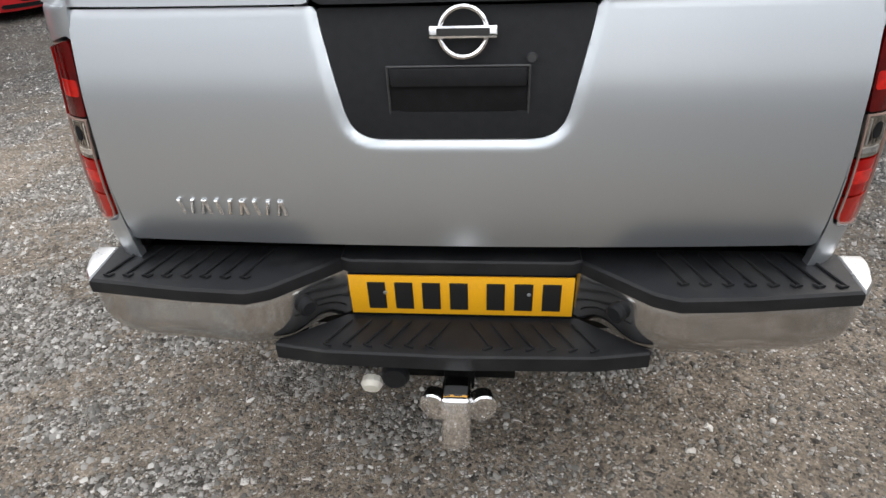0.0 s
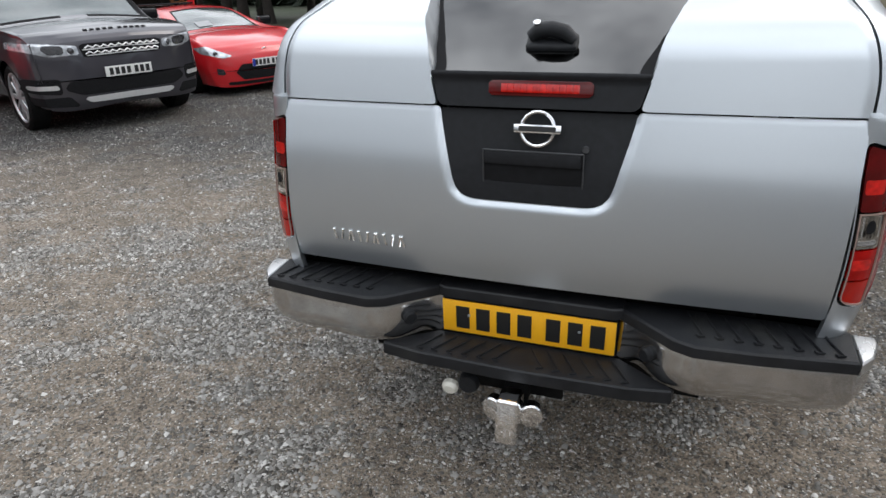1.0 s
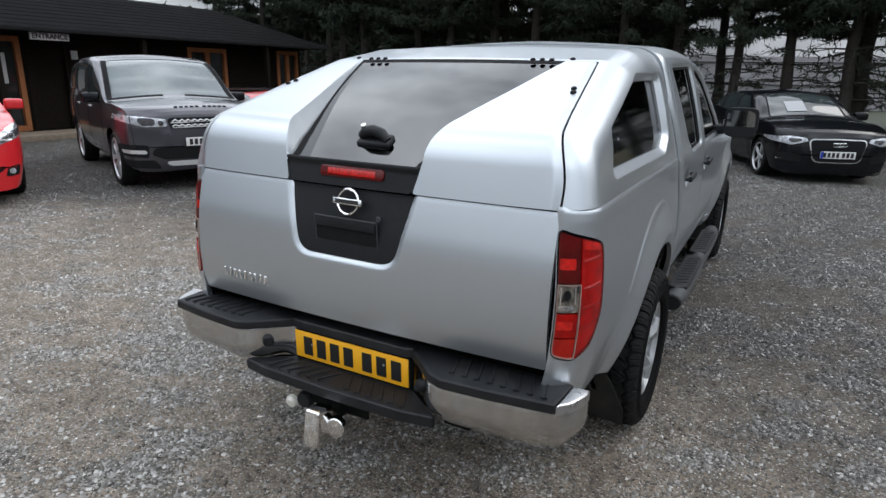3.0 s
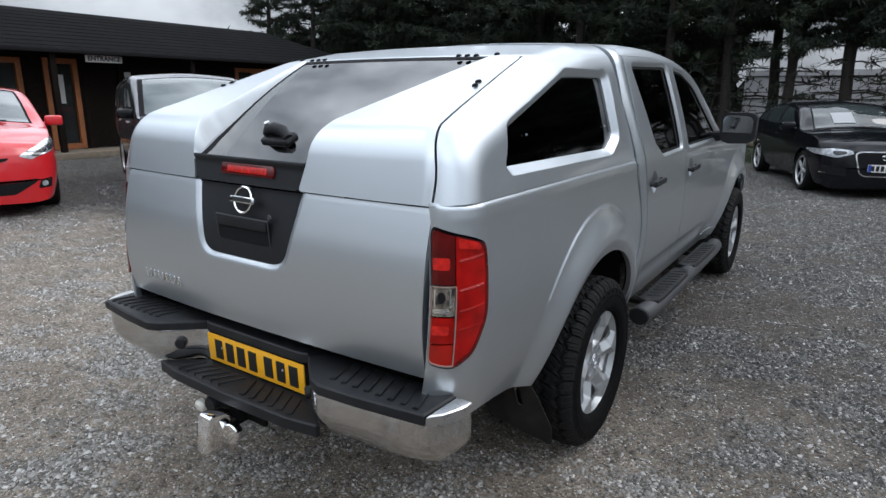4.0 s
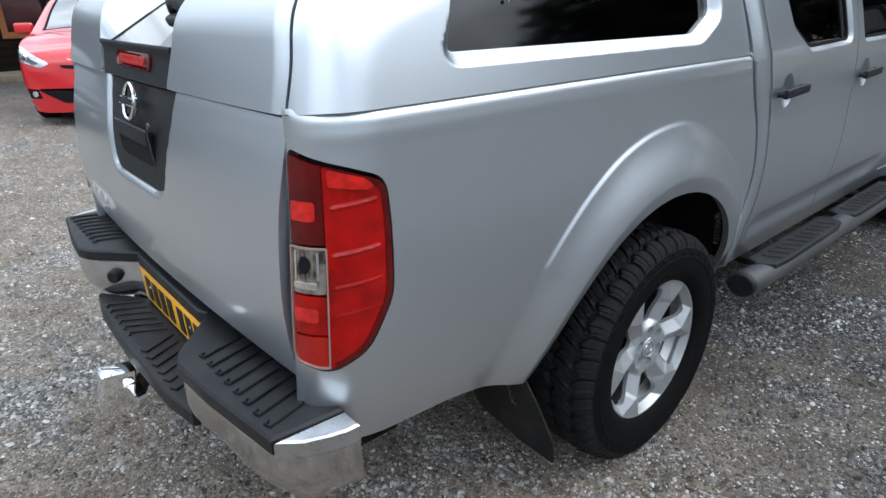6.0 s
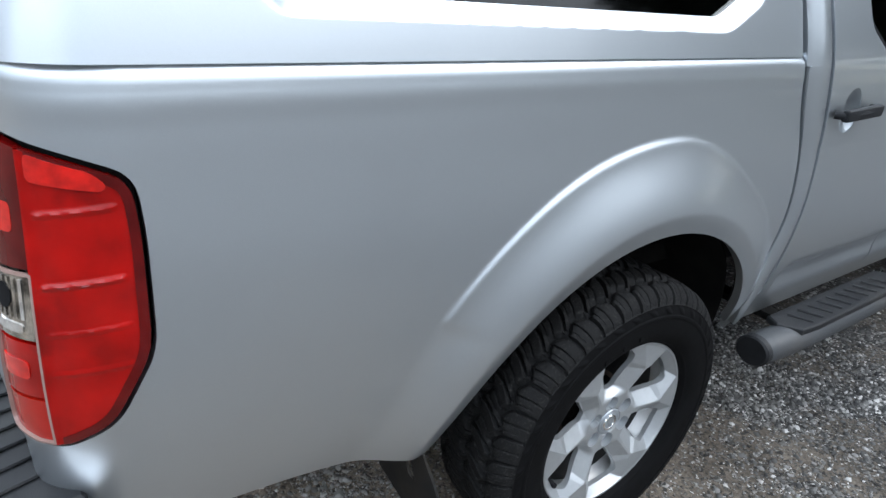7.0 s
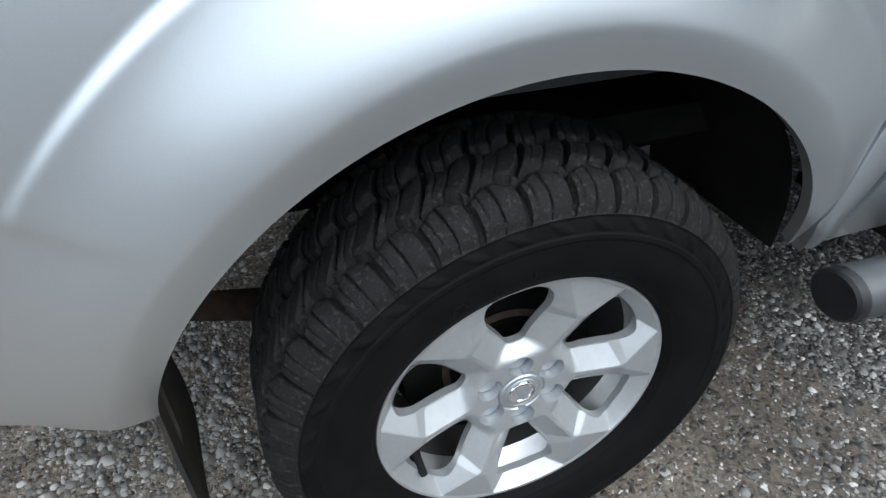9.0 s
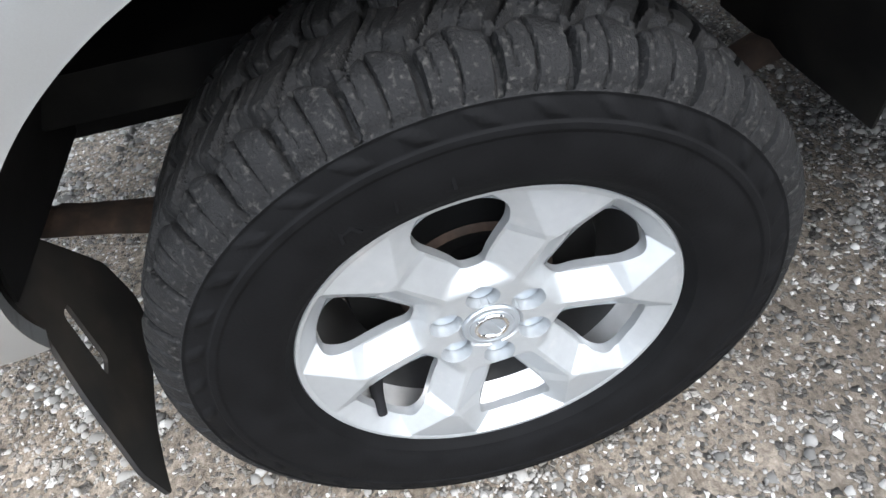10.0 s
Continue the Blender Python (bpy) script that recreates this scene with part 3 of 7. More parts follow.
BED_GAP = ([0.40, 0.62, 0.70, 0.79, 0.97, 1.15, 1.25], [1.590, 1.614, 1.630, 1.640, 1.611, 1.545, 1.520])
DOOR_GAP = ([0.40, 0.55, 0.90, 1.05, 1.20, 1.34, 1.66, 1.80], [1.735, 1.722, 1.704, 1.680, 1.636, 1.592, 1.570, 1.565])
QUARTER = [(0.335, 1.290), (1.225, 1.285), (1.320, 1.335), (1.310, 1.578), (0.915, 1.578), (0.375, 1.402)]
LAMP = [(-0.095, 1.152), (0.075, 1.118), (0.150, 1.095), (0.155, 1.03), (0.150, 0.875), (0.095, 0.770), (0.02, 0.733), (-0.095, 0.752)]
REAR_LIGHT = [(1.655, 1.632), (2.250, 1.648), (2.345, 1.215), (1.960, 1.205), (1.815, 1.285), (1.700, 1.52)]
FRONT_LIGHT = [(2.400, 1.642), (2.640, 1.625), (2.900, 1.555), (3.330, 1.255), (3.32, 1.220), (2.500, 1.212)]
MID_GAP = ([0.40, 0.9, 1.19, 1.70], [2.46, 2.44, 2.42, 2.325])
FRONT_GAP = ([0.40, 0.9, 1.12, 1.24, 1.70], [3.36, 3.34, 3.34, 3.36, 3.0])


def arch(y, z, hub_y, r=0.502):
    return np.hypot(y - hub_y, z - 0.362) - r


def both(name, data, mat, parent, label="", smooth=35):
    return part(name, data, mat, parent, label, smooth), part(name, mirrored(data), mat, parent, label, smooth)


# ---- bed sides with the tail lights ----
def bed_keep(P, U, V):
    y, z = P[..., 1], P[..., 2]
    bottom = z - np.where(y < 0.62, spl([-0.1, 0.1, 0.35, 0.62], [0.560, 0.540, 0.520, 0.445], np.clip(y, -0.1, 0.62)), 0.45)
    return np.min([spl(*BED_GAP, z) - y, arch(y, z, AXLE_R), bottom, -inside(LAMP, U, z, 0.03)], 0)


bed_u = np.concatenate([np.linspace(-0.1, 0.2, 50), np.linspace(0.205, 1.66, 300)])
bed_v = np.linspace(0.41, 1.212, 170)
both("bed_side", skin(side_surface, bed_u, bed_v, bed_keep, thick=0.022), silver, truck)
both("bed_side_recess", skin(side_surface, np.linspace(1.40, 1.80, 24), np.linspace(0.54, 1.20, 30), lambda P, U, V: np.minimum(arch(P[..., 1], P[..., 2], AXLE_R, 0.51), spl(*DOOR_GAP, P[..., 2]) - P[..., 1] + 0.01), lift=-0.03, thick=0.004), gap_black, truck)


def tail_light(flip):
    def inset(d):
        return lambda P, U, V: inside(LAMP, U, V, 0.03) - d

    fine_u, fine_v = np.linspace(-0.1, 0.17, 80), np.linspace(0.72, 1.17, 190)
    get = (lambda d: mirrored(d)) if flip else (lambda d: d)
    lamp = part("tail_light", get(skin(side_surface, fine_u, fine_v, inset(0.003), lift=-0.020, thick=0.02)), gap_black, truck, "red wraparound tail light with a clear reversing lens")
    split = 0.012  # where the rear face turns into the side face

    def ribs(P, U, V):
        up = 0.003 + 0 * U
        for z0, depth in ((1.049, 0.0055), (0.966, 0.0075), (0.906, 0.0045), (0.852, 0.0040)):
            d = (V - z0 - 0.10 * (U - split))
            up = up + 0.45 * depth * np.clip(1 - np.abs(d) / 0.0050, 0, 1) * step(0.022, 0.030, U) * (1 - step(0.120, 0.128, U))
        return up + 0.004 * np.exp(-(((U - split) / 0.012) ** 2))

    def zone(lo, hi, u0, u1, gap=0.0025):
        return lambda P, U, V: np.min([inside(LAMP, U, V, 0.03) - 0.009, V - lo - gap, hi - gap - V, U - u0 - gap, u1 - gap - U], 0)

    part("side_lens", get(skin(side_surface, fine_u, fine_v, zone(0.6, 1.3, split, 0.3, 0.0), lift=ribs, thick=0.012)), red_lens, lamp)
    def border(P, U, V):
        d = inside(LAMP, U, V, 0.03)
        return np.min([d - 0.007, 0.019 - d, U - split - 0.004], 0)

    part("lens_border", get(skin(side_surface, fine_u, fine_v, border, lift=0.0046, thick=0.004)), dark_red_lens, lamp, "dark maroon border")
    glow = [(0.022, 1.118), (0.100, 1.100), (0.118, 1.086), (0.112, 1.078), (0.022, 1.088)]
    part("upper_reflector", get(skin(side_surface, np.linspace(0.015, 0.125, 40), np.linspace(1.07, 1.13, 30), lambda P, U, V: inside(glow, U, V, 0.008), lift=0.0056, thick=0.003)), hot_red_lens, lamp)
    part("brake_lens", get(skin(side_surface, fine_u, fine_v, zone(0.985, 1.3, -0.2, split), lift=0.004, thick=0.012)), dark_red_lens, lamp, "dark red upper lens")
    part("reversing_lens", get(skin(side_surface, fine_u, fine_v, zone(0.895, 0.985, -0.2, split), lift=0.003, thick=0.012)), clear_lens, lamp, "clear grey lens")
    part("fog_lens", get(skin(side_surface, fine_u, fine_v, zone(0.815, 0.895, -0.2, split), lift=0.003, thick=0.012)), red_lens, lamp)
    part("indicator_lens", get(skin(side_surface, fine_u, fine_v, zone(0.6, 0.815, -0.2, split), lift=0.003, thick=0.012)), amber_red_lens, lamp, "orange-red lower lens")
    def edge_ring(P, U, V):
        d = zone(0.745, 0.985, -0.2, split + 0.004)(P, U, V)
        return np.minimum(d + 0.001, 0.0025 - d)

    part("lens_frame", get(skin(side_surface, np.linspace(-0.1, 0.03, 90), np.linspace(0.73, 1.0, 150), edge_ring, lift=0.007, thick=0.004)), lens_edge, lamp, "thin pale frame round the lenses")
    for i in range(6):  # upright prisms round the bulb
        u0 = -0.074 + i * 0.0125
        part("lens_prism", get(skin(side_surface, np.linspace(u0, u0 + 0.006, 4), np.linspace(0.924, 0.974, 14), None, lift=0.0045, thick=0.002)), bright_chrome if i in (0, 5) else clear_lens, lamp)
    part("bulb", get(skin(side_surface, np.linspace(-0.066, -0.020, 24), np.linspace(0.925, 0.975, 26), lambda P, U, V: 0.016 - np.hypot(U + 0.043, V - 0.951), lift=0.0058, thick=0.002)), gap_black, lamp)
    for zc, tall in ((1.045, 0.017), (0.912, 0.006), (0.856, 0.013)):
        shape = [(-0.080, zc - tall), (-0.010, zc - tall), (-0.010, zc + tall), (-0.080, zc + tall)]
        part("reflector", get(skin(side_surface, np.linspace(-0.09, 0.0, 24), np.linspace(zc - 0.024, zc + 0.024, 14), lambda P, U, V: inside(shape, U, V, 0.008), lift=0.0045, thick=0.002)), hot_red_lens if zc != 0.912 else bright_chrome, lamp)


tail_light(False)
tail_light(True)

# ---- tailgate ----
PANEL = [(-0.264, 1.30), (-0.262, 1.19), (-0.205, 0.950), (0.205, 0.950), (0.262, 1.19), (0.264, 1.30)]


def gate_keep(P, U, V):
    return np.min([0.757 - np.abs(U), 1.1945 - V, V - 0.697, -inside(PANEL, U, V, 0.055)], 0)


gate = part("tailgate", skin(tail_surface, np.linspace(-0.78, 0.78, 150), np.linspace(0.66, 1.21, 66), gate_keep, thick=0.03, lift=lambda P, U, V: -0.010 * (1 - step(0.0, 0.016, -inside(PANEL, U, V, 0.055))) - 0.002 * (1 - step(0.0, 0.006, 1.196 - V))), silver, truck, "plain silver tailgate")
part("trim_panel", skin(tail_surface, np.linspace(-0.27, 0.27, 60), np.linspace(0.94, 1.20, 50), lambda P, U, V: np.min([inside(PANEL, U, V, 0.055) - 0.001, 1.192 - V, -inside([(-0.118, 1.052), (0.13, 1.052), (0.13, 1.004), (-0.118, 1.004)], U, V, 0.02)], 0), lift=-0.010, thick=0.02), trim_black, gate, "matt black trim panel round the handle")
part("release_pocket", joined(box(-0.125, -0.020, 0.995, 0.137, 0.03, 1.062)), gap_black, gate)
part("release_handle", box(-0.122, -0.029, 1.054, 0.134, -0.012, 1.090, 0.005), trim_black, gate, "black tailgate pull handle")
part("lock", moved(lathe([(0.0, 0.005), (0.008, 0.005), (0.010, 0.0)], 20), pose(0.142, -0.018, 1.104, 0, 0, -90)), trim_grey, gate)
# lighter grey rim paints the highlights along the pocket's edges
rim_line = [(-0.127, -0.0185, 0.996), (-0.127, -0.026, 1.092), (0.139, -0.026, 1.092), (0.139, -0.0185, 0.996), (-0.127, -0.0185, 0.996)]
for p, q in zip(rim_line, rim_line[1:]):
    part("pocket_rim", tube([p, q], 0.0022, 6), trim_grey, gate)


def emblem(parent, x, y, z, r, tilt, name="emblem", bar=True, mat=None):
    ring = moved(lathe([(r * 0.80, 0.0), (r * 0.82, 0.007), (r * 0.9, 0.010), (r * 0.98, 0.007), (r, 0.0)], 48), pose(x, y, z, tilt) @ pose(0, 0, 0, 0, 0, -90))
    ob = part(name, ring, mat or bright_chrome, parent, "polished chrome ring emblem")
    if bar:
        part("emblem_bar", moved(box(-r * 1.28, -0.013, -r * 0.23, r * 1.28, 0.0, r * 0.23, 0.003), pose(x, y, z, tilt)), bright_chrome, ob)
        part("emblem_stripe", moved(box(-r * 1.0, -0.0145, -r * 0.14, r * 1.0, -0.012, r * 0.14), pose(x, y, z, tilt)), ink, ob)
    return ob


emblem(gate, 0.017, -0.014, 1.150, 0.048, -12)
for i in range(6):  # chrome lettering, as plain slanted bars
    x = -0.606 + i * 0.0425
    y = float(tail_surface(np.array(x + 0.017), np.array(0.80))[1])
    lean = 0.007 * (1 if i % 2 else -1)
    strokes = [prism([(x0, 0), (x0 + 0.0085, 0), (x0 + 0.0085 + sx * lean, 0.036), (x0 + sx * lean, 0.036)], 0.007, 0.002, 1) for x0, sx in ((0.004, 1), (0.021, -1))]
    for d in strokes:
        part("badge_bar", moved(d, pose(x, y + 0.0005, 0.779, 92)), bright_chrome, gate)

# ---- canopy and its lid ----


def canopy_lid_zone(P):
    x, y, z = np.abs(P[..., 0]), P[..., 1], P[..., 2]
    return np.minimum(lid_edge(z) - x, 0.80 - y)


def canopy_keep(P, U, V):
    x, y, z = np.abs(P[..., 0]), P[..., 1], P[..., 2]
    win = np.where((x > 0.62) & (np.abs(V) > 0.5), -inside(QUARTER, y, z, 0.018), 1.0)
    seam = spl([1.2, 1.3, 1.45, 1.8], [1.524, 1.500, 1.455, 1.430], z) - y
    return np.min([-canopy_lid_zone(P) - 0.0035, win, seam, 0.5 + 0 * x], 0)


def canopy_lift(P, U, V):
    x, y, z = np.abs(P[..., 0]), P[..., 1], P[..., 2]
    dent = 1 - np.clip(-inside(QUARTER, y, z, 0.018) / (0.021 + 0.010 * np.maximum(step(1.34, 1.29, z), step(1.24, 1.30, y))), 0, 1)
    return np.where(np.abs(V) > 0.5, -0.026 * dent, 0)


can_t = np.concatenate([np.linspace(0, 2, 60), np.linspace(2.02, 7, 260)])
can_w = np.concatenate([np.linspace(-1, -0.42, 220), np.linspace(-0.41, 0.41, 40), np.linspace(0.42, 1, 220)])
canopy = part("canopy", skin(canopy_surface, can_t, can_w, canopy_keep, lift=canopy_lift, thick=0.020, flip=True), silver, truck, "silver hard canopy over the load bed")
lid_t, lid_w = np.linspace(0, 5.6, 150), np.linspace(-0.75, 0.75, 150)
wings = skin(canopy_surface, lid_t, lid_w, lambda P, U, V: np.min([canopy_lid_zone(P) - 0.0035, np.abs(P[..., 0]) - wing_edge(P[..., 2]), P[..., 2] - 1.1988, -np.abs(V) + 0.74], 0), lift=lambda P, U, V: 0.010 * step(0.0, 0.03, canopy_lid_zone(P)), thick=0.018, flip=True)
lid_grid = canopy_surface(*np.meshgrid(np.linspace(4.0, 5.6, 200), np.linspace(0, 0.46, 140), indexing="ij"))
lid_top_row = lid_grid[np.argmin(np.abs(lid_grid[:, 0, 1] - 0.79))]
G_LOW, G_HIGH = (0.030, 1.270), 0.79


def glass_plane(f, x):
    """The flat rear window, sunk between the lid's wings: f runs from the trim band (0) to the hinge line (1)."""
    top = np.interp(np.abs(x), lid_top_row[:, 0], lid_top_row[:, 2]) - 0.006
    y = G_LOW[0] + f * (G_HIGH - G_LOW[0])
    return np.stack([x + 0 * f, y, G_LOW[1] + f * (top - G_LOW[1]) + 0.016 * np.sin(np.clip(f, 0, 1) * math.pi)], -1)


def wing_crest(n=70):
    """The wings' inner crest, and the foot of its inner wall on the window."""
    U, V = np.meshgrid(np.linspace(0.0, 4.86, n), np.linspace(0.05, 0.5, 400), indexing="ij")
    P = canopy_surface(U, V)
    N = np.cross(np.gradient(P, axis=0), np.gradient(P, axis=1))
    N /= np.linalg.norm(N, axis=-1, keepdims=True) + 1e-12
    N *= np.sign(N[..., 2:] + 1e-9)
    k = np.argmin(np.abs(P[..., 0] - wing_edge(P[..., 2])), axis=1)
    crest = (P + 0.0095 * N)[np.arange(n), k]
    crest = crest[crest[:, 2] > 1.262]
    slope = np.array([0.0, -0.42, 0.907])
    foot = []
    for p in crest:
        q = p.copy()
        for _ in range(6):
            f = (q[1] - G_LOW[0]) / (G_HIGH - G_LOW[0])
            gap = float(q[2] - glass_plane(np.array(f), np.array(q[0]))[2])
            q = q - slope * gap * 0.907
        q[0] -= 0.006 + 0.16 * max(0.0, float(np.linalg.norm(p - q)) - 0.01)
        foot.append(q)
    return crest, np.array(foot)


crest, foot = wing_crest()


def glass_room(P):
    """How far a place on the window lies inside its visible outline."""
    return np.interp(P[..., 1], foot[:, 1], foot[:, 0]) - np.abs(P[..., 0])


glass_f, glass_x = np.linspace(0, 1, 90), np.linspace(-0.52, 0.52, 160)
lid = part("canopy_lid", skin(glass_plane, glass_f, glass_x, lambda P, U, V: np.min([glass_room(P) + 0.006, np.maximum(spl([0.03, 0.12, 0.30, 0.8], [0.030, 0.026, 0.012, 0.010], P[..., 1]) - glass_room(P), P[..., 1] - 0.768)], 0), lift=0.002, thick=0.008), gap_black, truck, "silver-winged lifting lid with a dark rear window")
for s in (1, -1):
    chosen = [f for f in wings[1] if s * wings[0][f[0]][0] > 0]
    wing_part = part("lid_wing", tidy(wings[0], chosen), silver, lid, "silver painted lid panel")
    mid = crest + (foot - crest) * 0.12 + np.array([-0.002, 0, 0])
    rows = np.stack([crest + (0.004, 0, 0), crest - (0.001, 0, 0), mid, foot - (0, 0, 0.004)], 1)
    n = len(crest)
    strip = rows.reshape(-1, 3), [[i * 4 + c, i * 4 + c + 1, i * 4 + c + 5, i * 4 + c + 4] for i in range(n - 1) for c in range(3)]
    part("wing_wall", strip if s > 0 else mirrored(strip), silver, wing_part)
part("rear_glass", skin(glass_plane, glass_f, glass_x, lambda P, U, V: glass_room(P) + 0.004, thick=0.005), rear_glass_mat, lid, "dark tinted rear window glass")
band = skin(canopy_surface, np.linspace(0, 1.6, 40), np.linspace(-0.42, 0.42, 60), lambda P, U, V: np.min([wing_edge(P[..., 2]) - 0.004 - np.abs(P[..., 0]), 1.286 - P[..., 2], P[..., 2] - 1.198], 0), lift=lambda P, U, V: 0.004 + 0.010 * np.exp(-(((P[..., 2] - 1.280) / 0.012) ** 2)), thick=0.02, flip=True)
part("lid_trim_band", band, trim_black, lid, "black trim band below the glass")
part("top_seal", skin(canopy_surface, np.linspace(4.7, 5.4, 30), np.linspace(-0.5, 0.5, 80), lambda P, U, V: np.min([0.032 - np.abs(P[..., 1] - 0.805), 0.60 - np.abs(P[..., 0])], 0), lift=-0.002, thick=0.01, flip=True), gap_black, canopy)
bolt_at = np.meshgrid(np.linspace(2, 5.5, 250), np.linspace(0.1, 0.6, 200), indexing="ij")
bolt_grid = canopy_surface(*bolt_at)
for s in (-1, 1):  # hinge bolts near the upper corners
    for bx, by in ((0.634, 0.472), (0.643, 0.435), (0.36, 0.775), (0.40, 0.775), (0.44, 0.775), (0.52, 0.79)):
        near = np.hypot(bolt_grid[..., 0] - bx, bolt_grid[..., 1] - by)
        t, w = (float(g.flat[np.argmin(near)]) for g in bolt_at)
        p, q = (canopy_surface(np.array(t), np.array(s * w + e)) for e in (0, 0.004))
        p2 = canopy_surface(np.array(t + 0.05), np.array(s * w))
        nrm = Vector(np.cross(p2 - p, q - p)).normalized()
        nrm = nrm if nrm.z > 0 else -nrm
        m = Matrix.Translation(Vector(p) + nrm * 0.010) @ nrm.to_track_quat("X", "Z").to_matrix().to_4x4()
        part("bolt", moved(lathe([(0.0, 0.007), (0.009, 0.006), (0.012, 0.0)], 14), m), gap_black, lid)

brake = moved(prism([(-0.135, -0.012), (-0.125, -0.02), (0.125, -0.02), (0.135, -0.012), (0.135, 0.012), (0.125, 0.02), (-0.125, 0.02), (-0.135, 0.012)], 0.012, 0.004), pose(0.014, 0.018, 1.246, 78))
stop = part("high_brake_light", brake, dark_red_lens, lid, "narrow red high-level brake light")
for i in range(12):
    part("brake_light_cell", moved(box(-0.0081, -0.011, 0.010, 0.0081, 0.011, 0.0140, 0.001), pose(0.014 + (i - 5.5) * 0.0168, 0.018, 1.246, 78)), hot_red_lens, stop)
knob_at = pose(0.016, 0.150, 1.347, 32) @ Matrix.Scale(0.88, 4)
knob = joined(
    moved(box(-0.078, -0.036, -0.02, 0.078, 0.036, 0.012, 0.016, 4), knob_at),
    moved(tube([(-0.062, 0.008, 0.012), (-0.040, 0.012, 0.032), (0.0, 0.012, 0.038), (0.040, 0.004, 0.032), (0.070, -0.010, 0.010)], [0.022, 0.025, 0.024, 0.023, 0.018], 14), knob_at),
)
lid_handle = part("lid_handle", knob, trim_black, lid, "black twist handle with a silver lock")
part("handle_lock", moved(lathe([(0.0, 0.010), (0.011, 0.009), (0.012, 0.0)], 18), knob_at @ pose(-0.045, 0.016, 0.052, 0, -90)), bright_chrome, lid_handle)

for s in (1, -1):
    pane = skin(canopy_surface, can_t, np.linspace(0.5, 1, 70), lambda P, U, V: np.minimum(inside(QUARTER, P[..., 1], P[..., 2], 0.018) + 0.012, P[..., 0] - 0.6), lift=-0.034, thick=0.005, flip=True)
    part("side_window", pane if s > 0 else mirrored(pane), tint_glass, canopy, "dark tinted canopy side window")
    for y, z in ((0.52, 1.372), (1.255, 1.372)):
        part("window_clip", moved(lathe([(0.0, 0.005), (0.0035, 0.004), (0.0042, 0.0)], 12), pose(s * 0.788, y, z, 0, 0 if s > 0 else 180)), lug_mat, canopy)
lining = skin(canopy_surface, np.linspace(0.3, 7, 50), np.linspace(-1, 1, 50), lambda P, U, V: np.min([np.abs(P[..., 0]) * 0 + 1, np.maximum(-inside([(0.2, 1.25), (1.40, 1.25), (1.40, 1.62), (0.2, 1.62)], P[..., 1], P[..., 2]), 0.6 - np.abs(P[..., 0])), np.maximum(np.abs(P[..., 0]) - 0.60, P[..., 1] - 0.86)], 0), lift=-0.045, thick=0.004, flip=True)
part("canopy_lining", lining, cabin, canopy)
part("bed_floor", joined(box(-0.74, 0.05, 0.78, 0.74, 1.47, 0.80), box(-0.70, 1.47, 0.80, 0.70, 1.50, 1.60)), cabin, truck)

# ---- cab ----
def cab_cut(P, V):
    x, y, z = np.abs(P[..., 0]), P[..., 1], P[..., 2]
    return x, y, z


def door_zone(y, z, which):
    lo, hi = ((DOOR_GAP, MID_GAP), (MID_GAP, FRONT_GAP))[which]
    return np.minimum(y - spl(*lo, z), spl(*hi, z) - y)


def door_top(y):
    return spl([1.4, 1.6, 2.3, 2.7, 3.0, 3.3, 3.6], [1.665, 1.672, 1.680, 1.652, 1.570, 1.395, 1.22], y)


def cab_back(z):
    """Where the cab's rear corner strip begins."""
    return spl([1.10, 1.19, 1.30, 1.45, 1.80], [1.556, 1.538, 1.511, 1.466, 1.442], z)


def cab_keep(P, U, V):
    x, y, z = cab_cut(P, V)
    upper = np.abs(V) > 0.45
    doors = np.where(upper, -np.min([door_top(y) - z, np.maximum(door_zone(y, z, 0), door_zone(y, z, 1))], 0) - 0.003, 1.0)
    screen = np.where(~upper | (y > 2.85), -np.min([np.where(np.abs(V) < 0.60, 1, -1.0), y - 2.98, 3.86 - y, spl([2.9, 3.9], [0.60, 0.72], y) - x], 0), 1.0)
    return np.min([doors, screen, y - cab_back(z)], 0)


cab_w = np.concatenate([np.linspace(-1, -0.42, 70), np.linspace(-0.41, 0.41, 40), np.linspace(0.42, 1, 70)])


def cab_lift(P, U, V):
    gap = spl(*DOOR_GAP, P[..., 2])
    mid = np.clip((P[..., 1] - cab_back(P[..., 2])) / (gap - cab_back(P[..., 2])), 0, 1)
    return np.where((P[..., 1] < gap) & (np.abs(V) > 0.5), (-0.004 + 0.016 * np.sin(mid * math.pi) ** 0.7 + 0.004 * mid) * step(0.5, 0.62, np.abs(V)), 0.0)


cab = part("cab", skin(cab_surface, np.concatenate([np.linspace(0, 0.5, 50), np.linspace(0.52, 6, 170)]), cab_w, cab_keep, lift=cab_lift, thick=0.03, flip=True), silver, truck, "silver double cab shell")
part("windscreen", skin(cab_surface, np.linspace(3.4, 6, 60), np.linspace(-0.62, 0.62, 60), lambda P, U, V: np.min([P[..., 1] - 2.96, 3.87 - P[..., 1], spl([2.9, 3.9], [0.62, 0.74], P[..., 1]) - np.abs(P[..., 0])], 0), lift=-0.006, thick=0.005, flip=True), window_glass, cab)


def cab_low_keep(P, U, V):
    y, z = P[..., 1], P[..., 2]
    strip = np.minimum(y - spl(*BED_GAP, z) - 0.007, spl(*DOOR_GAP, z) - y - 0.003)
    return np.min([strip, z - 0.475, arch(y, z, AXLE_R, 0.53), 1.1905 - z], 0)


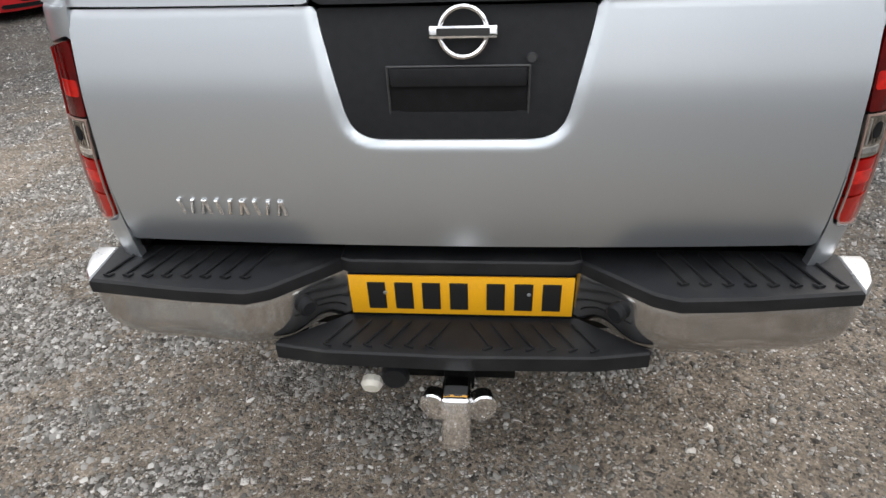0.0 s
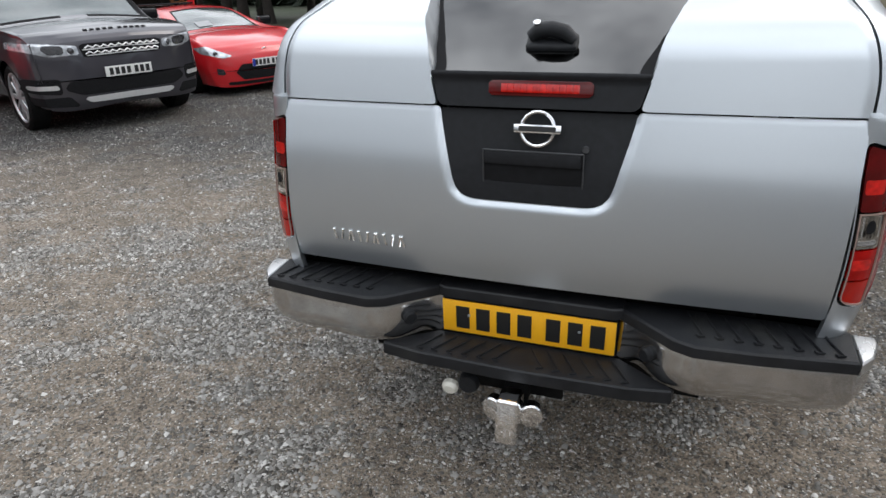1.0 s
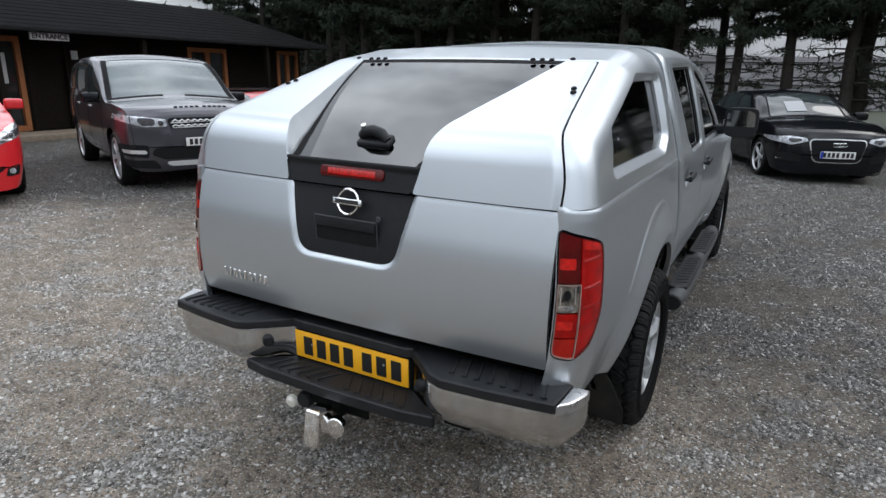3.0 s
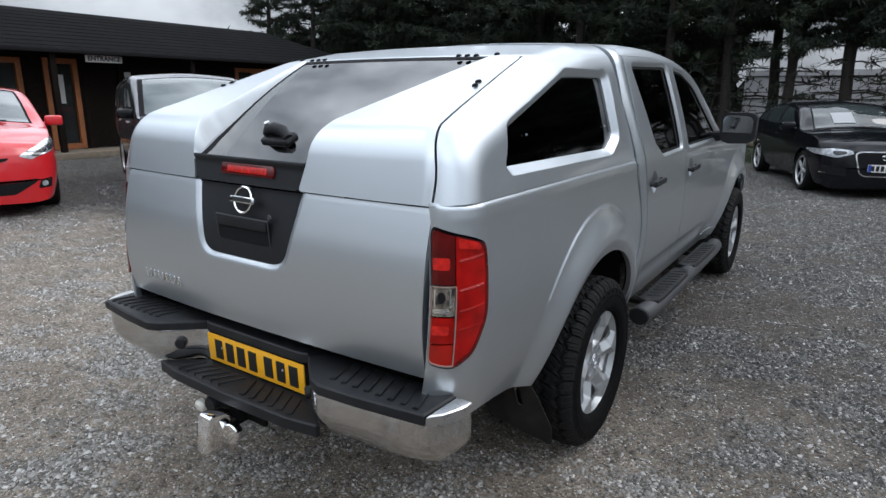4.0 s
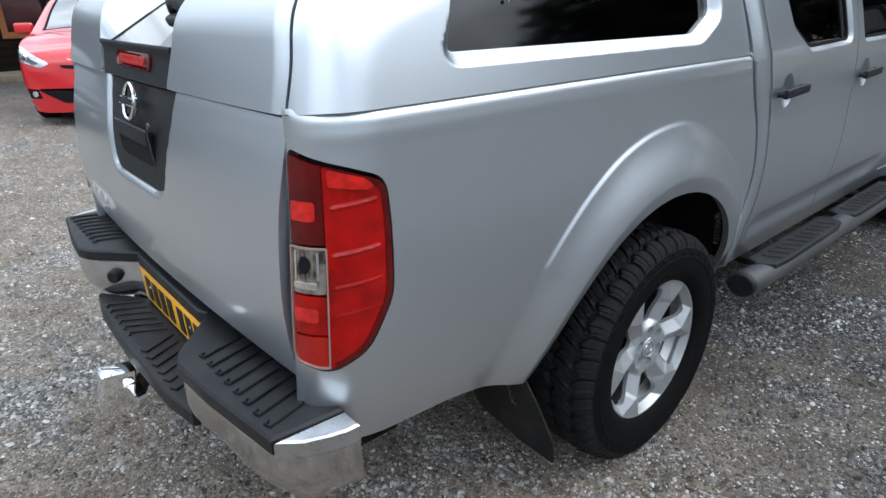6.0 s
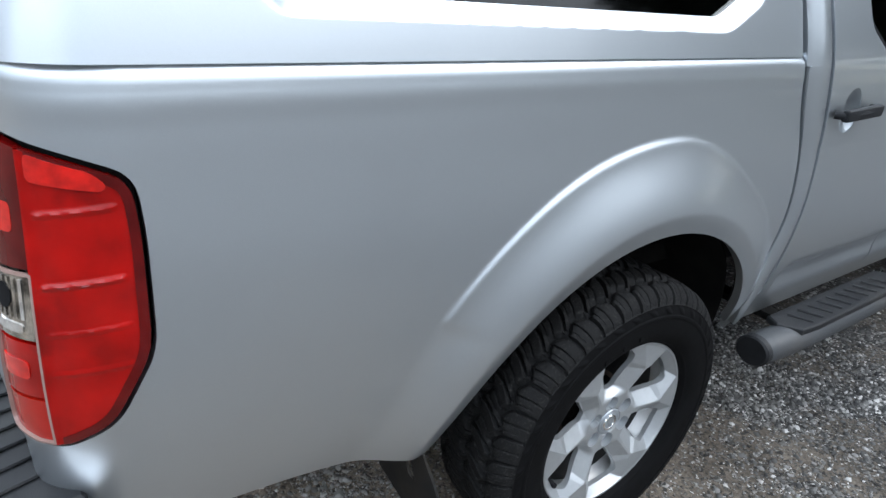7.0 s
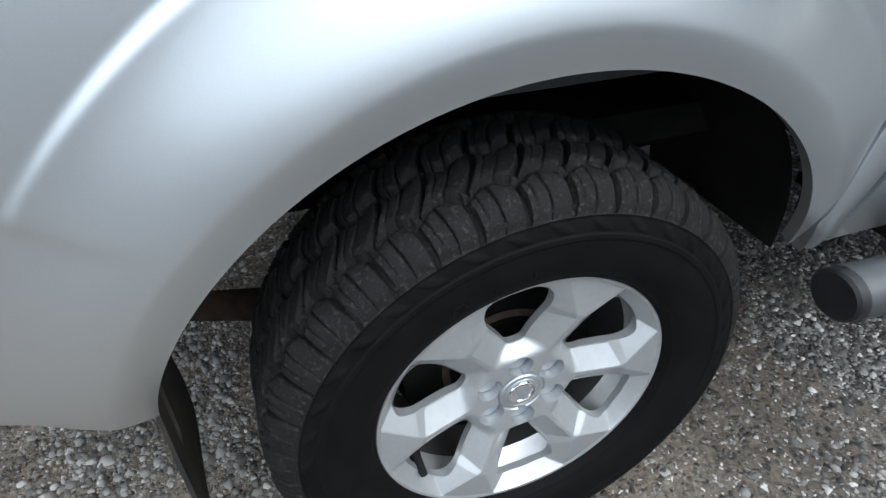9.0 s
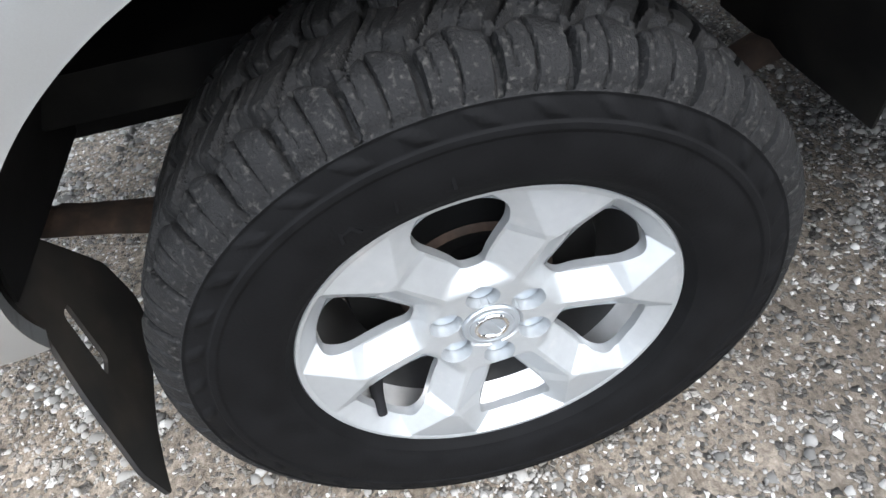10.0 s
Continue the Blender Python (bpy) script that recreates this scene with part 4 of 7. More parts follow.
def strip_lift(P, U, V):
    mid = (P[..., 1] - spl(*BED_GAP, P[..., 2])) / (spl(*DOOR_GAP, P[..., 2]) - spl(*BED_GAP, P[..., 2]) + 1e-6)
    return -0.004 + 0.016 * np.sin(np.clip(mid, 0, 1) * math.pi) ** 0.7 + 0.004 * np.clip(mid, 0, 1)


both("cab_corner", skin(cab_side, np.linspace(1.48, 1.78, 60), np.linspace(0.46, 1.20, 66), cab_low_keep, lift=strip_lift, thick=0.02), silver, cab)


def door_low_lift(P, U, V):
    y, z = P[..., 1], P[..., 2]
    hollow = -0.017 * (1 - step(0.600, 0.652, z)) * step(0.52, 0.585, z) * step(1.76, 1.82, y) * (1 - step(3.10, 3.25, y))
    return 0.008 + hollow


def door(which, s):
    get = mirrored if s < 0 else (lambda d: d)
    win = (REAR_LIGHT, FRONT_LIGHT)[which]
    name = ("rear_door", "front_door")[which]
    ys = np.linspace(*((1.52, 2.5), (2.28, 3.42))[which], 130)
    yc = (1.790, 2.555)[which]
    low = skin(cab_side, ys, np.linspace(0.485, 1.192, 90), lambda P, U, V: np.min([door_zone(P[..., 1], P[..., 2], which) - 0.003, P[..., 2] - 0.50, arch(P[..., 1], P[..., 2], AXLE_F, 0.60), 0.05 * np.hypot((P[..., 1] - yc) / 0.047, (P[..., 2] - 1.080) / 0.056) - 0.05], 0), lift=door_low_lift, thick=0.03)
    high = skin(cab_surface, np.linspace(*((0, 2.7), (2.0, 4.6))[which], 240), np.linspace(0.45, 1.0, 100), lambda P, U, V: np.min([door_zone(P[..., 1], P[..., 2], which) - 0.003, door_top(P[..., 1]) - P[..., 2] - 0.003, -inside(win, P[..., 1], P[..., 2], 0.03), P[..., 2] - 1.19], 0), lift=lambda P, U, V: 0.008 - 0.012 * (1 - step(0.0, 0.016, -inside(win, P[..., 1], P[..., 2], 0.03))), thick=0.03, flip=True)
    body = part(name, get(joined(low, high)), silver, truck, "silver door with a black handle")
    pane = skin(cab_surface, np.linspace(0, 4.6, 110), np.linspace(0.45, 1.0, 50), lambda P, U, V: inside(win, P[..., 1], P[..., 2], 0.03) + 0.012, lift=-0.012, thick=0.004, flip=True)
    part("window", get(pane), window_glass, body, "side window glass")
    seal = skin(cab_surface, np.linspace(0, 4.6, 150), np.linspace(0.45, 1.0, 60), lambda P, U, V: np.minimum(inside(win, P[..., 1], P[..., 2], 0.03) + 0.006, 0.012 - inside(win, P[..., 1], P[..., 2], 0.03)), lift=-0.006, thick=0.008, flip=True)
    part("window_seal", get(seal), gap_black, body)
    if which == 0:
        part("window_divider", get(skin(cab_surface, np.linspace(0, 4, 100), np.linspace(0.45, 1, 40), lambda P, U, V: np.minimum(inside(win, P[..., 1], P[..., 2], 0.03), 0.014 - np.abs(P[..., 1] - 2.20 - 0.22 * (1.64 - P[..., 2]))), lift=-0.007, thick=0.006, flip=True)), gap_black, body)
    cup = skin(cab_side, np.linspace(yc - 0.08, yc + 0.06, 24), np.linspace(1.02, 1.15, 24), lambda P, U, V: 1.03 - np.hypot((U - yc) / 0.047, (V - 1.080) / 0.056), lift=lambda P, U, V: 0.007 - 0.020 * np.clip(1 - np.hypot((U - yc) / 0.047, (V - 1.080) / 0.056) ** 2, 0, 1), thick=0.004)
    part("handle_cup", get(cup), silver, body)
    grip = tube([(0.880, yc - 0.088, 1.076), (0.900, yc - 0.082, 1.077), (0.906, yc, 1.080), (0.900, yc + 0.092, 1.083), (0.880, yc + 0.098, 1.084)], [0.010, 0.010, 0.010, 0.010, 0.010], 10)
    grip = joined(grip, moved(box(-0.010, -0.092, -0.015, 0.008, 0.092, 0.015, 0.007, 3), pose(0.905, yc + 0.005, 1.080, 2)))
    part("handle", get(grip), trim_black, body, "black door handle")
    return body


for s in (1, -1):
    door(0, s), door(1, s)


def sill_keep(P, U, V):
    return np.min([P[..., 1] - 1.70, 3.82 - P[..., 1], 0.503 - P[..., 2], arch(P[..., 1], P[..., 2], AXLE_F, 0.55), arch(P[..., 1], P[..., 2], AXLE_R, 0.56)], 0)


both("sill", skin(cab_side, np.linspace(1.5, 3.85, 60), np.linspace(0.41, 0.51, 10), sill_keep, lift=0.004, thick=0.02), silver, cab)


def wing_keep(P, U, V):
    return np.min([P[..., 1] - spl(*FRONT_GAP, P[..., 2]) - 0.003, arch(P[..., 1], P[..., 2], AXLE_F), P[..., 2] - 0.47, 5.02 - P[..., 1]], 0)


wing = both("front_wing", skin(cab_side, np.linspace(3.3, 5.1, 110), np.linspace(0.41, 1.205, 60), wing_keep, thick=0.022), silver, truck)


def bonnet_surface(u, x):
    z = spl([3.80, 4.2, 4.7, 5.0, 5.12], [1.195, 1.195, 1.155, 1.09, 1.02], u)
    edge = 0.842 - 0.16 * np.clip((u - 4.55) / 0.6, 0, 1) ** 2.2
    return np.stack([x * edge, u - 0.06 * x**2 * np.clip((u - 4.4) / 0.7, 0, 1) * 2, z - 0.02 * x**4 + 0.03 * (1 - x**2)], -1)


part("bonnet", skin(bonnet_surface, np.linspace(3.80, 5.10, 40), np.linspace(-1, 1, 40), thick=0.02), silver, truck)
part("scuttle", box(-0.72, 3.70, 1.08, 0.72, 3.93, 1.185, 0.02), trim_black, truck)
front = part("front_bumper", joined(moved(prism([(-0.80, -0.25), (-0.72, 0.06), (-0.4, 0.13), (0.4, 0.13), (0.72, 0.06), (0.80, -0.25)], 0.36, 0.04, 3), pose(0, 5.02, 0.42))), silver, truck)
part("grille", joined(*[box(-0.42, 5.06, 0.82 + i * 0.05, 0.42, 5.10, 0.85 + i * 0.05, 0.006) for i in range(4)], box(-0.44, 5.03, 0.78, 0.44, 5.06, 1.04)), gap_black, truck)
for s in (1, -1):
    part("headlight", moved(box(-0.13, -0.16, -0.10, 0.13, 0.06, 0.10, 0.04, 3), pose(s * 0.58, 5.00, 0.92, 0, 0, -s * 16)), clear_lens, truck)

# seats that show through the side windows
for y in (1.95, 2.85):
    for x in (-0.38, 0.38):
        seat = part("seat", joined(moved(box(-0.24, -0.07, 0.0, 0.24, 0.07, 0.62, 0.05, 3), pose(x, y, 0.82, -12)), box(x - 0.25, y, 0.68, x + 0.25, y + 0.5, 0.84, 0.04)), cabin, truck, "dark cloth seat")
        part("headrest", moved(box(-0.13, -0.05, 0.0, 0.13, 0.05, 0.18, 0.045, 3), pose(x, y - 0.16, 1.42, -8)), headrest_mat, seat, "grey leather headrest")
part("cabin_floor", joined(box(-0.70, 1.70, 0.60, 0.70, 3.75, 0.66), box(-0.76, 3.30, 0.66, 0.76, 3.70, 1.12, 0.05)), cabin, truck)
wheel_ring = moved(lathe([(0.175, 0.0), (0.185, 0.013), (0.197, 0.0), (0.185, -0.013), (0.175, 0.0)], 32), pose(0.38, 3.18, 1.08, 0, 24, 90))
part("steering_wheel", wheel_ring, trim_black, truck)

for s in (1, -1):
    m = pose(0, 0, 0) if s > 0 else Matrix.Diagonal((-1, 1, 1, 1))
    shell = moved(joined(moved(prism([(-0.105, -0.070), (-0.095, -0.090), (-0.07, -0.100), (0.07, -0.100), (0.10, -0.090), (0.112, -0.065), (0.110, 0.05), (0.098, 0.080), (0.07, 0.097), (-0.05, 0.102), (-0.085, 0.090), (-0.103, 0.06)], 0.11, 0.045, 5), pose(1.010, 3.165, 1.290, -90))), m)
    mirror = part("door_mirror", shell, trim_black, truck, "black door mirror")
    part("mirror_glass", moved(moved(prism([(-0.088, -0.066), (-0.078, -0.082), (-0.06, -0.088), (0.06, -0.084), (0.085, -0.076), (0.096, -0.058), (0.094, 0.048), (0.084, 0.070), (0.06, 0.082), (-0.045, 0.086), (-0.075, 0.078), (-0.088, 0.056)], 0.006), pose(1.010, 3.166, 1.290, 100)), m), mirror_mat, mirror)
    part("mirror_arm", moved(tube([(0.85, 3.28, 1.225), (0.90, 3.26, 1.235), (0.97, 3.23, 1.255)], [0.04, 0.035, 0.03], 10), m), trim_black, mirror)

# ---- rear bumper ----
def bumper_line(s, z):
    """The bumper's face in plan: s runs from the plate recess (0) out round the corner (1)."""
    knots = [0.0, 0.22, 0.40, 0.46, 0.60, 0.80, 0.88, 0.92, 0.96, 1.0]
    xs = spl(knots, [0.0, 0.27, 0.405, 0.455, 0.60, 0.79, 0.845, 0.872, 0.886, 0.886], s)
    ys = np.where(s > 0.22, spl([0.2, 0.22, 0.40, 0.46, 0.60, 0.80, 0.88, 0.92, 0.96, 1.0], [0.006, 0.0, -0.118, -0.135, -0.126, -0.100, -0.066, -0.026, 0.014, 0.046], np.clip(s, 0.2, 1)), 0.004)
    return xs, ys


def bumper_face(s, z):
    a = np.abs(s)
    x, y = bumper_line(a, z)
    tuck = 0.045 * np.clip((0.555 - z) / 0.085, 0, 1) ** 2 + 0.012 * np.clip((z - 0.605) / 0.03, 0, 1) ** 2
    y = y + tuck * step(0.22, 0.30, a)
    x = x - tuck * step(0.85, 0.95, a)
    return np.stack([np.sign(s + 1e-9) * x, y, z + 0 * s], -1)


bumper = part("rear_bumper", skin(bumper_face, np.linspace(-1, 1, 220), np.linspace(0.478, 0.632, 26), lambda P, U, V: np.minimum(V - spl([0, 0.24, 0.40, 0.5, 0.9, 1.0], [0.49, 0.49, 0.485, 0.482, 0.478, 0.50], np.abs(U)), 0.632 - 0.016 * step(0.84, 0.90, np.abs(U)) - V), thick=0.006), chrome, truck, "chrome rear bumper with black step pads")


def slab(outline, z0, z1, bevel):
    return moved(prism(outline, z1 - z0, bevel, 3), pose(0, 0, z0))


pad_right = [(0.262, 0.004), (0.405, -0.122), (0.455, -0.142), (0.60, -0.133), (0.825, -0.104), (0.835, 0.045), (0.70, 0.055), (0.262, 0.055)]
for s in (1, -1):
    flipm = Matrix.Diagonal((s, 1, 1, 1))
    pad = part("step_pad", moved(slab(pad_right, 0.618, 0.652, 0.014), flipm), pad_black, bumper, "ribbed black plastic step pad")
    for i in range(8):
        x = 0.46 + i * 0.045
        rib = tube([(x + 0.0, -0.082, 0.654), (x + 0.006, -0.092, 0.655), (x + 0.018, -0.090, 0.655), (x - 0.018, 0.030, 0.654)], 0.0035, 6)
        part("pad_rib", moved(rib, flipm), pad_black, pad)
    cap = [(0.828, -0.100), (0.862, -0.058), (0.880, -0.012), (0.888, 0.018), (0.888, 0.046), (0.835, 0.046)]
    part("end_cap", moved(slab(cap, 0.612, 0.646, 0.010), flipm), satin_chrome, bumper, "bright chrome end cap")
    sensor = moved(joined(lathe([(0.0, 0.022), (0.016, 0.022), (0.021, 0.018), (0.022, 0.0)], 20)), flipm @ pose(0.352, -0.068, 0.566, 0, 0, -132))
    part("parking_sensor", sensor, trim_black, bumper, "round black parking sensor")
part("pad_bridge", slab([(-0.275, 0.055), (-0.275, -0.004), (-0.25, -0.018), (0.25, -0.018), (0.275, -0.004), (0.275, 0.055)], 0.622, 0.656, 0.010), pad_black, bumper)
low = [(-0.275, 0.0), (-0.425, -0.108), (-0.42, -0.122), (-0.30, -0.142), (0.0, -0.150), (0.30, -0.142), (0.42, -0.122), (0.425, -0.108), (0.275, 0.0)]
low_pad = part("lower_step", slab(low, 0.452, 0.492, 0.012), pad_black, bumper, "black lower step under the plate")
for s in (1, -1):
    for i in range(6):
        x = 0.055 + i * 0.047
        part("step_rib", moved(tube([(x, -0.125, 0.494), (x + 0.018, -0.118, 0.495), (x - 0.03, -0.03, 0.494)], 0.0032, 6), Matrix.Diagonal((s, 1, 1, 1))), pad_black, low_pad)
part("bumper_bracket", joined(box(-0.79, 0.03, 0.50, 0.79, 0.20, 0.62), box(-0.50, 0.0, 0.40, -0.40, 0.5, 0.55), box(0.40, 0.0, 0.40, 0.50, 0.5, 0.55)), underbody, bumper)


def number_plate(parent, m, width, height, ground_mat, bars, band=False):
    """A plate whose characters are plain bars; it lies in x, z and faces -y."""
    plate = part("number_plate", moved(box(-width / 2, -0.006, -height / 2, width / 2, 0.0, height / 2, 0.0025), m), ground_mat, parent, "number plate with plain dark bars")
    for x, w, h in bars:
        part("plate_bar", moved(box(x - w / 2, -0.0085, -h / 2, x + w / 2, -0.004, h / 2), m), ink, plate)
    if band:
        part("plate_band", moved(box(-width / 2 + 0.003, -0.0075, -height / 2 + 0.003, -width / 2 + 0.045, -0.004, height / 2 - 0.003), m), blue_band, plate)
    return plate


def plate_bars(k=1.0):
    return [((-0.195 + i * 0.064) * k, 0.042 * k, 0.076 * k) for i in range(4)] + [((0.082 + i * 0.064) * k, 0.042 * k, 0.076 * k) for i in range(3)]


plate = number_plate(bumper, pose(0, -0.008, 0.557, 2), 0.520, 0.111, plate_yellow, plate_bars())
for x in (-0.175, 0.158):
    part("plate_screw", moved(lathe([(0.0, 0.011), (0.004, 0.011), (0.005, 0.008)], 12), pose(x, -0.008, 0.567, 0, 0, -90)), lug_mat, plate)
part("plate_backing", box(-0.262, -0.004, 0.492, 0.262, 0.03, 0.612), gap_black, bumper)

# ---- tow bar ----
tow = part("tow_bar", joined(box(-0.035, -0.12, 0.365, 0.035, 0.30, 0.425, 0.006), box(-0.16, -0.085, 0.37, 0.13, -0.07, 0.44, 0.003), box(-0.45, 0.12, 0.36, 0.45, 0.19, 0.43, 0.005)), underbody, truck, "black tow bar with a chrome ball cover")
part("ball_neck", tube([(0, -0.12, 0.385), (0, -0.15, 0.33), (0, -0.195, 0.30), (0, -0.20, 0.345)], [0.02, 0.02, 0.02, 0.016], 12), rust, tow)
hood = moved(box(-0.032, -0.052, -0.068, 0.032, 0.040, 0.072, 0.014, 3), pose(-0.002, -0.19, 0.365, -8))
cover = part("ball_cover", hood, bright_chrome, tow, "chrome tow ball cover")
for s in (1, -1):
    ear = [(0.034 * math.cos(k * math.pi / 10), 0.040 * math.sin(k * math.pi / 10)) for k in range(20)]
    part("cover_ear", moved(prism(ear, 0.030, 0.009, 3), pose(s * 0.050, -0.150, 0.362, 90, 0, s * 14)), bright_chrome, cover)
socket_box = moved(joined(lathe([(0.0, 0.03), (0.028, 0.03), (0.034, 0.02), (0.034, -0.03), (0.0, -0.03)], 20)), pose(-0.155, -0.075, 0.375, 0, 0, -90))
socket_part = part("tow_socket", socket_box, trim_black, tow, "black tow socket")
part("socket_cap", moved(lathe([(0.0, 0.022), (0.020, 0.020), (0.027, 0.008), (0.024, -0.008), (0.0, -0.012)], 10), pose(-0.212, -0.095, 0.358, 0, 20, -90)), white_plastic, socket_part, "off-white socket cap")

# ---- side steps, mud flaps, underside ----
for s in (1, -1):
    flipm = Matrix.Diagonal((s, 1, 1, 1))
    bar = tube([(0.893, 1.685, 0.408), (0.902, 1.76, 0.411), (0.910, 1.90, 0.414), (0.910, 3.30, 0.414), (0.902, 3.45, 0.411), (0.893, 3.525, 0.408)], 0.051, 24, True, 0.90)
    rail = part("side_step", moved(bar, flipm), alu_step, truck, "grey side step with black treads")
    for y0, y1 in ((1.660, 1.688), (3.522, 3.550)):
        part("end_plug", moved(tube([(0.893, y0, 0.408), (0.893, y0 + 0.005, 0.408), (0.893, y1 - 0.005, 0.408), (0.893, y1, 0.408)], [0.044, 0.050, 0.0515, 0.046], 24, True, 0.90), flipm), pad_black, rail, "black plastic end plug")
    for y in (1.80, 2.62):
        tread = part("step_tread", moved(moved(prism([(0.845, 0), (0.885, -0.02), (0.945, 0.02), (0.952, 0.10), (0.952, 0.62), (0.94, 0.70), (0.885, 0.73), (0.845, 0.70)], 0.020, 0.010, 3), pose(0, y, 0.444)), flipm), pad_black, rail, "ribbed black step tread")
        for i in range(10):
            part("tread_rib", moved(tube([(0.872, y + 0.06 + i * 0.06, 0.466), (0.935, y + 0.09 + i * 0.06, 0.466)], 0.004, 6), flipm), pad_black, tread)
    for y in (1.95, 3.2):
        part("step_bracket", moved(box(0.55, y - 0.03, 0.385, 0.87, y + 0.03, 0.41, 0.004), flipm), underbody, rail)
    for y, out, up in ((0.617, 0.0, 0.0), (3.735, -0.01, 0.03)):
        def flap_surface(u, v, y=y):
            return np.stack([u, y - 0.01 + 0.10 * (u - 0.8) + 0.07 * np.clip(0.5 - v, 0, 1) + 0.004 * np.sin(u * 22), v], -1)

        rim_line = [(p + out, q + up) for p, q in ((0.640, 0.262), (0.845, 0.212), (0.890, 0.198), (0.888, 0.27), (0.838, 0.38), (0.792, 0.46), (0.780, 0.60), (0.72, 0.60), (0.68, 0.50), (0.612, 0.38), (0.610, 0.30))]
        slot = [(p + out, q + up) for p, q in ((0.755, 0.345), (0.781, 0.340), (0.750, 0.435), (0.730, 0.435))]
        sheet = skin(flap_surface, np.linspace(0.60, 0.90, 70), np.linspace(0.14, 0.64, 80), lambda P, U, V: np.minimum(inside(rim_line, U, V, 0.012), -inside(slot, U, V, 0.006)), thick=0.006)
        part("mud_flap", moved(sheet, flipm), flap_rubber, truck, "black rubber mud flap")
    for hub_y in (AXLE_R, AXLE_F):
        def liner(a, x, hub_y=hub_y):
            return np.stack([0.42 + (x - 0.42) * (0.78 + 0.22 * np.sin(a)), hub_y + 0.52 * np.cos(a), 0.362 + 0.515 * np.sin(a)], -1)

        part("arch_liner", moved(skin(liner, np.linspace(0.15, math.pi - 0.30, 40), np.linspace(0.42, 0.862, 8), thick=0.004), flipm), underbody, truck)
        part("arch_wall", moved(skin(lambda r, a, hub_y=hub_y: np.stack([0.42 + 0 * r, hub_y + r * np.cos(a), 0.362 + r * np.sin(a)], -1), np.linspace(0.40, 0.52, 4), np.linspace(0.75, math.pi - 0.75, 24), thick=0.004), flipm), underbody, truck)
    part("chassis_rail", moved(joined(box(0.40, 0.15, 0.50, 0.48, 4.7, 0.62, 0.01)), flipm), underbody, truck)
    part("leaf_spring", moved(joined(*[tube([(0.56, 0.42 + 0.07 * i, 0.46 - 0.012 * i), (0.56, 0.80, 0.385 - 0.012 * i), (0.56, 1.11, 0.355 - 0.012 * i), (0.56, 1.42, 0.385 - 0.012 * i), (0.56, 1.75 - 0.07 * i, 0.47 - 0.012 * i)], 0.034, 4, True, 0.3) for i in range(3)]), flipm), rust, truck, "rusty leaf spring")
    part("spring_hanger", moved(box(0.53, 0.38, 0.42, 0.60, 0.46, 0.60, 0.008), flipm), underbody, truck)
part("axle", joined(tube([(-0.70, AXLE_R, HUB), (0.70, AXLE_R, HUB)], 0.05, 14), moved(lathe([(0.0, 0.14), (0.10, 0.11), (0.14, 0.0), (0.10, -0.11), (0.0, -0.14)], 20), pose(0, AXLE_R, HUB))), underbody, truck)
part("underside", joined(box(-0.62, 0.10, 0.60, 0.62, 4.9, 0.66), box(-0.30, 1.9, 0.36, 0.30, 4.6, 0.56, 0.05), box(-0.50, 2.0, 0.38, -0.32, 3.2, 0.58, 0.03)), underbody, truck)


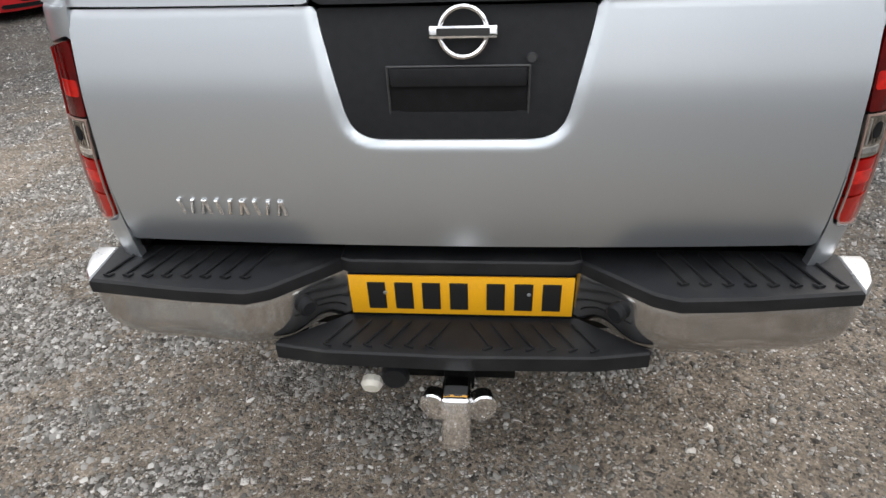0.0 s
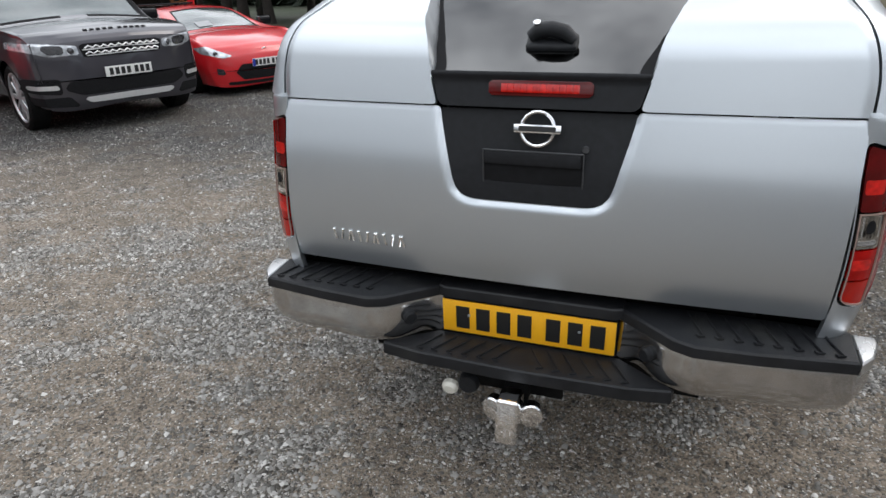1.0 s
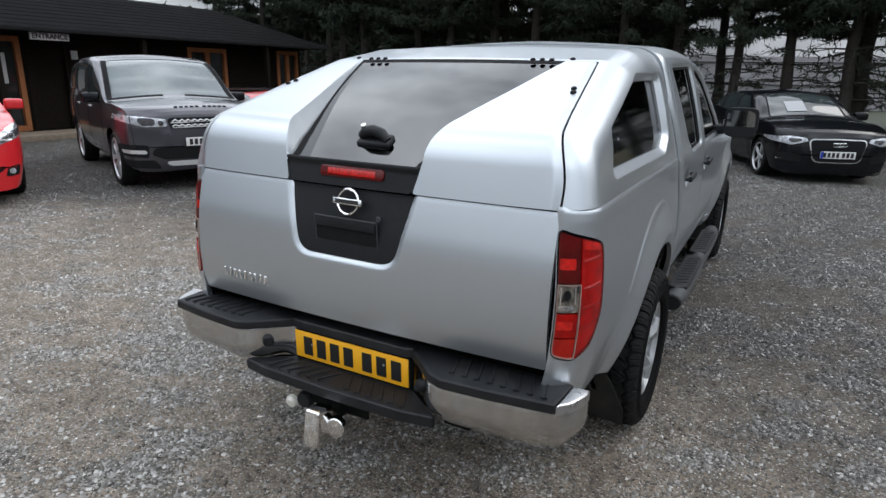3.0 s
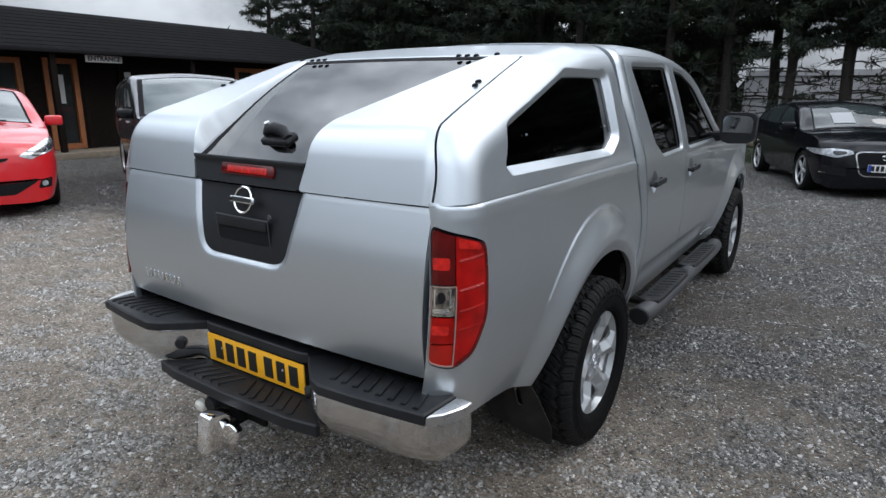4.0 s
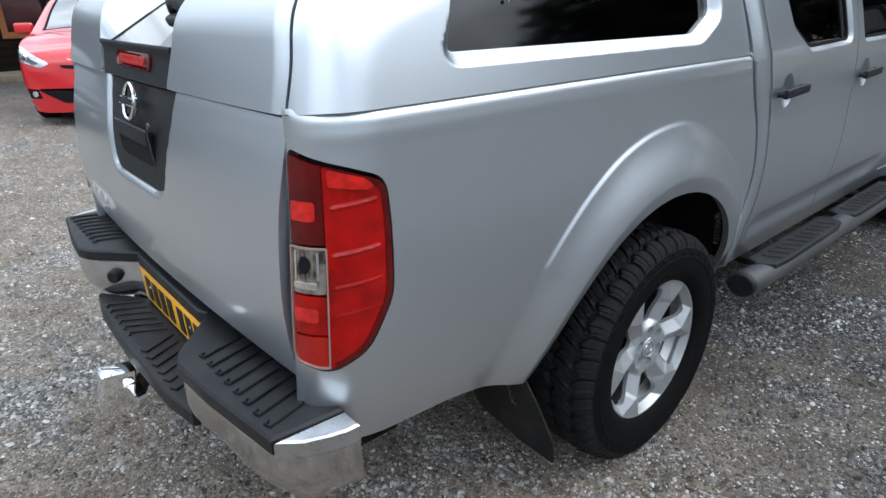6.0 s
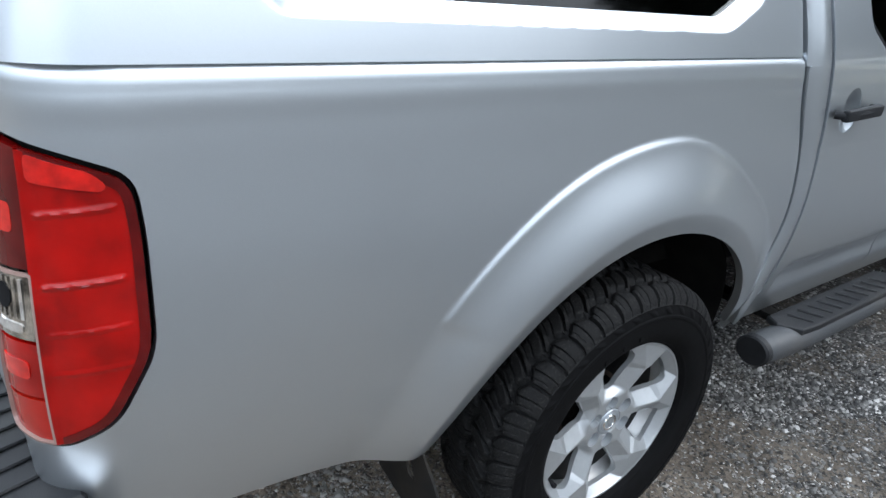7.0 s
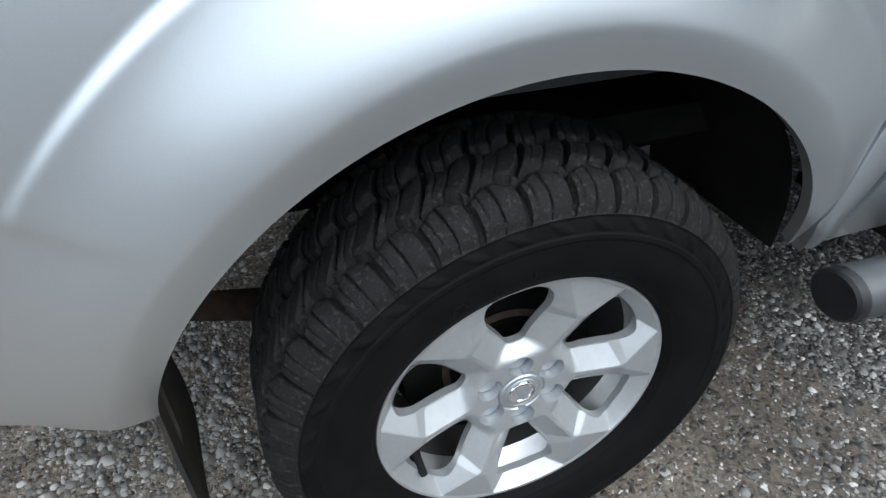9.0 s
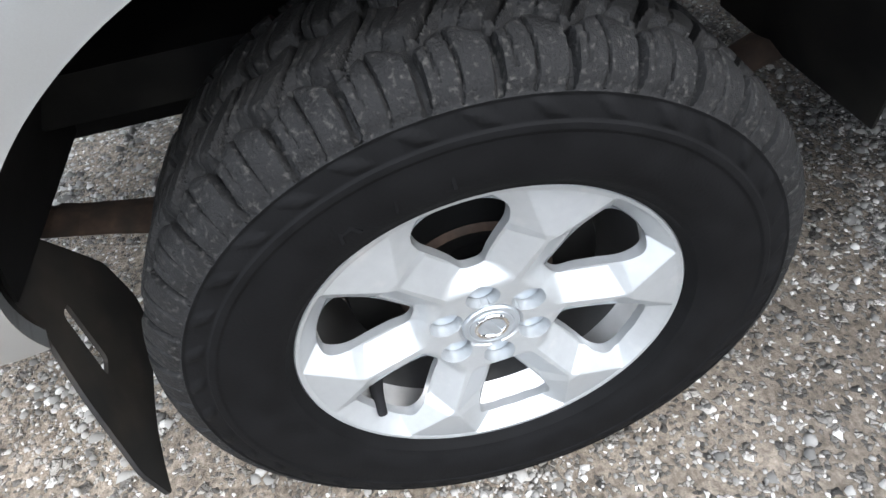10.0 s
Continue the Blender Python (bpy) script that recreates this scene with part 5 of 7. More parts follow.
# ---- wheels ----
def tyre_mesh(fine):
    R, half = 0.374, 0.127
    at = [0, 0.10, 0.22, 0.30, 0.345, 0.38, 0.5, 0.62, 0.655, 0.70, 0.78, 0.90, 1.0]
    rs = [0.227, 0.250, 0.296, 0.330, 0.350, 0.365, R, 0.365, 0.350, 0.330, 0.296, 0.250, 0.227]
    xs = [-0.100, -0.120, -half, -0.122, -0.114, -0.098, 0, 0.098, 0.114, 0.122, half, 0.122, 0.102]

    def surf(a, v):
        """v runs from the inner bead (0) over the tread to the outer bead (1)."""
        r, x = spl(at, rs, v), spl(at, xs, v)
        ph = a * 38 / (2 * math.pi)
        t = (v - 0.5) / 0.16
        tread = step(0.31, 0.34, v) * (1 - step(0.682, 0.692, v))
        zig = 0.20 * np.sin(ph * 2 * math.pi + 1.0)
        circum = sum(np.exp(-(((t - c - 0.3 * zig) / 0.060) ** 2)) for c in (-0.50, 0.0, 0.50))
        bend = 0.10 * np.sin(np.clip((np.abs(t) - 0.5) / 0.8, 0, 1) * math.pi)
        skew = np.where(np.abs(t) > 0.5, (0.32 + bend) * np.sign(t), -1.0 * t + 0.12 * np.sin(7 * t))
        u = (ph + skew) % 1.0
        cross = np.exp(-(((u - 0.5) / 0.066) ** 8))
        sipe = 0.45 * np.exp(-((((u + 0.5) % 1.0 - 0.5) / 0.022) ** 2)) + 0.25 * np.exp(-((((u + 0.22) % 1.0 - 0.5) / 0.016) ** 2)) * (np.abs(t) < 0.95)
        dig = np.clip(circum + cross + sipe, 0, 1) * 0.0130 * tread
        # a band of swept notches and two thin rings on the sidewall
        band = step(0.696, 0.702, v) * (1 - step(0.738, 0.744, v))
        w = (v - 0.72) / 0.022
        leaf = np.exp(-(((((ph + 0.1 + 0.18 * w) % 1.0) - 0.5) / 0.16) ** 4)) * np.exp(-((w / 0.8) ** 4))
        x = x + np.sign(x) * (0.0024 * band * leaf + 0.0018 * np.exp(-(((v - 0.694) / 0.004) ** 2)) + 0.0020 * step(0.744, 0.750, v) * (1 - step(0.763, 0.772, v)) + 0.0030 * np.exp(-(((v - 0.955) / 0.012) ** 2)))
        r = r - dig
        flat = np.clip(-np.sin(a) * 1.0, 0, 1)
        r = np.where(r * flat > HUB, HUB / np.maximum(flat, 1e-3), r)
        return np.stack([x, r * np.cos(a), r * np.sin(a)], -1)

    around = np.linspace(0, 2 * math.pi, 1521 if fine else 381)
    tread = skin(surf, around, np.concatenate([np.linspace(0.24, 0.31, 4), np.linspace(0.32, 0.693, 120 if fine else 30)]))
    outer = skin(surf, around[:: 2 if fine else 1], np.concatenate([np.linspace(0.693, 0.775, 30), np.linspace(0.785, 1.0, 16)]))
    return tread, outer, skin(surf, around[::12], np.linspace(0.0, 0.24, 8))


def opening(y, z):
    """Distance into the nearest of the six openings between the spokes, positive inside."""
    a, r = np.arctan2(z, y), np.hypot(y, z)
    k = a % (math.pi / 3) - math.pi / 6
    half = [(0.094, 0.013), (0.113, 0.021), (0.160, 0.0470), (0.187, 0.0515), (0.200, 0.035)]
    return inside([(p, -q) for p, q in half] + [(0.204, 0.0)] + half[::-1], r * np.cos(k), r * np.sin(k), 0.014)


def rim_face(fine):
    def surf(a, r):
        y, z = r * np.cos(a), r * np.sin(a)
        k = (a + math.pi / 6) % (math.pi / 3) - math.pi / 6
        along, across = r * np.cos(k), np.abs(r * np.sin(k))
        x = np.interp(r, [0.0, 0.036, 0.039, 0.090, 0.165, 0.220, 0.2285], [0.076, 0.076, 0.0795, 0.084, 0.100, 0.097, 0.098])
        # each spoke has a ridge like a roof's, which opens at the rim into a flat fan; its flanks fall to the openings
        flat = inside([(0.03, -0.020), (0.085, -0.004), (0.157, -0.002), (0.222, -0.054), (0.24, -0.054), (0.24, 0.054), (0.222, 0.054), (0.157, 0.002), (0.085, 0.004), (0.03, 0.020)], along, across)
        x = x - np.minimum(0.74 * np.clip(-flat, 0, 0.032) * step(0.072, 0.098, r), 1.15 * np.clip(0.2215 - r, 0, 1))
        x = x + np.interp(r, [0.219, 0.221, 0.2255, 0.2285], [0.0, 0.0008, 0.0008, -0.003])
        hole = np.ones_like(r)  # lug recesses
        for i in range(6):
            b = i * math.pi / 3 + math.pi / 6
            hole = np.minimum(hole, np.hypot(y - 0.057 * math.cos(b), z - 0.057 * math.sin(b)))
        x = x - 0.018 * (1 - step(0.0186, 0.0197, hole))
        return np.stack([x, y, z], -1)

    d = 1 if fine else 3
    rs = np.concatenate([np.linspace(0.0005, 0.036, 5), np.linspace(0.039, 0.09, 64)[::d], np.linspace(0.092, 0.216, 84)[::d], np.linspace(0.217, 0.2285, 12)])
    return skin(surf, np.linspace(0, 2 * math.pi, 721 if fine else 181), rs, lambda P, U, V: -opening(P[..., 1], P[..., 2]), thick=0.006, flip=True, along=(1.0, 0.0, 0.0)), surf


wheel_data = {fine: (*tyre_mesh(fine), *rim_face(fine)) for fine in (True, False)}
rim_surf = wheel_data[True][4]


def opening_wall(k):
    """The smooth inner wall of one opening between the spokes."""
    mid = 0.152
    phi = np.linspace(0, 2 * math.pi, 121)
    lo, hi = np.zeros_like(phi), np.full_like(phi, 0.09)
    b = k * math.pi / 3 + math.pi / 6
    at = lambda r: ((mid + r * np.cos(phi)) * math.cos(b) - r * np.sin(phi) * math.sin(b), (mid + r * np.cos(phi)) * math.sin(b) + r * np.sin(phi) * math.cos(b))
    for _ in range(26):
        half = (lo + hi) / 2
        inner = opening(*at(half)) > 0.0008
        lo, hi = np.where(inner, half, lo), np.where(inner, hi, half)
    y, z = at(lo)
    face = rim_surf(np.arctan2(z, y), np.hypot(y, z))[..., 0]
    face = np.convolve(np.concatenate([face[-9:-1], face, face[1:9]]), np.ones(17) / 17, "valid")
    vs, fs = [], []
    for i, depth in enumerate((-0.001, 0.004, 0.011)):
        vs.append(np.stack([face - depth, y, z], -1))
        if i:
            fs += [[(i - 1) * 121 + j, (i - 1) * 121 + j + 1, i * 121 + j + 1, i * 121 + j] for j in range(120)]
    return np.concatenate(vs), fs


wall_data = joined(*[opening_wall(k) for k in range(6)])
barrel = lathe([(0.2285, 0.094), (0.2295, 0.088), (0.222, 0.076), (0.213, 0.060), (0.208, 0.042), (0.203, 0.036)], 72)
inner_barrel = lathe([(0.204, 0.037), (0.200, 0.0), (0.198, -0.08), (0.220, -0.10), (0.232, -0.105)], 60)


def letter(body, size):
    """One raised character as a mesh in x, y, its face along z."""
    curve = bpy.data.curves.new("letter", "FONT")
    curve.body, curve.size, curve.align_x, curve.extrude = body, size, "CENTER", 0.0028
    ob = new("letter", curve)
    bpy.context.view_layer.update()
    mesh = bpy.data.meshes.new_from_object(ob.evaluated_get(bpy.context.evaluated_depsgraph_get()))
    bpy.data.objects.remove(ob)
    data = np.array([v.co[:] for v in mesh.vertices]), [list(p.vertices) for p in mesh.polygons]
    bpy.data.meshes.remove(mesh)
    return data


def wheel(at, fine=False):
    tread_data, outer_data, inner_data, rim_data, _ = wheel_data[fine]
    w = part("wheel", barrel, barrel_silver, truck, "silver six-spoke alloy wheel with a mud-flecked tyre")
    w.matrix_basis = at
    part("inner_barrel", inner_barrel, barrel_dark, w, "inside of the rim, brake dust and shade in its dark colour")
    tyre = part("tyre", tread_data, rubber, w, "dusty black all-terrain tyre tread")
    part("sidewall", outer_data, sidewall_mat, tyre, "matt black sidewall")
    part("inner_sidewall", inner_data, sidewall_mat, tyre)
    spin = pose(0.004, 0, 0, 6)
    part("rim", moved(joined(rim_data, wall_data), spin), alloy, w, "silver six-spoke alloy rim", 20)
    cap = part("centre_cap", lathe([(0.0, 0.0850), (0.026, 0.0850), (0.0270, 0.0840), (0.0285, 0.0850), (0.0335, 0.0845), (0.0352, 0.0825), (0.0355, 0.06)], 40), lug_mat, w, "grey round centre cap")
    for i in range(6):
        b = i * math.pi / 3 + math.pi / 6
        part("lug_nut", moved(lathe([(0.0, 0.0672), (0.012, 0.0670), (0.0165, 0.0662), (0.0176, 0.0645), (0.0180, 0.055)], 20), spin @ pose(0, 0.057 * math.cos(b), 0.057 * math.sin(b))), lug_mat, w)
    part("brake_drum", lathe([(0.0, 0.022), (0.06, 0.022), (0.065, 0.01), (0.160, 0.006), (0.168, -0.02), (0.168, -0.08), (0.0, -0.08)], 40), underbody, w)
    part("hub_rust", lathe([(0.088, 0.014), (0.095, 0.0135), (0.10, 0.0115)], 40), rust, w)
    for a0, n in ((-79, 5), (-125, 5), (52, 6)):  # faint raised characters, as plain bars
        for i in range(n):
            part("sidewall_bar", moved(box(0.1235, -0.008, -0.013, 0.1265, 0.008, 0.013, 0.001, 1), pose(0, 0, 0, a0 - i * 7) @ pose(0, 0, 0.268, 0, -9)), sidewall_mat, tyre)
    for i, body in enumerate("A/T"):
        part("sidewall_letter", moved(letter(body, 0.034), pose(0, 0, 0, 116 - 90 - i * 10.5) @ pose(0.1262, 0, 0.262, 0, -10) @ Matrix(((0, 0, 1, 0), (1, 0, 0, 0), (0, 1, 0, 0), (0, 0, 0, 1)))), sidewall_mat, tyre)
    part("valve", tube([(0.040, -0.160, -0.120), (0.060, -0.160, -0.121), (0.078, -0.158, -0.122), (0.090, -0.157, -0.122)], [0.0105, 0.0085, 0.0068, 0.0062], 12), gap_black, w)
    part("cap_ring", moved(lathe([(0.016, 0.0), (0.017, 0.002), (0.021, 0.002), (0.022, 0.0)], 28), pose(0.0848, 0, 0)), bright_chrome, cap)
    part("cap_bar", moved(box(0.0848, -0.025, -0.0055, 0.0866, 0.025, 0.0055, 0.001), pose(0, 0, 0, -62)), lug_mat, cap)
    return w


for y in (WHEEL_R, AXLE_F):
    wheel(pose(0.790, y, HUB), y == WHEEL_R)
    wheel(pose(-0.790, y, HUB, 0, 0, 180))


# ---- other vehicles ----
grey_paint = material("dark_grey_metallic_paint", (0.052, 0.050, 0.060), 0.30, 0.5, vary=0.05, grain=700, coat=1.0)
red_paint = material("red_car_paint", (0.58, 0.010, 0.016), 0.30, 0.0, vary=0.04, grain=500, coat=1.0)
black_paint = material("black_car_paint", (0.004, 0.0045, 0.006), 0.15, 0.0, vary=0.1, grain=500, coat=0.25, spec=0.25)
cream_paint = material("cream_car_paint", (0.55, 0.50, 0.36), 0.35, 0.0, vary=0.05, grain=500, coat=0.8)
lamp_clear = material("clear_headlamp", (0.55, 0.57, 0.60), 0.10, 0.5, vary=0.45, grain=14, coat=1.0)
lamp_dark = material("dark_headlamp_inside", (0.05, 0.05, 0.055), 0.2, 0.3, vary=0.3, grain=30, coat=1.0)
wheel_grey = material("machined_alloy", (0.55, 0.56, 0.57), 0.3, 0.7, vary=0.1, grain=60)
skid = material("satin_silver_skid", (0.66, 0.66, 0.66), 0.35, 0.5, vary=0.05)
pane_mat = material("car_window", (0.030, 0.038, 0.039), 0.03, 0.0, vary=0.2, grain=3, spec=0.5, coat=0.0)
pane_mat.node_tree.nodes["Principled BSDF"].inputs["IOR"].default_value = 1.75
bright_pane = material("car_window_bright", (0.055, 0.070, 0.070), 0.14, 0.0, vary=0.2, grain=3, spec=0.5)
bright_pane.node_tree.nodes["Principled BSDF"].inputs["IOR"].default_value = 2.6
teal_pane = material("car_window_teal", (0.060, 0.080, 0.082), 0.10, 0.0, vary=0.2, grain=3, spec=0.5)
teal_pane.node_tree.nodes["Principled BSDF"].inputs["IOR"].default_value = 2.05
paper = material("white_price_card", (0.36, 0.37, 0.38), 0.7, vary=0.03)


def loft(spec):
    """A car's skin: v runs -1 under the middle, 0 sill, 1 flank, 2 belt, 3 roof edge, 4 middle; u is the place along it, the front axle at 0."""
    ys = spec["y"]

    def surf(u, v):
        w, zs, zb, zt, wr, drop = (spl(ys, spec[k], u) for k in ("w", "sill", "belt", "top", "roof", "drop"))
        px = [0 * w, w - 0.07, w + 0.0, w - 0.035, wr, 0 * w]
        pz = [zs, zs + 0.01, zs + 0.50 * (zb - zs), zb, zt - drop, zt]
        a = np.abs(v + 1)
        i = np.clip(a.astype(int), 0, 4)
        t = a - i
        px, pz = np.array(px), np.array(pz)
        mx = np.array([px[1] - px[0], (px[2] - px[1]) * 1.2, (px[3] - px[1]) * 0.5, (px[4] - px[2]) * 0.40, (px[5] - px[4]) * 0.75, (px[5] - px[4]) * 0.9])
        mz = np.array([0 * w, (pz[2] - pz[1]) * 0.8, (pz[3] - pz[1]) * 0.5, (pz[4] - pz[2]) * 0.42, (pz[5] - pz[4]) * 0.9 + 0.02, 0 * w])
        pick = lambda q, j: np.take_along_axis(q, j[None], 0)[0]
        h = (2 * t**3 - 3 * t**2 + 1, t**3 - 2 * t**2 + t, 3 * t**2 - 2 * t**3, t**3 - t**2)
        out = [h[0] * pick(p, i) + h[1] * pick(m, i) + h[2] * pick(p, i + 1) + h[3] * pick(m, i + 1) for p, m in ((px, mx), (pz, mz))]
        bend = 1.5 * spec.get("nose", 0.14) * (out[0] / np.max(spec["w"])) ** 3 * np.clip((u + 0.1) / (ys[-1] + 0.1), 0, 1) ** 2
        tail = 0.10 * (out[0] / np.max(spec["w"])) ** 2 * np.clip((-1.5 - u) / (-1.5 - ys[0]), 0, 1) ** 2
        return np.stack([out[0], u - bend + tail, out[1]], -1)

    return surf


def front_point(surf, front, x, z):
    """The place on a car's nose at the given width and height."""
    U, V = np.meshgrid(np.linspace(front - 0.45, front, 160), np.linspace(0, 4, 240))
    P = surf(U, V).reshape(-1, 3)
    d = (P[:, 0] - abs(x)) ** 2 + (P[:, 2] - z) ** 2
    best = np.argsort(d)[:3]
    return Vector((x, float(P[best, 1].mean()), z))


def lamp_lens(parent, surf, front, x, z, r, name="lamp_lens"):
    """A round projector lens in a bright ring, on both sides."""
    for s in (1, -1):
        p = front_point(surf, front, s * x, z)
        at = Matrix.Translation(p) @ pose(0, 0.0, 0, 0, 0, 90 - s * 22)
        ring = part("lamp_ring", moved(lathe([(r * 0.72, 0.010), (r * 0.8, 0.022), (r * 0.95, 0.020), (r, 0.0)], 24), at), lamp_clear, parent)
        part(name, moved(lathe([(0.0, 0.020), (r * 0.4, 0.018), (r * 0.74, 0.008)], 20), at), lamp_dark, ring)


def screen_card(parent, surf, x0, x1, y0, y1, mat):
    """A price card on the windscreen."""
    d = skin(surf, np.linspace(y0, y1, 8), np.linspace(3.0, 4, 40), lambda P, U, V: np.min([P[..., 0] - x0, x1 - P[..., 0]], 0), lift=0.004, thick=0.002, flip=False)
    part("price_card", d, mat, parent, "white price card")


def alloy_wheel(parent, at, r, rim, spokes, mat):
    w = part("wheel", moved(lathe([(rim, 0.09), (rim + 0.02, 0.105), (r * 0.90, 0.115), (r * 0.985, 0.09), (r, 0.04), (r, -0.09), (r * 0.9, -0.115), (rim, -0.1)], 40), at), rubber, parent, "black tyre on an alloy wheel")
    face = [lathe([(rim * 0.93, 0.085), (rim * 0.97, 0.10), (rim + 0.008, 0.10), (rim + 0.01, 0.06)], 40), lathe([(0.0, 0.085), (0.05, 0.085), (0.065, 0.07)], 20)]
    for k in range(spokes):
        face.append(moved(prism([(0.045, -0.024), (rim * 0.95, -0.030), (rim * 0.95, 0.030), (0.045, 0.024)], 0.03, 0.006, 1), pose(0, 0, 0, 360 * k / spokes) @ Matrix(((0, 0, 1, 0.055), (1, 0, 0, 0), (0, 1, 0, 0), (0, 0, 0, 1)))))
    part("rim", moved(joined(*face), at), mat, w)
    part("wheel_back", moved(lathe([(0.0, 0.02), (rim * 0.95, 0.02), (rim, 0.06)], 30), at), gap_black, w)
    return w


def car(name, label, at, spec, paint, group=""):
    surf = loft(spec)
    c = thing(name, label, "car", group, at)
    base, rr, front, rear = spec["wheelbase"], spec["tyre"], spec["y"][-1], spec["y"][0]
    us = np.concatenate([np.linspace(rear, -base - 0.5, 14), np.linspace(-base - 0.48, 0.5, 96), np.linspace(0.52, front, 36)])
    vs = np.concatenate([np.linspace(-1, -0.1, 6), np.linspace(0, 3, 36), np.linspace(3.08, 4, 11)])
    side_glass, screen = spec["side_glass"], spec["screen"]

    def in_side(P, V):
        return np.where((np.abs(V) > 1.9) & (np.abs(V) < 3.2), inside(side_glass, P[..., 1], P[..., 2], 0.05), -1.0)

    def in_screen(P, V):
        edge = spl([screen[0], screen[1]], [spec["screen_w"][0], spec["screen_w"][1]], np.clip(P[..., 1], screen[0], screen[1]))
        return np.where(np.abs(V) > 2.4, np.min([P[..., 1] - screen[0], screen[1] - P[..., 1], edge - np.abs(P[..., 0])], 0), -1.0)

    def keep(P, U, V):
        y, z = P[..., 1], P[..., 2]
        return np.min([np.hypot(y, z - rr) - rr * 1.13 + np.where(V < -0.3, 1.0, 0.0), np.hypot(y + base, z - rr) - rr * 1.13 + np.where(V < -0.3, 1.0, 0.0), -in_side(P, V), -in_screen(P, V)], 0)

    half = skin(surf, us, vs, keep, thick=0.02, flip=False)
    body = part("body", joined(half, mirrored(half)), paint, c)
    pane = skin(surf, np.linspace(rear, front, 110), np.linspace(1.9, 3.2, 26), lambda P, U, V: in_side(P, V) + 0.012, lift=-0.008, thick=0.004, flip=False)
    both("side_window", pane, pane_mat, c)
    if spec.get("dark_pillars"):
        rim_d = skin(surf, np.linspace(screen[0] - 0.05, screen[1] + 0.05, 60), np.linspace(2.02, 3.8, 70), lambda P, U, V: np.min([0.075 + in_screen(P, V), -in_screen(P, V) - 0.002, -in_side(P, V) - 0.012, P[..., 1] - screen[0] + 0.0, P[..., 2] - spl(spec["y"], spec["belt"], U) - 0.05], 0), lift=0.003, thick=0.003, flip=False)
        both("windscreen_pillar", rim_d, gap_black, c)
    else:
        part("windscreen_border", (lambda d: joined(d, mirrored(d)))(skin(surf, np.linspace(screen[0] - 0.05, screen[1] + 0.05, 60), np.linspace(2.4, 4, 60), lambda P, U, V: np.min([in_screen(P, V) + 0.004, 0.022 - in_screen(P, V)], 0), lift=0.001, thick=0.003, flip=False)), gap_black, c)
    pillars = spec.get("pillars", ())
    for yp in pillars:
        both("pillar", skin(surf, np.linspace(rear, front, 240), np.linspace(1.9, 3.2, 26), lambda P, U, V: np.minimum(in_side(P, V), 0.035 - np.abs(P[..., 1] - yp)), lift=0.002, thick=0.004, flip=False), gap_black, c)
    glass_front = skin(surf, np.linspace(screen[0] - 0.1, screen[1] + 0.1, 40), np.linspace(2.4, 4, 24), lambda P, U, V: in_screen(P, V) + 0.012, lift=-0.006, thick=0.004, flip=False)
    part("windscreen", joined(glass_front, mirrored(glass_front)), spec.get("pane", pane_mat), c, "windscreen reflecting the sky")

    def front_patch(pname, poly, mat, lift=0.006, thick=0.012, rnd=0.02, mirror=True, label="", ahead=0.0):
        d = skin(surf, np.concatenate([np.linspace(0.2, front - 0.2, 40), np.linspace(front - 0.195, front, 100)]), np.linspace(-1, 4, 130), lambda P, U, V: np.minimum(inside(poly, P[..., 0], P[..., 2], rnd), U - ahead), lift=lift, thick=thick, flip=False)
        if mirror == "one":
            d = joined(d, mirrored(d))
            return part(pname, d, mat, c, label)
        return both(pname, d, mat, c, label)

    for row in spec["front"]:
        front_patch(*row[:3], **row[3])
    for sx in (1, -1):
        for y in (0, -base):
            alloy_wheel(c, pose(sx * (spec["track"]), y, rr, 0, 0, 0 if sx > 0 else 180), rr, rr * spec.get("rim", 0.70), spec.get("spokes", 10), spec.get("rim_mat", wheel_grey))
        flipm = Matrix.Diagonal((sx, 1, 1, 1))
        my, mz, mx = spec["mirror"]
        part("door_mirror", moved(joined(moved(box(-0.11, -0.09, -0.07, 0.11, 0.07, 0.07, 0.045, 3), pose(mx, my, mz)), tube([(mx - 0.2, my, mz - 0.06), (mx - 0.05, my, mz - 0.04)], 0.03, 8)), flipm), spec.get("mirror_mat", paint), c)
        for yd in spec["door_lines"]:
            line = skin(surf, np.linspace(yd - 0.03, yd + 0.03, 14), np.linspace(0.15, 2.0, 30), lambda P, U, V: 0.005 - np.abs(U - yd - 0.02 * np.sin(V * 1.5)), lift=0.0025, thick=0.002, flip=False)
            part("door_gap", line if sx > 0 else mirrored(line), gap_black, c)
        for yh in spec["handles"]:
            part("door_handle", moved(box(spec["handle_x"], yh - 0.09, spec["handle_z"] - 0.013, spec["handle_x"] + 0.03, yh + 0.09, spec["handle_z"] + 0.013, 0.010), flipm), spec.get("handle_mat", paint), c)
    wmax = max(spec["w"])
    part("underside", box(-wmax + 0.14, rear + 0.40, min(spec["sill"]) + 0.06, wmax - 0.14, front - 0.42, 0.62), underbody, c)
    for y in (0, -base):
        for sx in (1, -1):
            part("arch_liner", moved(box(wmax - 0.36, y - rr * 1.15, 0.30, wmax - 0.30, y + rr * 1.15, rr * 2.15), Matrix.Diagonal((sx, 1, 1, 1))), underbody, c)
    zp, yp = spec["plate"]
    number_plate(c, pose(0, yp, zp, 0, 0, 180) @ pose(0, 0, 0, spec.get("plate_tilt", 4)), 0.52, 0.111, plate_white, plate_bars(), spec.get("band", False))
    return c, front_patch, surf


def heading(x, y, fx, fy):
    return pose(x, y, 0, 0, 0, math.degrees(math.atan2(-fx, fy)))


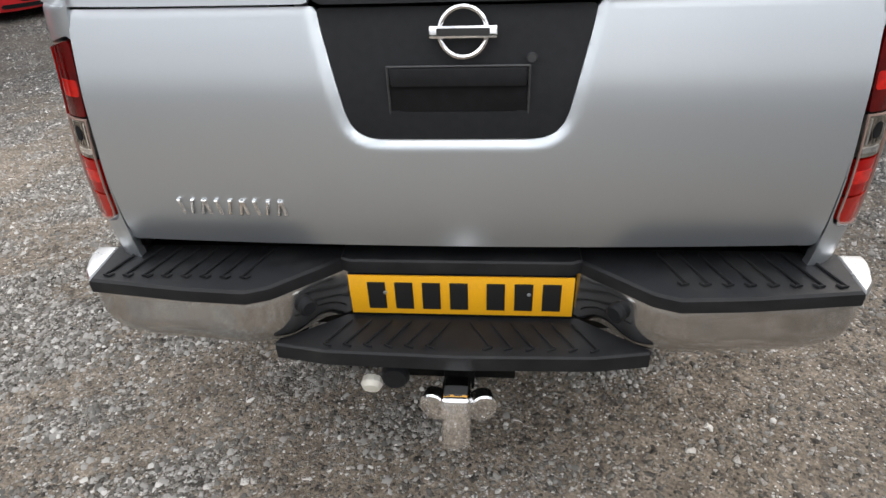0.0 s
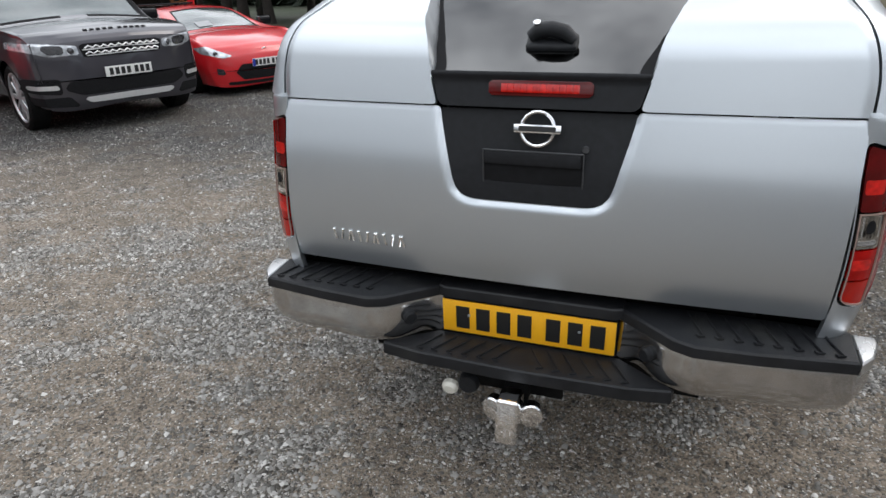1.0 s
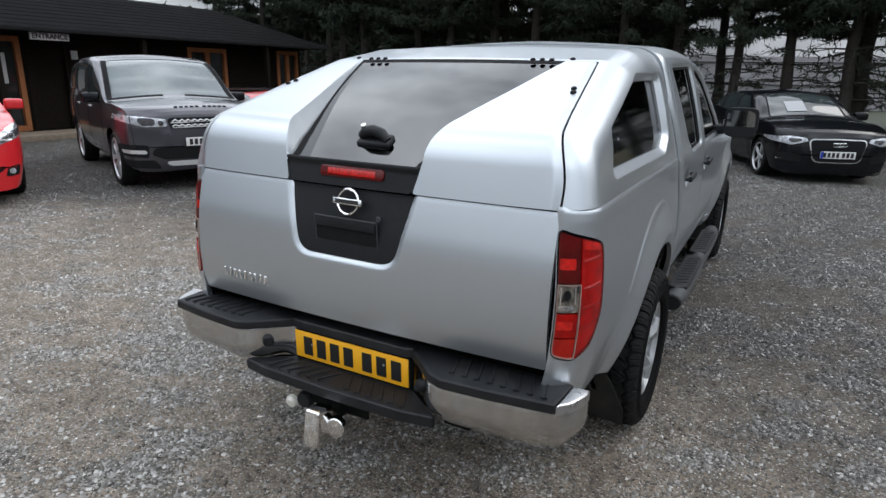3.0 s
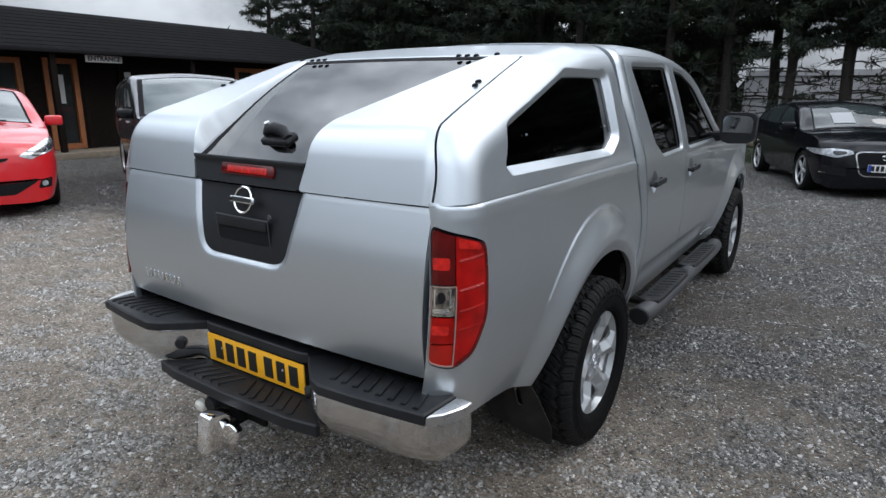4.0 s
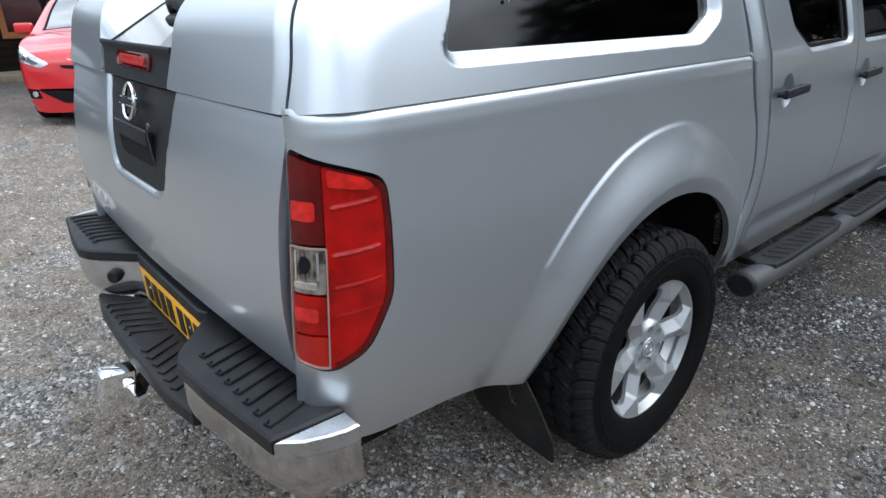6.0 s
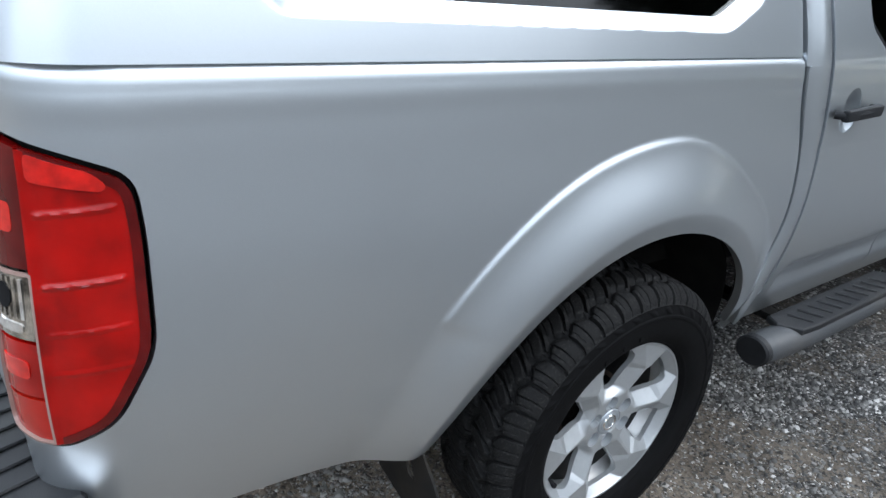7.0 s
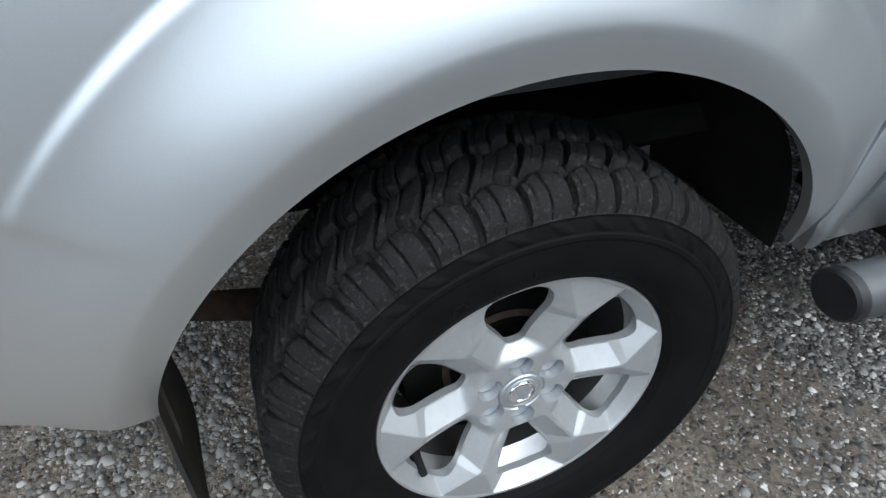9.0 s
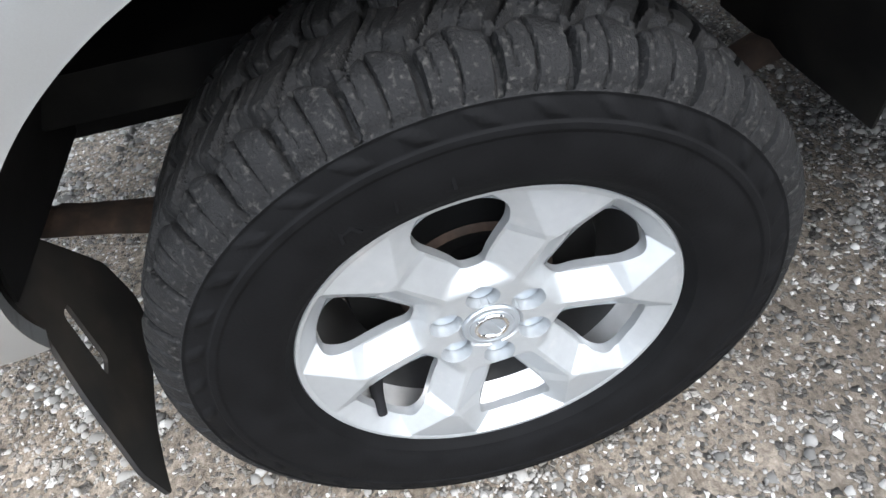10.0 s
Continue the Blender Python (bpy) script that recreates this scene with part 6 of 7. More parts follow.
# dark grey luxury off-roader
suv_spec = dict(
    y=[-3.93, -3.8, -3.55, -3.0, -2.2, -1.6, -1.15, -0.85, -0.4, 0.1, 0.5, 0.7, 0.79, 0.85, 0.885, 0.9],
    w=[0.86, 0.93, 0.96, 0.985, 0.985, 0.985, 0.985, 0.985, 0.985, 0.985, 0.97, 0.95, 0.935, 0.92, 0.905, 0.89],
    sill=[0.48, 0.42, 0.36, 0.34, 0.34, 0.34, 0.34, 0.34, 0.34, 0.34, 0.33, 0.31, 0.31, 0.32, 0.36, 0.580],
    belt=[1.0, 1.12, 1.17, 1.18, 1.16, 1.13, 1.11, 1.1, 1.08, 1.06, 1.035, 1.02, 1.0, 0.96, 0.86, 0.592],
    top=[1.12, 1.4, 1.64, 1.74, 1.785, 1.78, 1.69, 1.52, 1.2, 1.18, 1.15, 1.11, 1.07, 1.01, 0.9, 0.600],
    roof=[0.7, 0.72, 0.74, 0.76, 0.77, 0.77, 0.77, 0.77, 0.8, 0.8, 0.79, 0.77, 0.76, 0.75, 0.74, 0.73],
    drop=[0.05, 0.05, 0.05, 0.05, 0.05, 0.05, 0.05, 0.05, 0.05, 0.04, 0.04, 0.03, 0.03, 0.03, 0.03, 0.004],
    pane=teal_pane, wheelbase=2.92, tyre=0.375, track=0.845, nose=0.16, rim=0.74, spokes=10,
    side_glass=[(-0.62, 1.20), (-1.28, 1.60), (-1.9, 1.665), (-2.9, 1.63), (-3.40, 1.52), (-3.42, 1.25), (-2.2, 1.21)], pillars=(-1.62, -2.62),
    dark_pillars=True, screen=(-1.24, -0.44), screen_w=(0.71, 0.83), mirror=(-0.72, 1.17, 1.06), mirror_mat=black_paint, door_lines=(-0.55, -1.60, -2.55), handles=(-1.42, -2.40), handle_x=0.955, handle_z=1.02, handle_mat=skid,
    plate=(0.655, 0.925), plate_tilt=3, band=False,
    front=[
        ("headlight", [(0.46, 0.855), (0.74, 0.850), (0.98, 0.93), (0.99, 1.0), (0.80, 0.985), (0.47, 0.950)], lamp_clear, dict(label="bright headlight")),
        ("lamp_inner", [(0.60, 0.868), (0.74, 0.868), (0.80, 0.925), (0.78, 0.965), (0.60, 0.955)], lamp_dark, dict(lift=0.010)),
        ("grille", [(-0.1, 0.820), (0.42, 0.825), (0.455, 0.945), (0.40, 0.965), (-0.1, 0.968)], gap_black, dict(lift=0.006, mirror="one")),
        ("grille_bar", [(-0.1, 0.832), (0.415, 0.836), (0.415, 0.854), (-0.1, 0.850)], skid, dict(lift=0.014, mirror="one", rnd=0.004)),
        ("grille_bar", [(-0.1, 0.894), (0.43, 0.896), (0.43, 0.914), (-0.1, 0.912)], skid, dict(lift=0.014, mirror="one", rnd=0.004)),
        ("lower_intake", [(-0.1, 0.43), (0.52, 0.43), (0.68, 0.50), (0.62, 0.585), (-0.1, 0.585)], gap_black, dict(lift=0.006, mirror="one")),
        ("skid_plate", [(-0.1, 0.345), (0.46, 0.345), (0.53, 0.405), (-0.1, 0.412)], skid, dict(lift=0.012, rnd=0.01, mirror="one", ahead=0.65)),
        ("lower_valance", [(0.56, 0.31), (0.90, 0.33), (0.95, 0.425), (0.64, 0.425)], gap_black, dict(lift=0.005, ahead=0.45)),
        ("side_vent", [(0.70, 0.45), (0.95, 0.48), (0.97, 0.63), (0.70, 0.62)], gap_black, dict(lift=0.006)),
        ("vent_bar", [(0.72, 0.505), (0.94, 0.515), (0.95, 0.56), (0.71, 0.555)], skid, dict(lift=0.012, rnd=0.01)),
    ],
)
suv, suv_patch, suv_surf = car("off_road_car", "dark grey luxury off-road car with silver grille bars, on gravel", heading(-6.36, 4.42, 0.920, -0.391), suv_spec, grey_paint, "parked cars by the entrance")
lamp_lens(suv, suv_surf, 0.9, 0.535, 0.900, 0.045)
for z0 in (0.852, 0.914):  # honeycomb wave above each bar
    wave = [front_point(suv_surf, 0.9, -0.40 + 0.04 * i, z0 + (0.028 if i % 2 else 0.004)) + Vector((0, 0.016, 0)) for i in range(21)]
    part("grille_wave", tube(wave, 0.0095, 6), skid, suv)
for i in range(10):
    x = (-0.34 + i * 0.068 + (0.03 if i > 4 else 0)) * 1.0
    q = suv_surf(np.array([0.74]), np.array([3.0 + (1 - abs(x) / 0.76)]))[0]
    part("bonnet_bar", moved(box(-0.022, -0.012, 0.0, 0.022, 0.014, 0.006), pose(x, float(q[1]), float(q[2]) + 0.004, -24)), gap_black, suv)

# red three-door hatchback
hatch_spec = dict(
    y=[-3.53, -3.42, -3.2, -2.7, -2.1, -1.5, -1.0, -0.7, -0.3, 0.1, 0.5, 0.74, 0.84, 0.9, 0.935, 0.95],
    w=[0.76, 0.84, 0.89, 0.92, 0.92, 0.92, 0.92, 0.92, 0.92, 0.92, 0.91, 0.88, 0.86, 0.84, 0.82, 0.8],
    sill=[0.45, 0.36, 0.26, 0.22, 0.22, 0.22, 0.22, 0.22, 0.22, 0.22, 0.2, 0.19, 0.19, 0.2, 0.24, 0.420],
    belt=[0.95, 1.0, 1.02, 1.01, 0.98, 0.95, 0.96, 0.96, 0.96, 0.95, 0.91, 0.855, 0.815, 0.75, 0.63, 0.442],
    top=[1.05, 1.19, 1.32, 1.50, 1.575, 1.585, 1.515, 1.37, 1.125, 1.065, 1.00, 0.935, 0.885, 0.81, 0.68, 0.450],
    roof=[0.58, 0.6, 0.61, 0.63, 0.64, 0.645, 0.66, 0.69, 0.75, 0.74, 0.7, 0.67, 0.66, 0.65, 0.64, 0.63],
    drop=[0.05, 0.05, 0.06, 0.075, 0.085, 0.085, 0.08, 0.07, 0.055, 0.05, 0.05, 0.05, 0.04, 0.04, 0.03, 0.004],
    pane=bright_pane, wheelbase=2.695, tyre=0.335, track=0.79, nose=0.20, rim=0.72, spokes=5,
    side_glass=[(-0.72, 1.08), (-1.25, 1.40), (-1.8, 1.45), (-2.6, 1.35), (-3.0, 1.15), (-2.2, 1.08)], pillars=(-1.85,),
    screen=(-1.14, -0.28), screen_w=(0.59, 0.73), mirror=(-0.62, 1.09, 1.00), door_lines=(-0.50, -1.85), handles=(-1.65,), handle_x=0.89, handle_z=0.86,
    plate=(0.50, 0.965), plate_tilt=3, band=False,
    front=[
        ("headlight", [(0.50, 0.735), (0.62, 0.69), (0.86, 0.77), (0.93, 0.88), (0.90, 0.94), (0.80, 0.90)], lamp_clear, dict(label="swept headlight")),
        ("lamp_inner", [(0.62, 0.735), (0.68, 0.720), (0.86, 0.795), (0.91, 0.88), (0.80, 0.845)], lamp_dark, dict(lift=0.010)),
        ("grille", [(-0.1, 0.650), (0.36, 0.680), (0.42, 0.720), (-0.1, 0.707)], gap_black, dict(lift=0.006, mirror="one", rnd=0.01)),
        ("lower_intake", [(-0.1, 0.285), (0.42, 0.285), (0.66, 0.42), (0.68, 0.455), (-0.1, 0.455)], gap_black, dict(lift=0.005, mirror="one")),
        ("fog_lamp_recess", [(0.66, 0.335), (0.80, 0.34), (0.82, 0.46), (0.70, 0.44)], gap_black, dict(lift=0.006)),
        ("fog_lamp", [(0.70, 0.36), (0.765, 0.36), (0.765, 0.425), (0.70, 0.425)], lamp_clear, dict(lift=0.011, rnd=0.03)),
    ],
)
hatch, _, hatch_surf = car("hatchback", "red three-door hatchback with swept headlights, on gravel", heading(-7.59, 1.74, 0.936, -0.353), hatch_spec, red_paint, "parked cars by the entrance")
lamp_lens(hatch, hatch_surf, 0.95, 0.775, 0.795, 0.038)
screen_card(hatch, hatch_surf, 0.12, 0.40, -0.72, -0.52, paper)
emblem(hatch, 0, 0, 0, 0.058, 0, bar=False).matrix_basis = pose(0, 0.938, 0.690, 0, 0, 180)
part("wiper", tube([(-0.45, -0.26, 1.11), (0.0, -0.30, 1.125), (0.35, -0.28, 1.115)], 0.010, 6), gap_black, hatch)

# red low coupe with a tail wing
coupe_spec = dict(
    y=[-3.39, -3.25, -3.0, -2.5, -2.0, -1.5, -1.05, -0.75, -0.35, 0.1, 0.45, 0.66, 0.76, 0.82, 0.855, 0.87],
    w=[0.74, 0.82, 0.87, 0.888, 0.885, 0.88, 0.88, 0.885, 0.888, 0.888, 0.875, 0.85, 0.83, 0.81, 0.79, 0.77],
    sill=[0.4, 0.3, 0.22, 0.18, 0.17, 0.17, 0.17, 0.17, 0.17, 0.17, 0.16, 0.15, 0.15, 0.16, 0.18, 0.340],
    belt=[0.84, 0.9, 0.92, 0.91, 0.88, 0.86, 0.85, 0.84, 0.83, 0.82, 0.76, 0.7, 0.65, 0.58, 0.48, 0.352],
    top=[0.88, 0.93, 0.96, 1.07, 1.18, 1.205, 1.15, 1.05, 0.895, 0.865, 0.8, 0.73, 0.68, 0.61, 0.51, 0.360],
    roof=[0.6, 0.58, 0.56, 0.55, 0.55, 0.55, 0.56, 0.59, 0.68, 0.69, 0.67, 0.64, 0.63, 0.62, 0.61, 0.6],
    drop=[0.04, 0.04, 0.04, 0.04, 0.04, 0.04, 0.04, 0.04, 0.04, 0.03, 0.03, 0.03, 0.03, 0.03, 0.02, 0.004],
    pane=bright_pane, wheelbase=2.57, tyre=0.318, track=0.76, nose=0.24, rim=0.74, spokes=10, rim_mat=gap_black,
    side_glass=[(-0.72, 0.90), (-1.2, 1.105), (-1.7, 1.155), (-2.3, 1.06), (-2.6, 0.95), (-1.8, 0.90)], pillars=(-1.95,),
    screen=(-1.12, -0.36), screen_w=(0.50, 0.64), mirror=(-0.72, 0.93, 0.95), mirror_mat=black_paint, door_lines=(-0.45, -1.75), handles=(-1.60,), handle_x=0.86, handle_z=0.78,
    plate=(0.45, 0.885), plate_tilt=3, band=True,
    front=[
        ("headlight", [(0.50, 0.56), (0.62, 0.53), (0.84, 0.60), (0.87, 0.68), (0.78, 0.70)], lamp_clear, dict(label="slanted headlight")),
        ("grille", [(-0.1, 0.22), (0.40, 0.22), (0.50, 0.33), (0.40, 0.44), (-0.1, 0.44)], gap_black, dict(lift=0.006, mirror="one")),
        ("fog_lamp", [(0.62, 0.30), (0.72, 0.31), (0.72, 0.40), (0.64, 0.38)], lamp_dark, dict(lift=0.008)),
        ("chin", [(-0.1, 0.155), (0.60, 0.155), (0.62, 0.20), (-0.1, 0.20)], gap_black, dict(lift=0.010, mirror="one")),
    ],
)
coupe, _, coupe_surf = car("coupe", "red low sports coupe with a tail wing, on gravel", heading(-6.13, 6.88, 0.905, -0.425), coupe_spec, red_paint, "parked cars by the entrance")
emblem(coupe, 0, 0, 0, 0.05, 0, bar=False).matrix_basis = pose(0, 0.80, 0.60, 30, 0, 180)
wing = part("tail_wing", moved(box(-0.78, -0.13, -0.015, 0.78, 0.13, 0.015, 0.012), pose(0, -3.12, 1.19, 6)), black_paint, coupe, "black tail wing")
for sx in (1, -1):
    part("wing_end", moved(prism([(-0.14, -0.06), (0.12, -0.06), (0.16, 0.10), (-0.10, 0.14)], 0.02), pose(sx * 0.79 - 0.01, -3.12, 1.16, 90, 0, 90)), red_paint, wing, "red end plate")
part("wing_post", joined(*[box(sx * 0.5 - 0.012, -3.16, 0.92, sx * 0.5 + 0.012, -3.06, 1.18) for sx in (1, -1)]), gap_black, coupe)
screen_card(coupe, coupe_surf, 0.12, 0.36, -0.60, -0.44, paper)
lamp_lens(coupe, coupe_surf, 0.87, 0.70, 0.60, 0.036)

# black hatchback by the trees
compact_spec = dict(
    y=[-3.45, -3.33, -3.1, -2.6, -2.0, -1.5, -1.0, -0.7, -0.32, 0.1, 0.45, 0.66, 0.76, 0.82, 0.855, 0.87],
    w=[0.76, 0.83, 0.87, 0.892, 0.892, 0.892, 0.892, 0.892, 0.892, 0.89, 0.88, 0.86, 0.845, 0.83, 0.82, 0.81],
    sill=[0.45, 0.36, 0.26, 0.2, 0.2, 0.2, 0.2, 0.2, 0.2, 0.2, 0.19, 0.18, 0.18, 0.19, 0.22, 0.440],
    belt=[0.92, 0.96, 0.98, 0.97, 0.95, 0.93, 0.92, 0.91, 0.9, 0.88, 0.84, 0.8, 0.765, 0.71, 0.61, 0.452],
    top=[1.0, 1.14, 1.27, 1.38, 1.42, 1.42, 1.35, 1.22, 1.0, 0.965, 0.915, 0.87, 0.83, 0.77, 0.66, 0.460],
    roof=[0.58, 0.59, 0.6, 0.61, 0.62, 0.62, 0.63, 0.65, 0.7, 0.71, 0.7, 0.68, 0.67, 0.66, 0.65, 0.64],
    drop=[0.05, 0.05, 0.05, 0.05, 0.05, 0.05, 0.05, 0.05, 0.05, 0.04, 0.04, 0.04, 0.03, 0.03, 0.03, 0.004],
    wheelbase=2.60, tyre=0.32, track=0.77, nose=0.16, rim=0.72, spokes=5,
    side_glass=[(-0.72, 1.0), (-1.2, 1.29), (-1.8, 1.345), (-2.7, 1.27), (-3.0, 1.06), (-2.2, 1.01)], pillars=(-1.6, -2.45),
    screen=(-1.08, -0.34), screen_w=(0.54, 0.65), mirror=(-0.62, 1.0, 0.97), door_lines=(-0.48, -1.58), handles=(-1.40, -2.35), handle_x=0.865, handle_z=0.84,
    plate=(0.465, 0.885), plate_tilt=3, band=True,
    front=[
        ("headlight", [(0.44, 0.665), (0.66, 0.60), (0.88, 0.645), (0.89, 0.71), (0.70, 0.735), (0.47, 0.715)], lamp_clear, dict(label="bright clear headlight")),
        ("lamp_inner", [(0.52, 0.665), (0.64, 0.63), (0.70, 0.66), (0.70, 0.70), (0.54, 0.70)], lamp_dark, dict(lift=0.010)),
        ("grille_surround", [(-0.1, 0.335), (0.29, 0.335), (0.36, 0.38), (0.43, 0.66), (0.39, 0.705), (-0.1, 0.715)], bright_chrome, dict(lift=0.004, mirror="one", rnd=0.04)),
        ("grille", [(-0.1, 0.352), (0.28, 0.352), (0.345, 0.39), (0.41, 0.65), (0.375, 0.688), (-0.1, 0.698)], gap_black, dict(lift=0.010, mirror="one", rnd=0.04)),
        ("grille_bar", [(-0.1, 0.575), (0.38, 0.575), (0.38, 0.583), (-0.1, 0.583)], lug_mat, dict(lift=0.015, mirror="one", rnd=0.002)),
        ("grille_bar", [(-0.1, 0.40), (0.33, 0.40), (0.33, 0.408), (-0.1, 0.408)], lug_mat, dict(lift=0.015, mirror="one", rnd=0.002)),
        ("side_intake", [(0.50, 0.33), (0.80, 0.36), (0.82, 0.48), (0.52, 0.46)], gap_black, dict(lift=0.005)),
        ("intake_trim", [(0.50, 0.345), (0.82, 0.375), (0.82, 0.388), (0.50, 0.358)], bright_chrome, dict(lift=0.010, rnd=0.003)),
    ],
)
compact, _, compact_surf = car("hatchback", "black hatchback with a chrome-framed grille, parked by the trees", heading(1.74, 10.58, 0.37, -0.93), compact_spec, black_paint)
for i in range(4):
    emblem(compact, 0, 0, 0, 0.034, 0, bar=False).matrix_basis = pose(-0.072 + i * 0.048, 0.90, 0.625, 8, 0, 180)
screen_card(compact, compact_surf, -0.02, 0.32, -0.72, -0.46, paper)
dark_spec = dict(compact_spec)
dark_spec["band"] = False
car("hatchback", "dark hatchback parked beside the red one on gravel", heading(-9.6, -1.35, 0.97, -0.24), dark_spec, black_paint, "parked cars by the entrance")

# cream off-roader at the yard's edge
cream_spec = dict(suv_spec)
cream_spec.update(rim_mat=wheel_grey, spokes=6, mirror_mat=cream_paint, handle_mat=gap_black, wheelbase=2.62)
car("off_road_car", "cream off-road car parked at the yard's edge", heading(5.15, 11.6, -0.02, -1.0), cream_spec, cream_paint)

# ---- the timber sales building ----
timber = material("dark_stained_boards", (0.009, 0.0065, 0.005), 0.85, vary=0.35, grain=9, bump=0.3, bump_scale=40, spec=0.1)
orange_wood = material("orange_stained_frame", (0.25, 0.088, 0.027), 0.6, vary=0.2, grain=14)
slate = material("grey_felt_shingles", (0.006, 0.006, 0.0064), 1.0, vary=0.25, grain=14, bump=0.3, bump_scale=30, dirt_or_tone=(0.009, 0.009, 0.009), tone_scale=1.2, spec=0.03)
deck_wood = material("pale_weathered_deck", (0.17, 0.14, 0.105), 0.8, vary=0.2, grain=10)
sign_white = material("white_sign_board", (0.42, 0.42, 0.41), 0.6, vary=0.05)
house_pane = material("dark_window_pane", (0.02, 0.022, 0.022), 0.05, vary=0.2, grain=3)
house = thing("timber_building", "long dark timber building with orange window frames and grey roof", "building", at=pose(-14.0, 5.0, 0))


def b(x0, y0, z0, x1, y1, z1, bevel=0.0):
    """A block in the yard's own coordinates, for the building."""
    return moved(box(x0, y0, z0, x1, y1, z1, bevel), pose(14.0, -5.0, 0))


Y0, Y1 = -7.0, 15.5
OPENINGS = [(4.45, 5.10, 0.75, 2.20), (5.55, 6.30, 0.14, 2.22), (6.55, 7.30, 0.14, 2.20), (10.80, 12.20, 1.05, 2.18), (14.36, 15.38, 0.95, 2.22), (1.4, 3.6, 0.75, 2.20), (-3.0, -0.6, 0.75, 2.2)]
wall = []
cuts = sorted(OPENINGS)
y = Y0
for y0, y1, z0, z1 in cuts:
    wall.append(b(-14.15, y, 0, -14.0, y0, 2.45))
    if z0 > 0.2:
        wall.append(b(-14.15, y0, 0, -14.0, y1, z0))
    wall.append(b(-14.15, y0, z1, -14.0, y1, 2.45))
    y = y1
wall.append(b(-14.15, y, 0, -14.0, Y1, 2.45))
wall += [b(-19.0, Y1 - 0.15, 0, -14.0, Y1, 2.45), b(-19.0, Y0, 0, -14.0, Y0 + 0.15, 2.45), b(-19.0, Y0, 0, -18.85, Y1, 2.45)]
part("wall", joined(*wall), timber, house)
for zc in np.arange(0.16, 2.45, 0.155):  # lapped boards, cut at the openings
    y = Y0
    runs = []
    for y0, y1, z0, z1 in cuts:
        if z0 - 0.08 < zc < z1 + 0.08:
            runs.append((y, y0 - 0.08))
            y = y1 + 0.08
    runs.append((y, Y1))
    for y0, y1 in runs:
        part("board", moved(b(-14.0, y0, -0.076, -13.982, y1, 0.070, 0.004), pose(0, 0, zc) @ pose(0, 0, 0)), timber, house)
for y0, y1, z0, z1 in OPENINGS:
    if y0 == 6.55:  # the open entrance: a dark sheet stands in for its unlit inside
        part("doorway", b(-14.14, y0, z0, -14.12, y1, z1), timber, house, "dark sheet standing in for the unlit open doorway")
        continue
    frame_data = [b(-14.1, y0, z0, -13.96, y0 + 0.11, z1), b(-14.1, y1 - 0.11, z0, -13.96, y1, z1), b(-14.1, y0 + 0.11, z1 - 0.12, -13.962, y1 - 0.11, z1), b(-14.1, y0 + 0.11, z0, -13.962, y1 - 0.11, z0 + 0.12)]
    if y1 - y0 > 1.0:
        frame_data.append(b(-14.1, (y0 + y1) / 2 - 0.07, z0 + 0.12, -13.964, (y0 + y1) / 2 + 0.07, z1 - 0.12))
    win = part("window", joined(*frame_data), orange_wood, house, "orange-stained wooden frame")
    part("pane", b(-14.06, y0 + 0.10, z0 + 0.10, -14.05, y1 - 0.10, z1 - 0.10), house_pane, win)
    # dark sheet added behind the pane for the unlit room
    part("dark_backing", b(-14.14, y0, z0, -14.12, y1, z1), cabin, win)
roof_pts = np.array([(-13.15, Y0 - 0.5, 2.40), (-13.15, Y1 + 0.45, 2.40), (-19.8, Y1 + 0.45, 2.40), (-19.8, Y0 - 0.5, 2.40), (-16.3, Y0 + 2.4, 3.52), (-16.3, Y1 - 1.6, 3.52)]) + (14.0, -5.0, 0)
roof_all = np.concatenate([roof_pts, roof_pts - (0, 0, 0.09)])
roof_faces = [[0, 1, 5, 4], [1, 2, 5], [2, 3, 4, 5], [3, 0, 4]]
roof_faces += [[i + 6 for i in f[::-1]] for f in roof_faces] + [[a, a + 6, c + 6, c] for a, c in ((0, 1), (1, 2), (2, 3), (3, 0))]
roof = part("roof", (roof_all, roof_faces), slate, house, "low hipped roof of grey shingles")
for i in range(1, 11):  # courses of shingles on the near slope
    f = i / 11
    x, z = -13.15 + f * (-16.3 + 13.15), 2.40 + f * 1.12
    part("shingle_course", b(x - 0.14, Y0 - 0.5 + f * 2.9, z - 0.05, x + 0.14, Y1 + 0.45 - f * 2.05, z - 0.042), slate, roof)
part("gutter", b(-13.20, Y0 - 0.5, 2.30, -13.10, Y1 + 0.45, 2.39, 0.02), gap_black, house)
for y in (-6.0, -1.8, 2.4, 5.45, 8.9, 13.2):
    part("post", b(-13.34, y - 0.06, 0.12, -13.22, y + 0.06, 2.32, 0.01), timber, house)
for i in range(7):
    part("deck_board", b(-13.02 - i * 0.145, Y0, 0.0, -13.02 - i * 0.145 + 0.138, Y1 - 4.0, 0.13 + 0.002 * (i % 2), 0.004), deck_wood, house)
sign = part("sign", b(-13.26, 6.16, 2.135, -13.22, 7.00, 2.285, 0.004), sign_white, house, "white board lettered ENTRANCE")
letters = bpy.data.curves.new("lettering", "FONT")
letters.offset = 0.006
letters.body, letters.size, letters.align_x, letters.align_y, letters.extrude = "ENTRANCE", 0.150, "CENTER", "CENTER", 0.002
word = new("lettering", letters)
bpy.context.view_layer.update()
word_mesh = bpy.data.meshes.new_from_object(word.evaluated_get(bpy.context.evaluated_depsgraph_get()))
bpy.data.objects.remove(word)
word_mesh.materials.clear()
word_mesh.materials.append(ink)
word_ob = tagged(new("lettering", word_mesh), "black capitals")
word_ob.parent = sign
word_ob.matrix_basis = pose(0.785, 1.58, 2.210, 90, 0, 90)
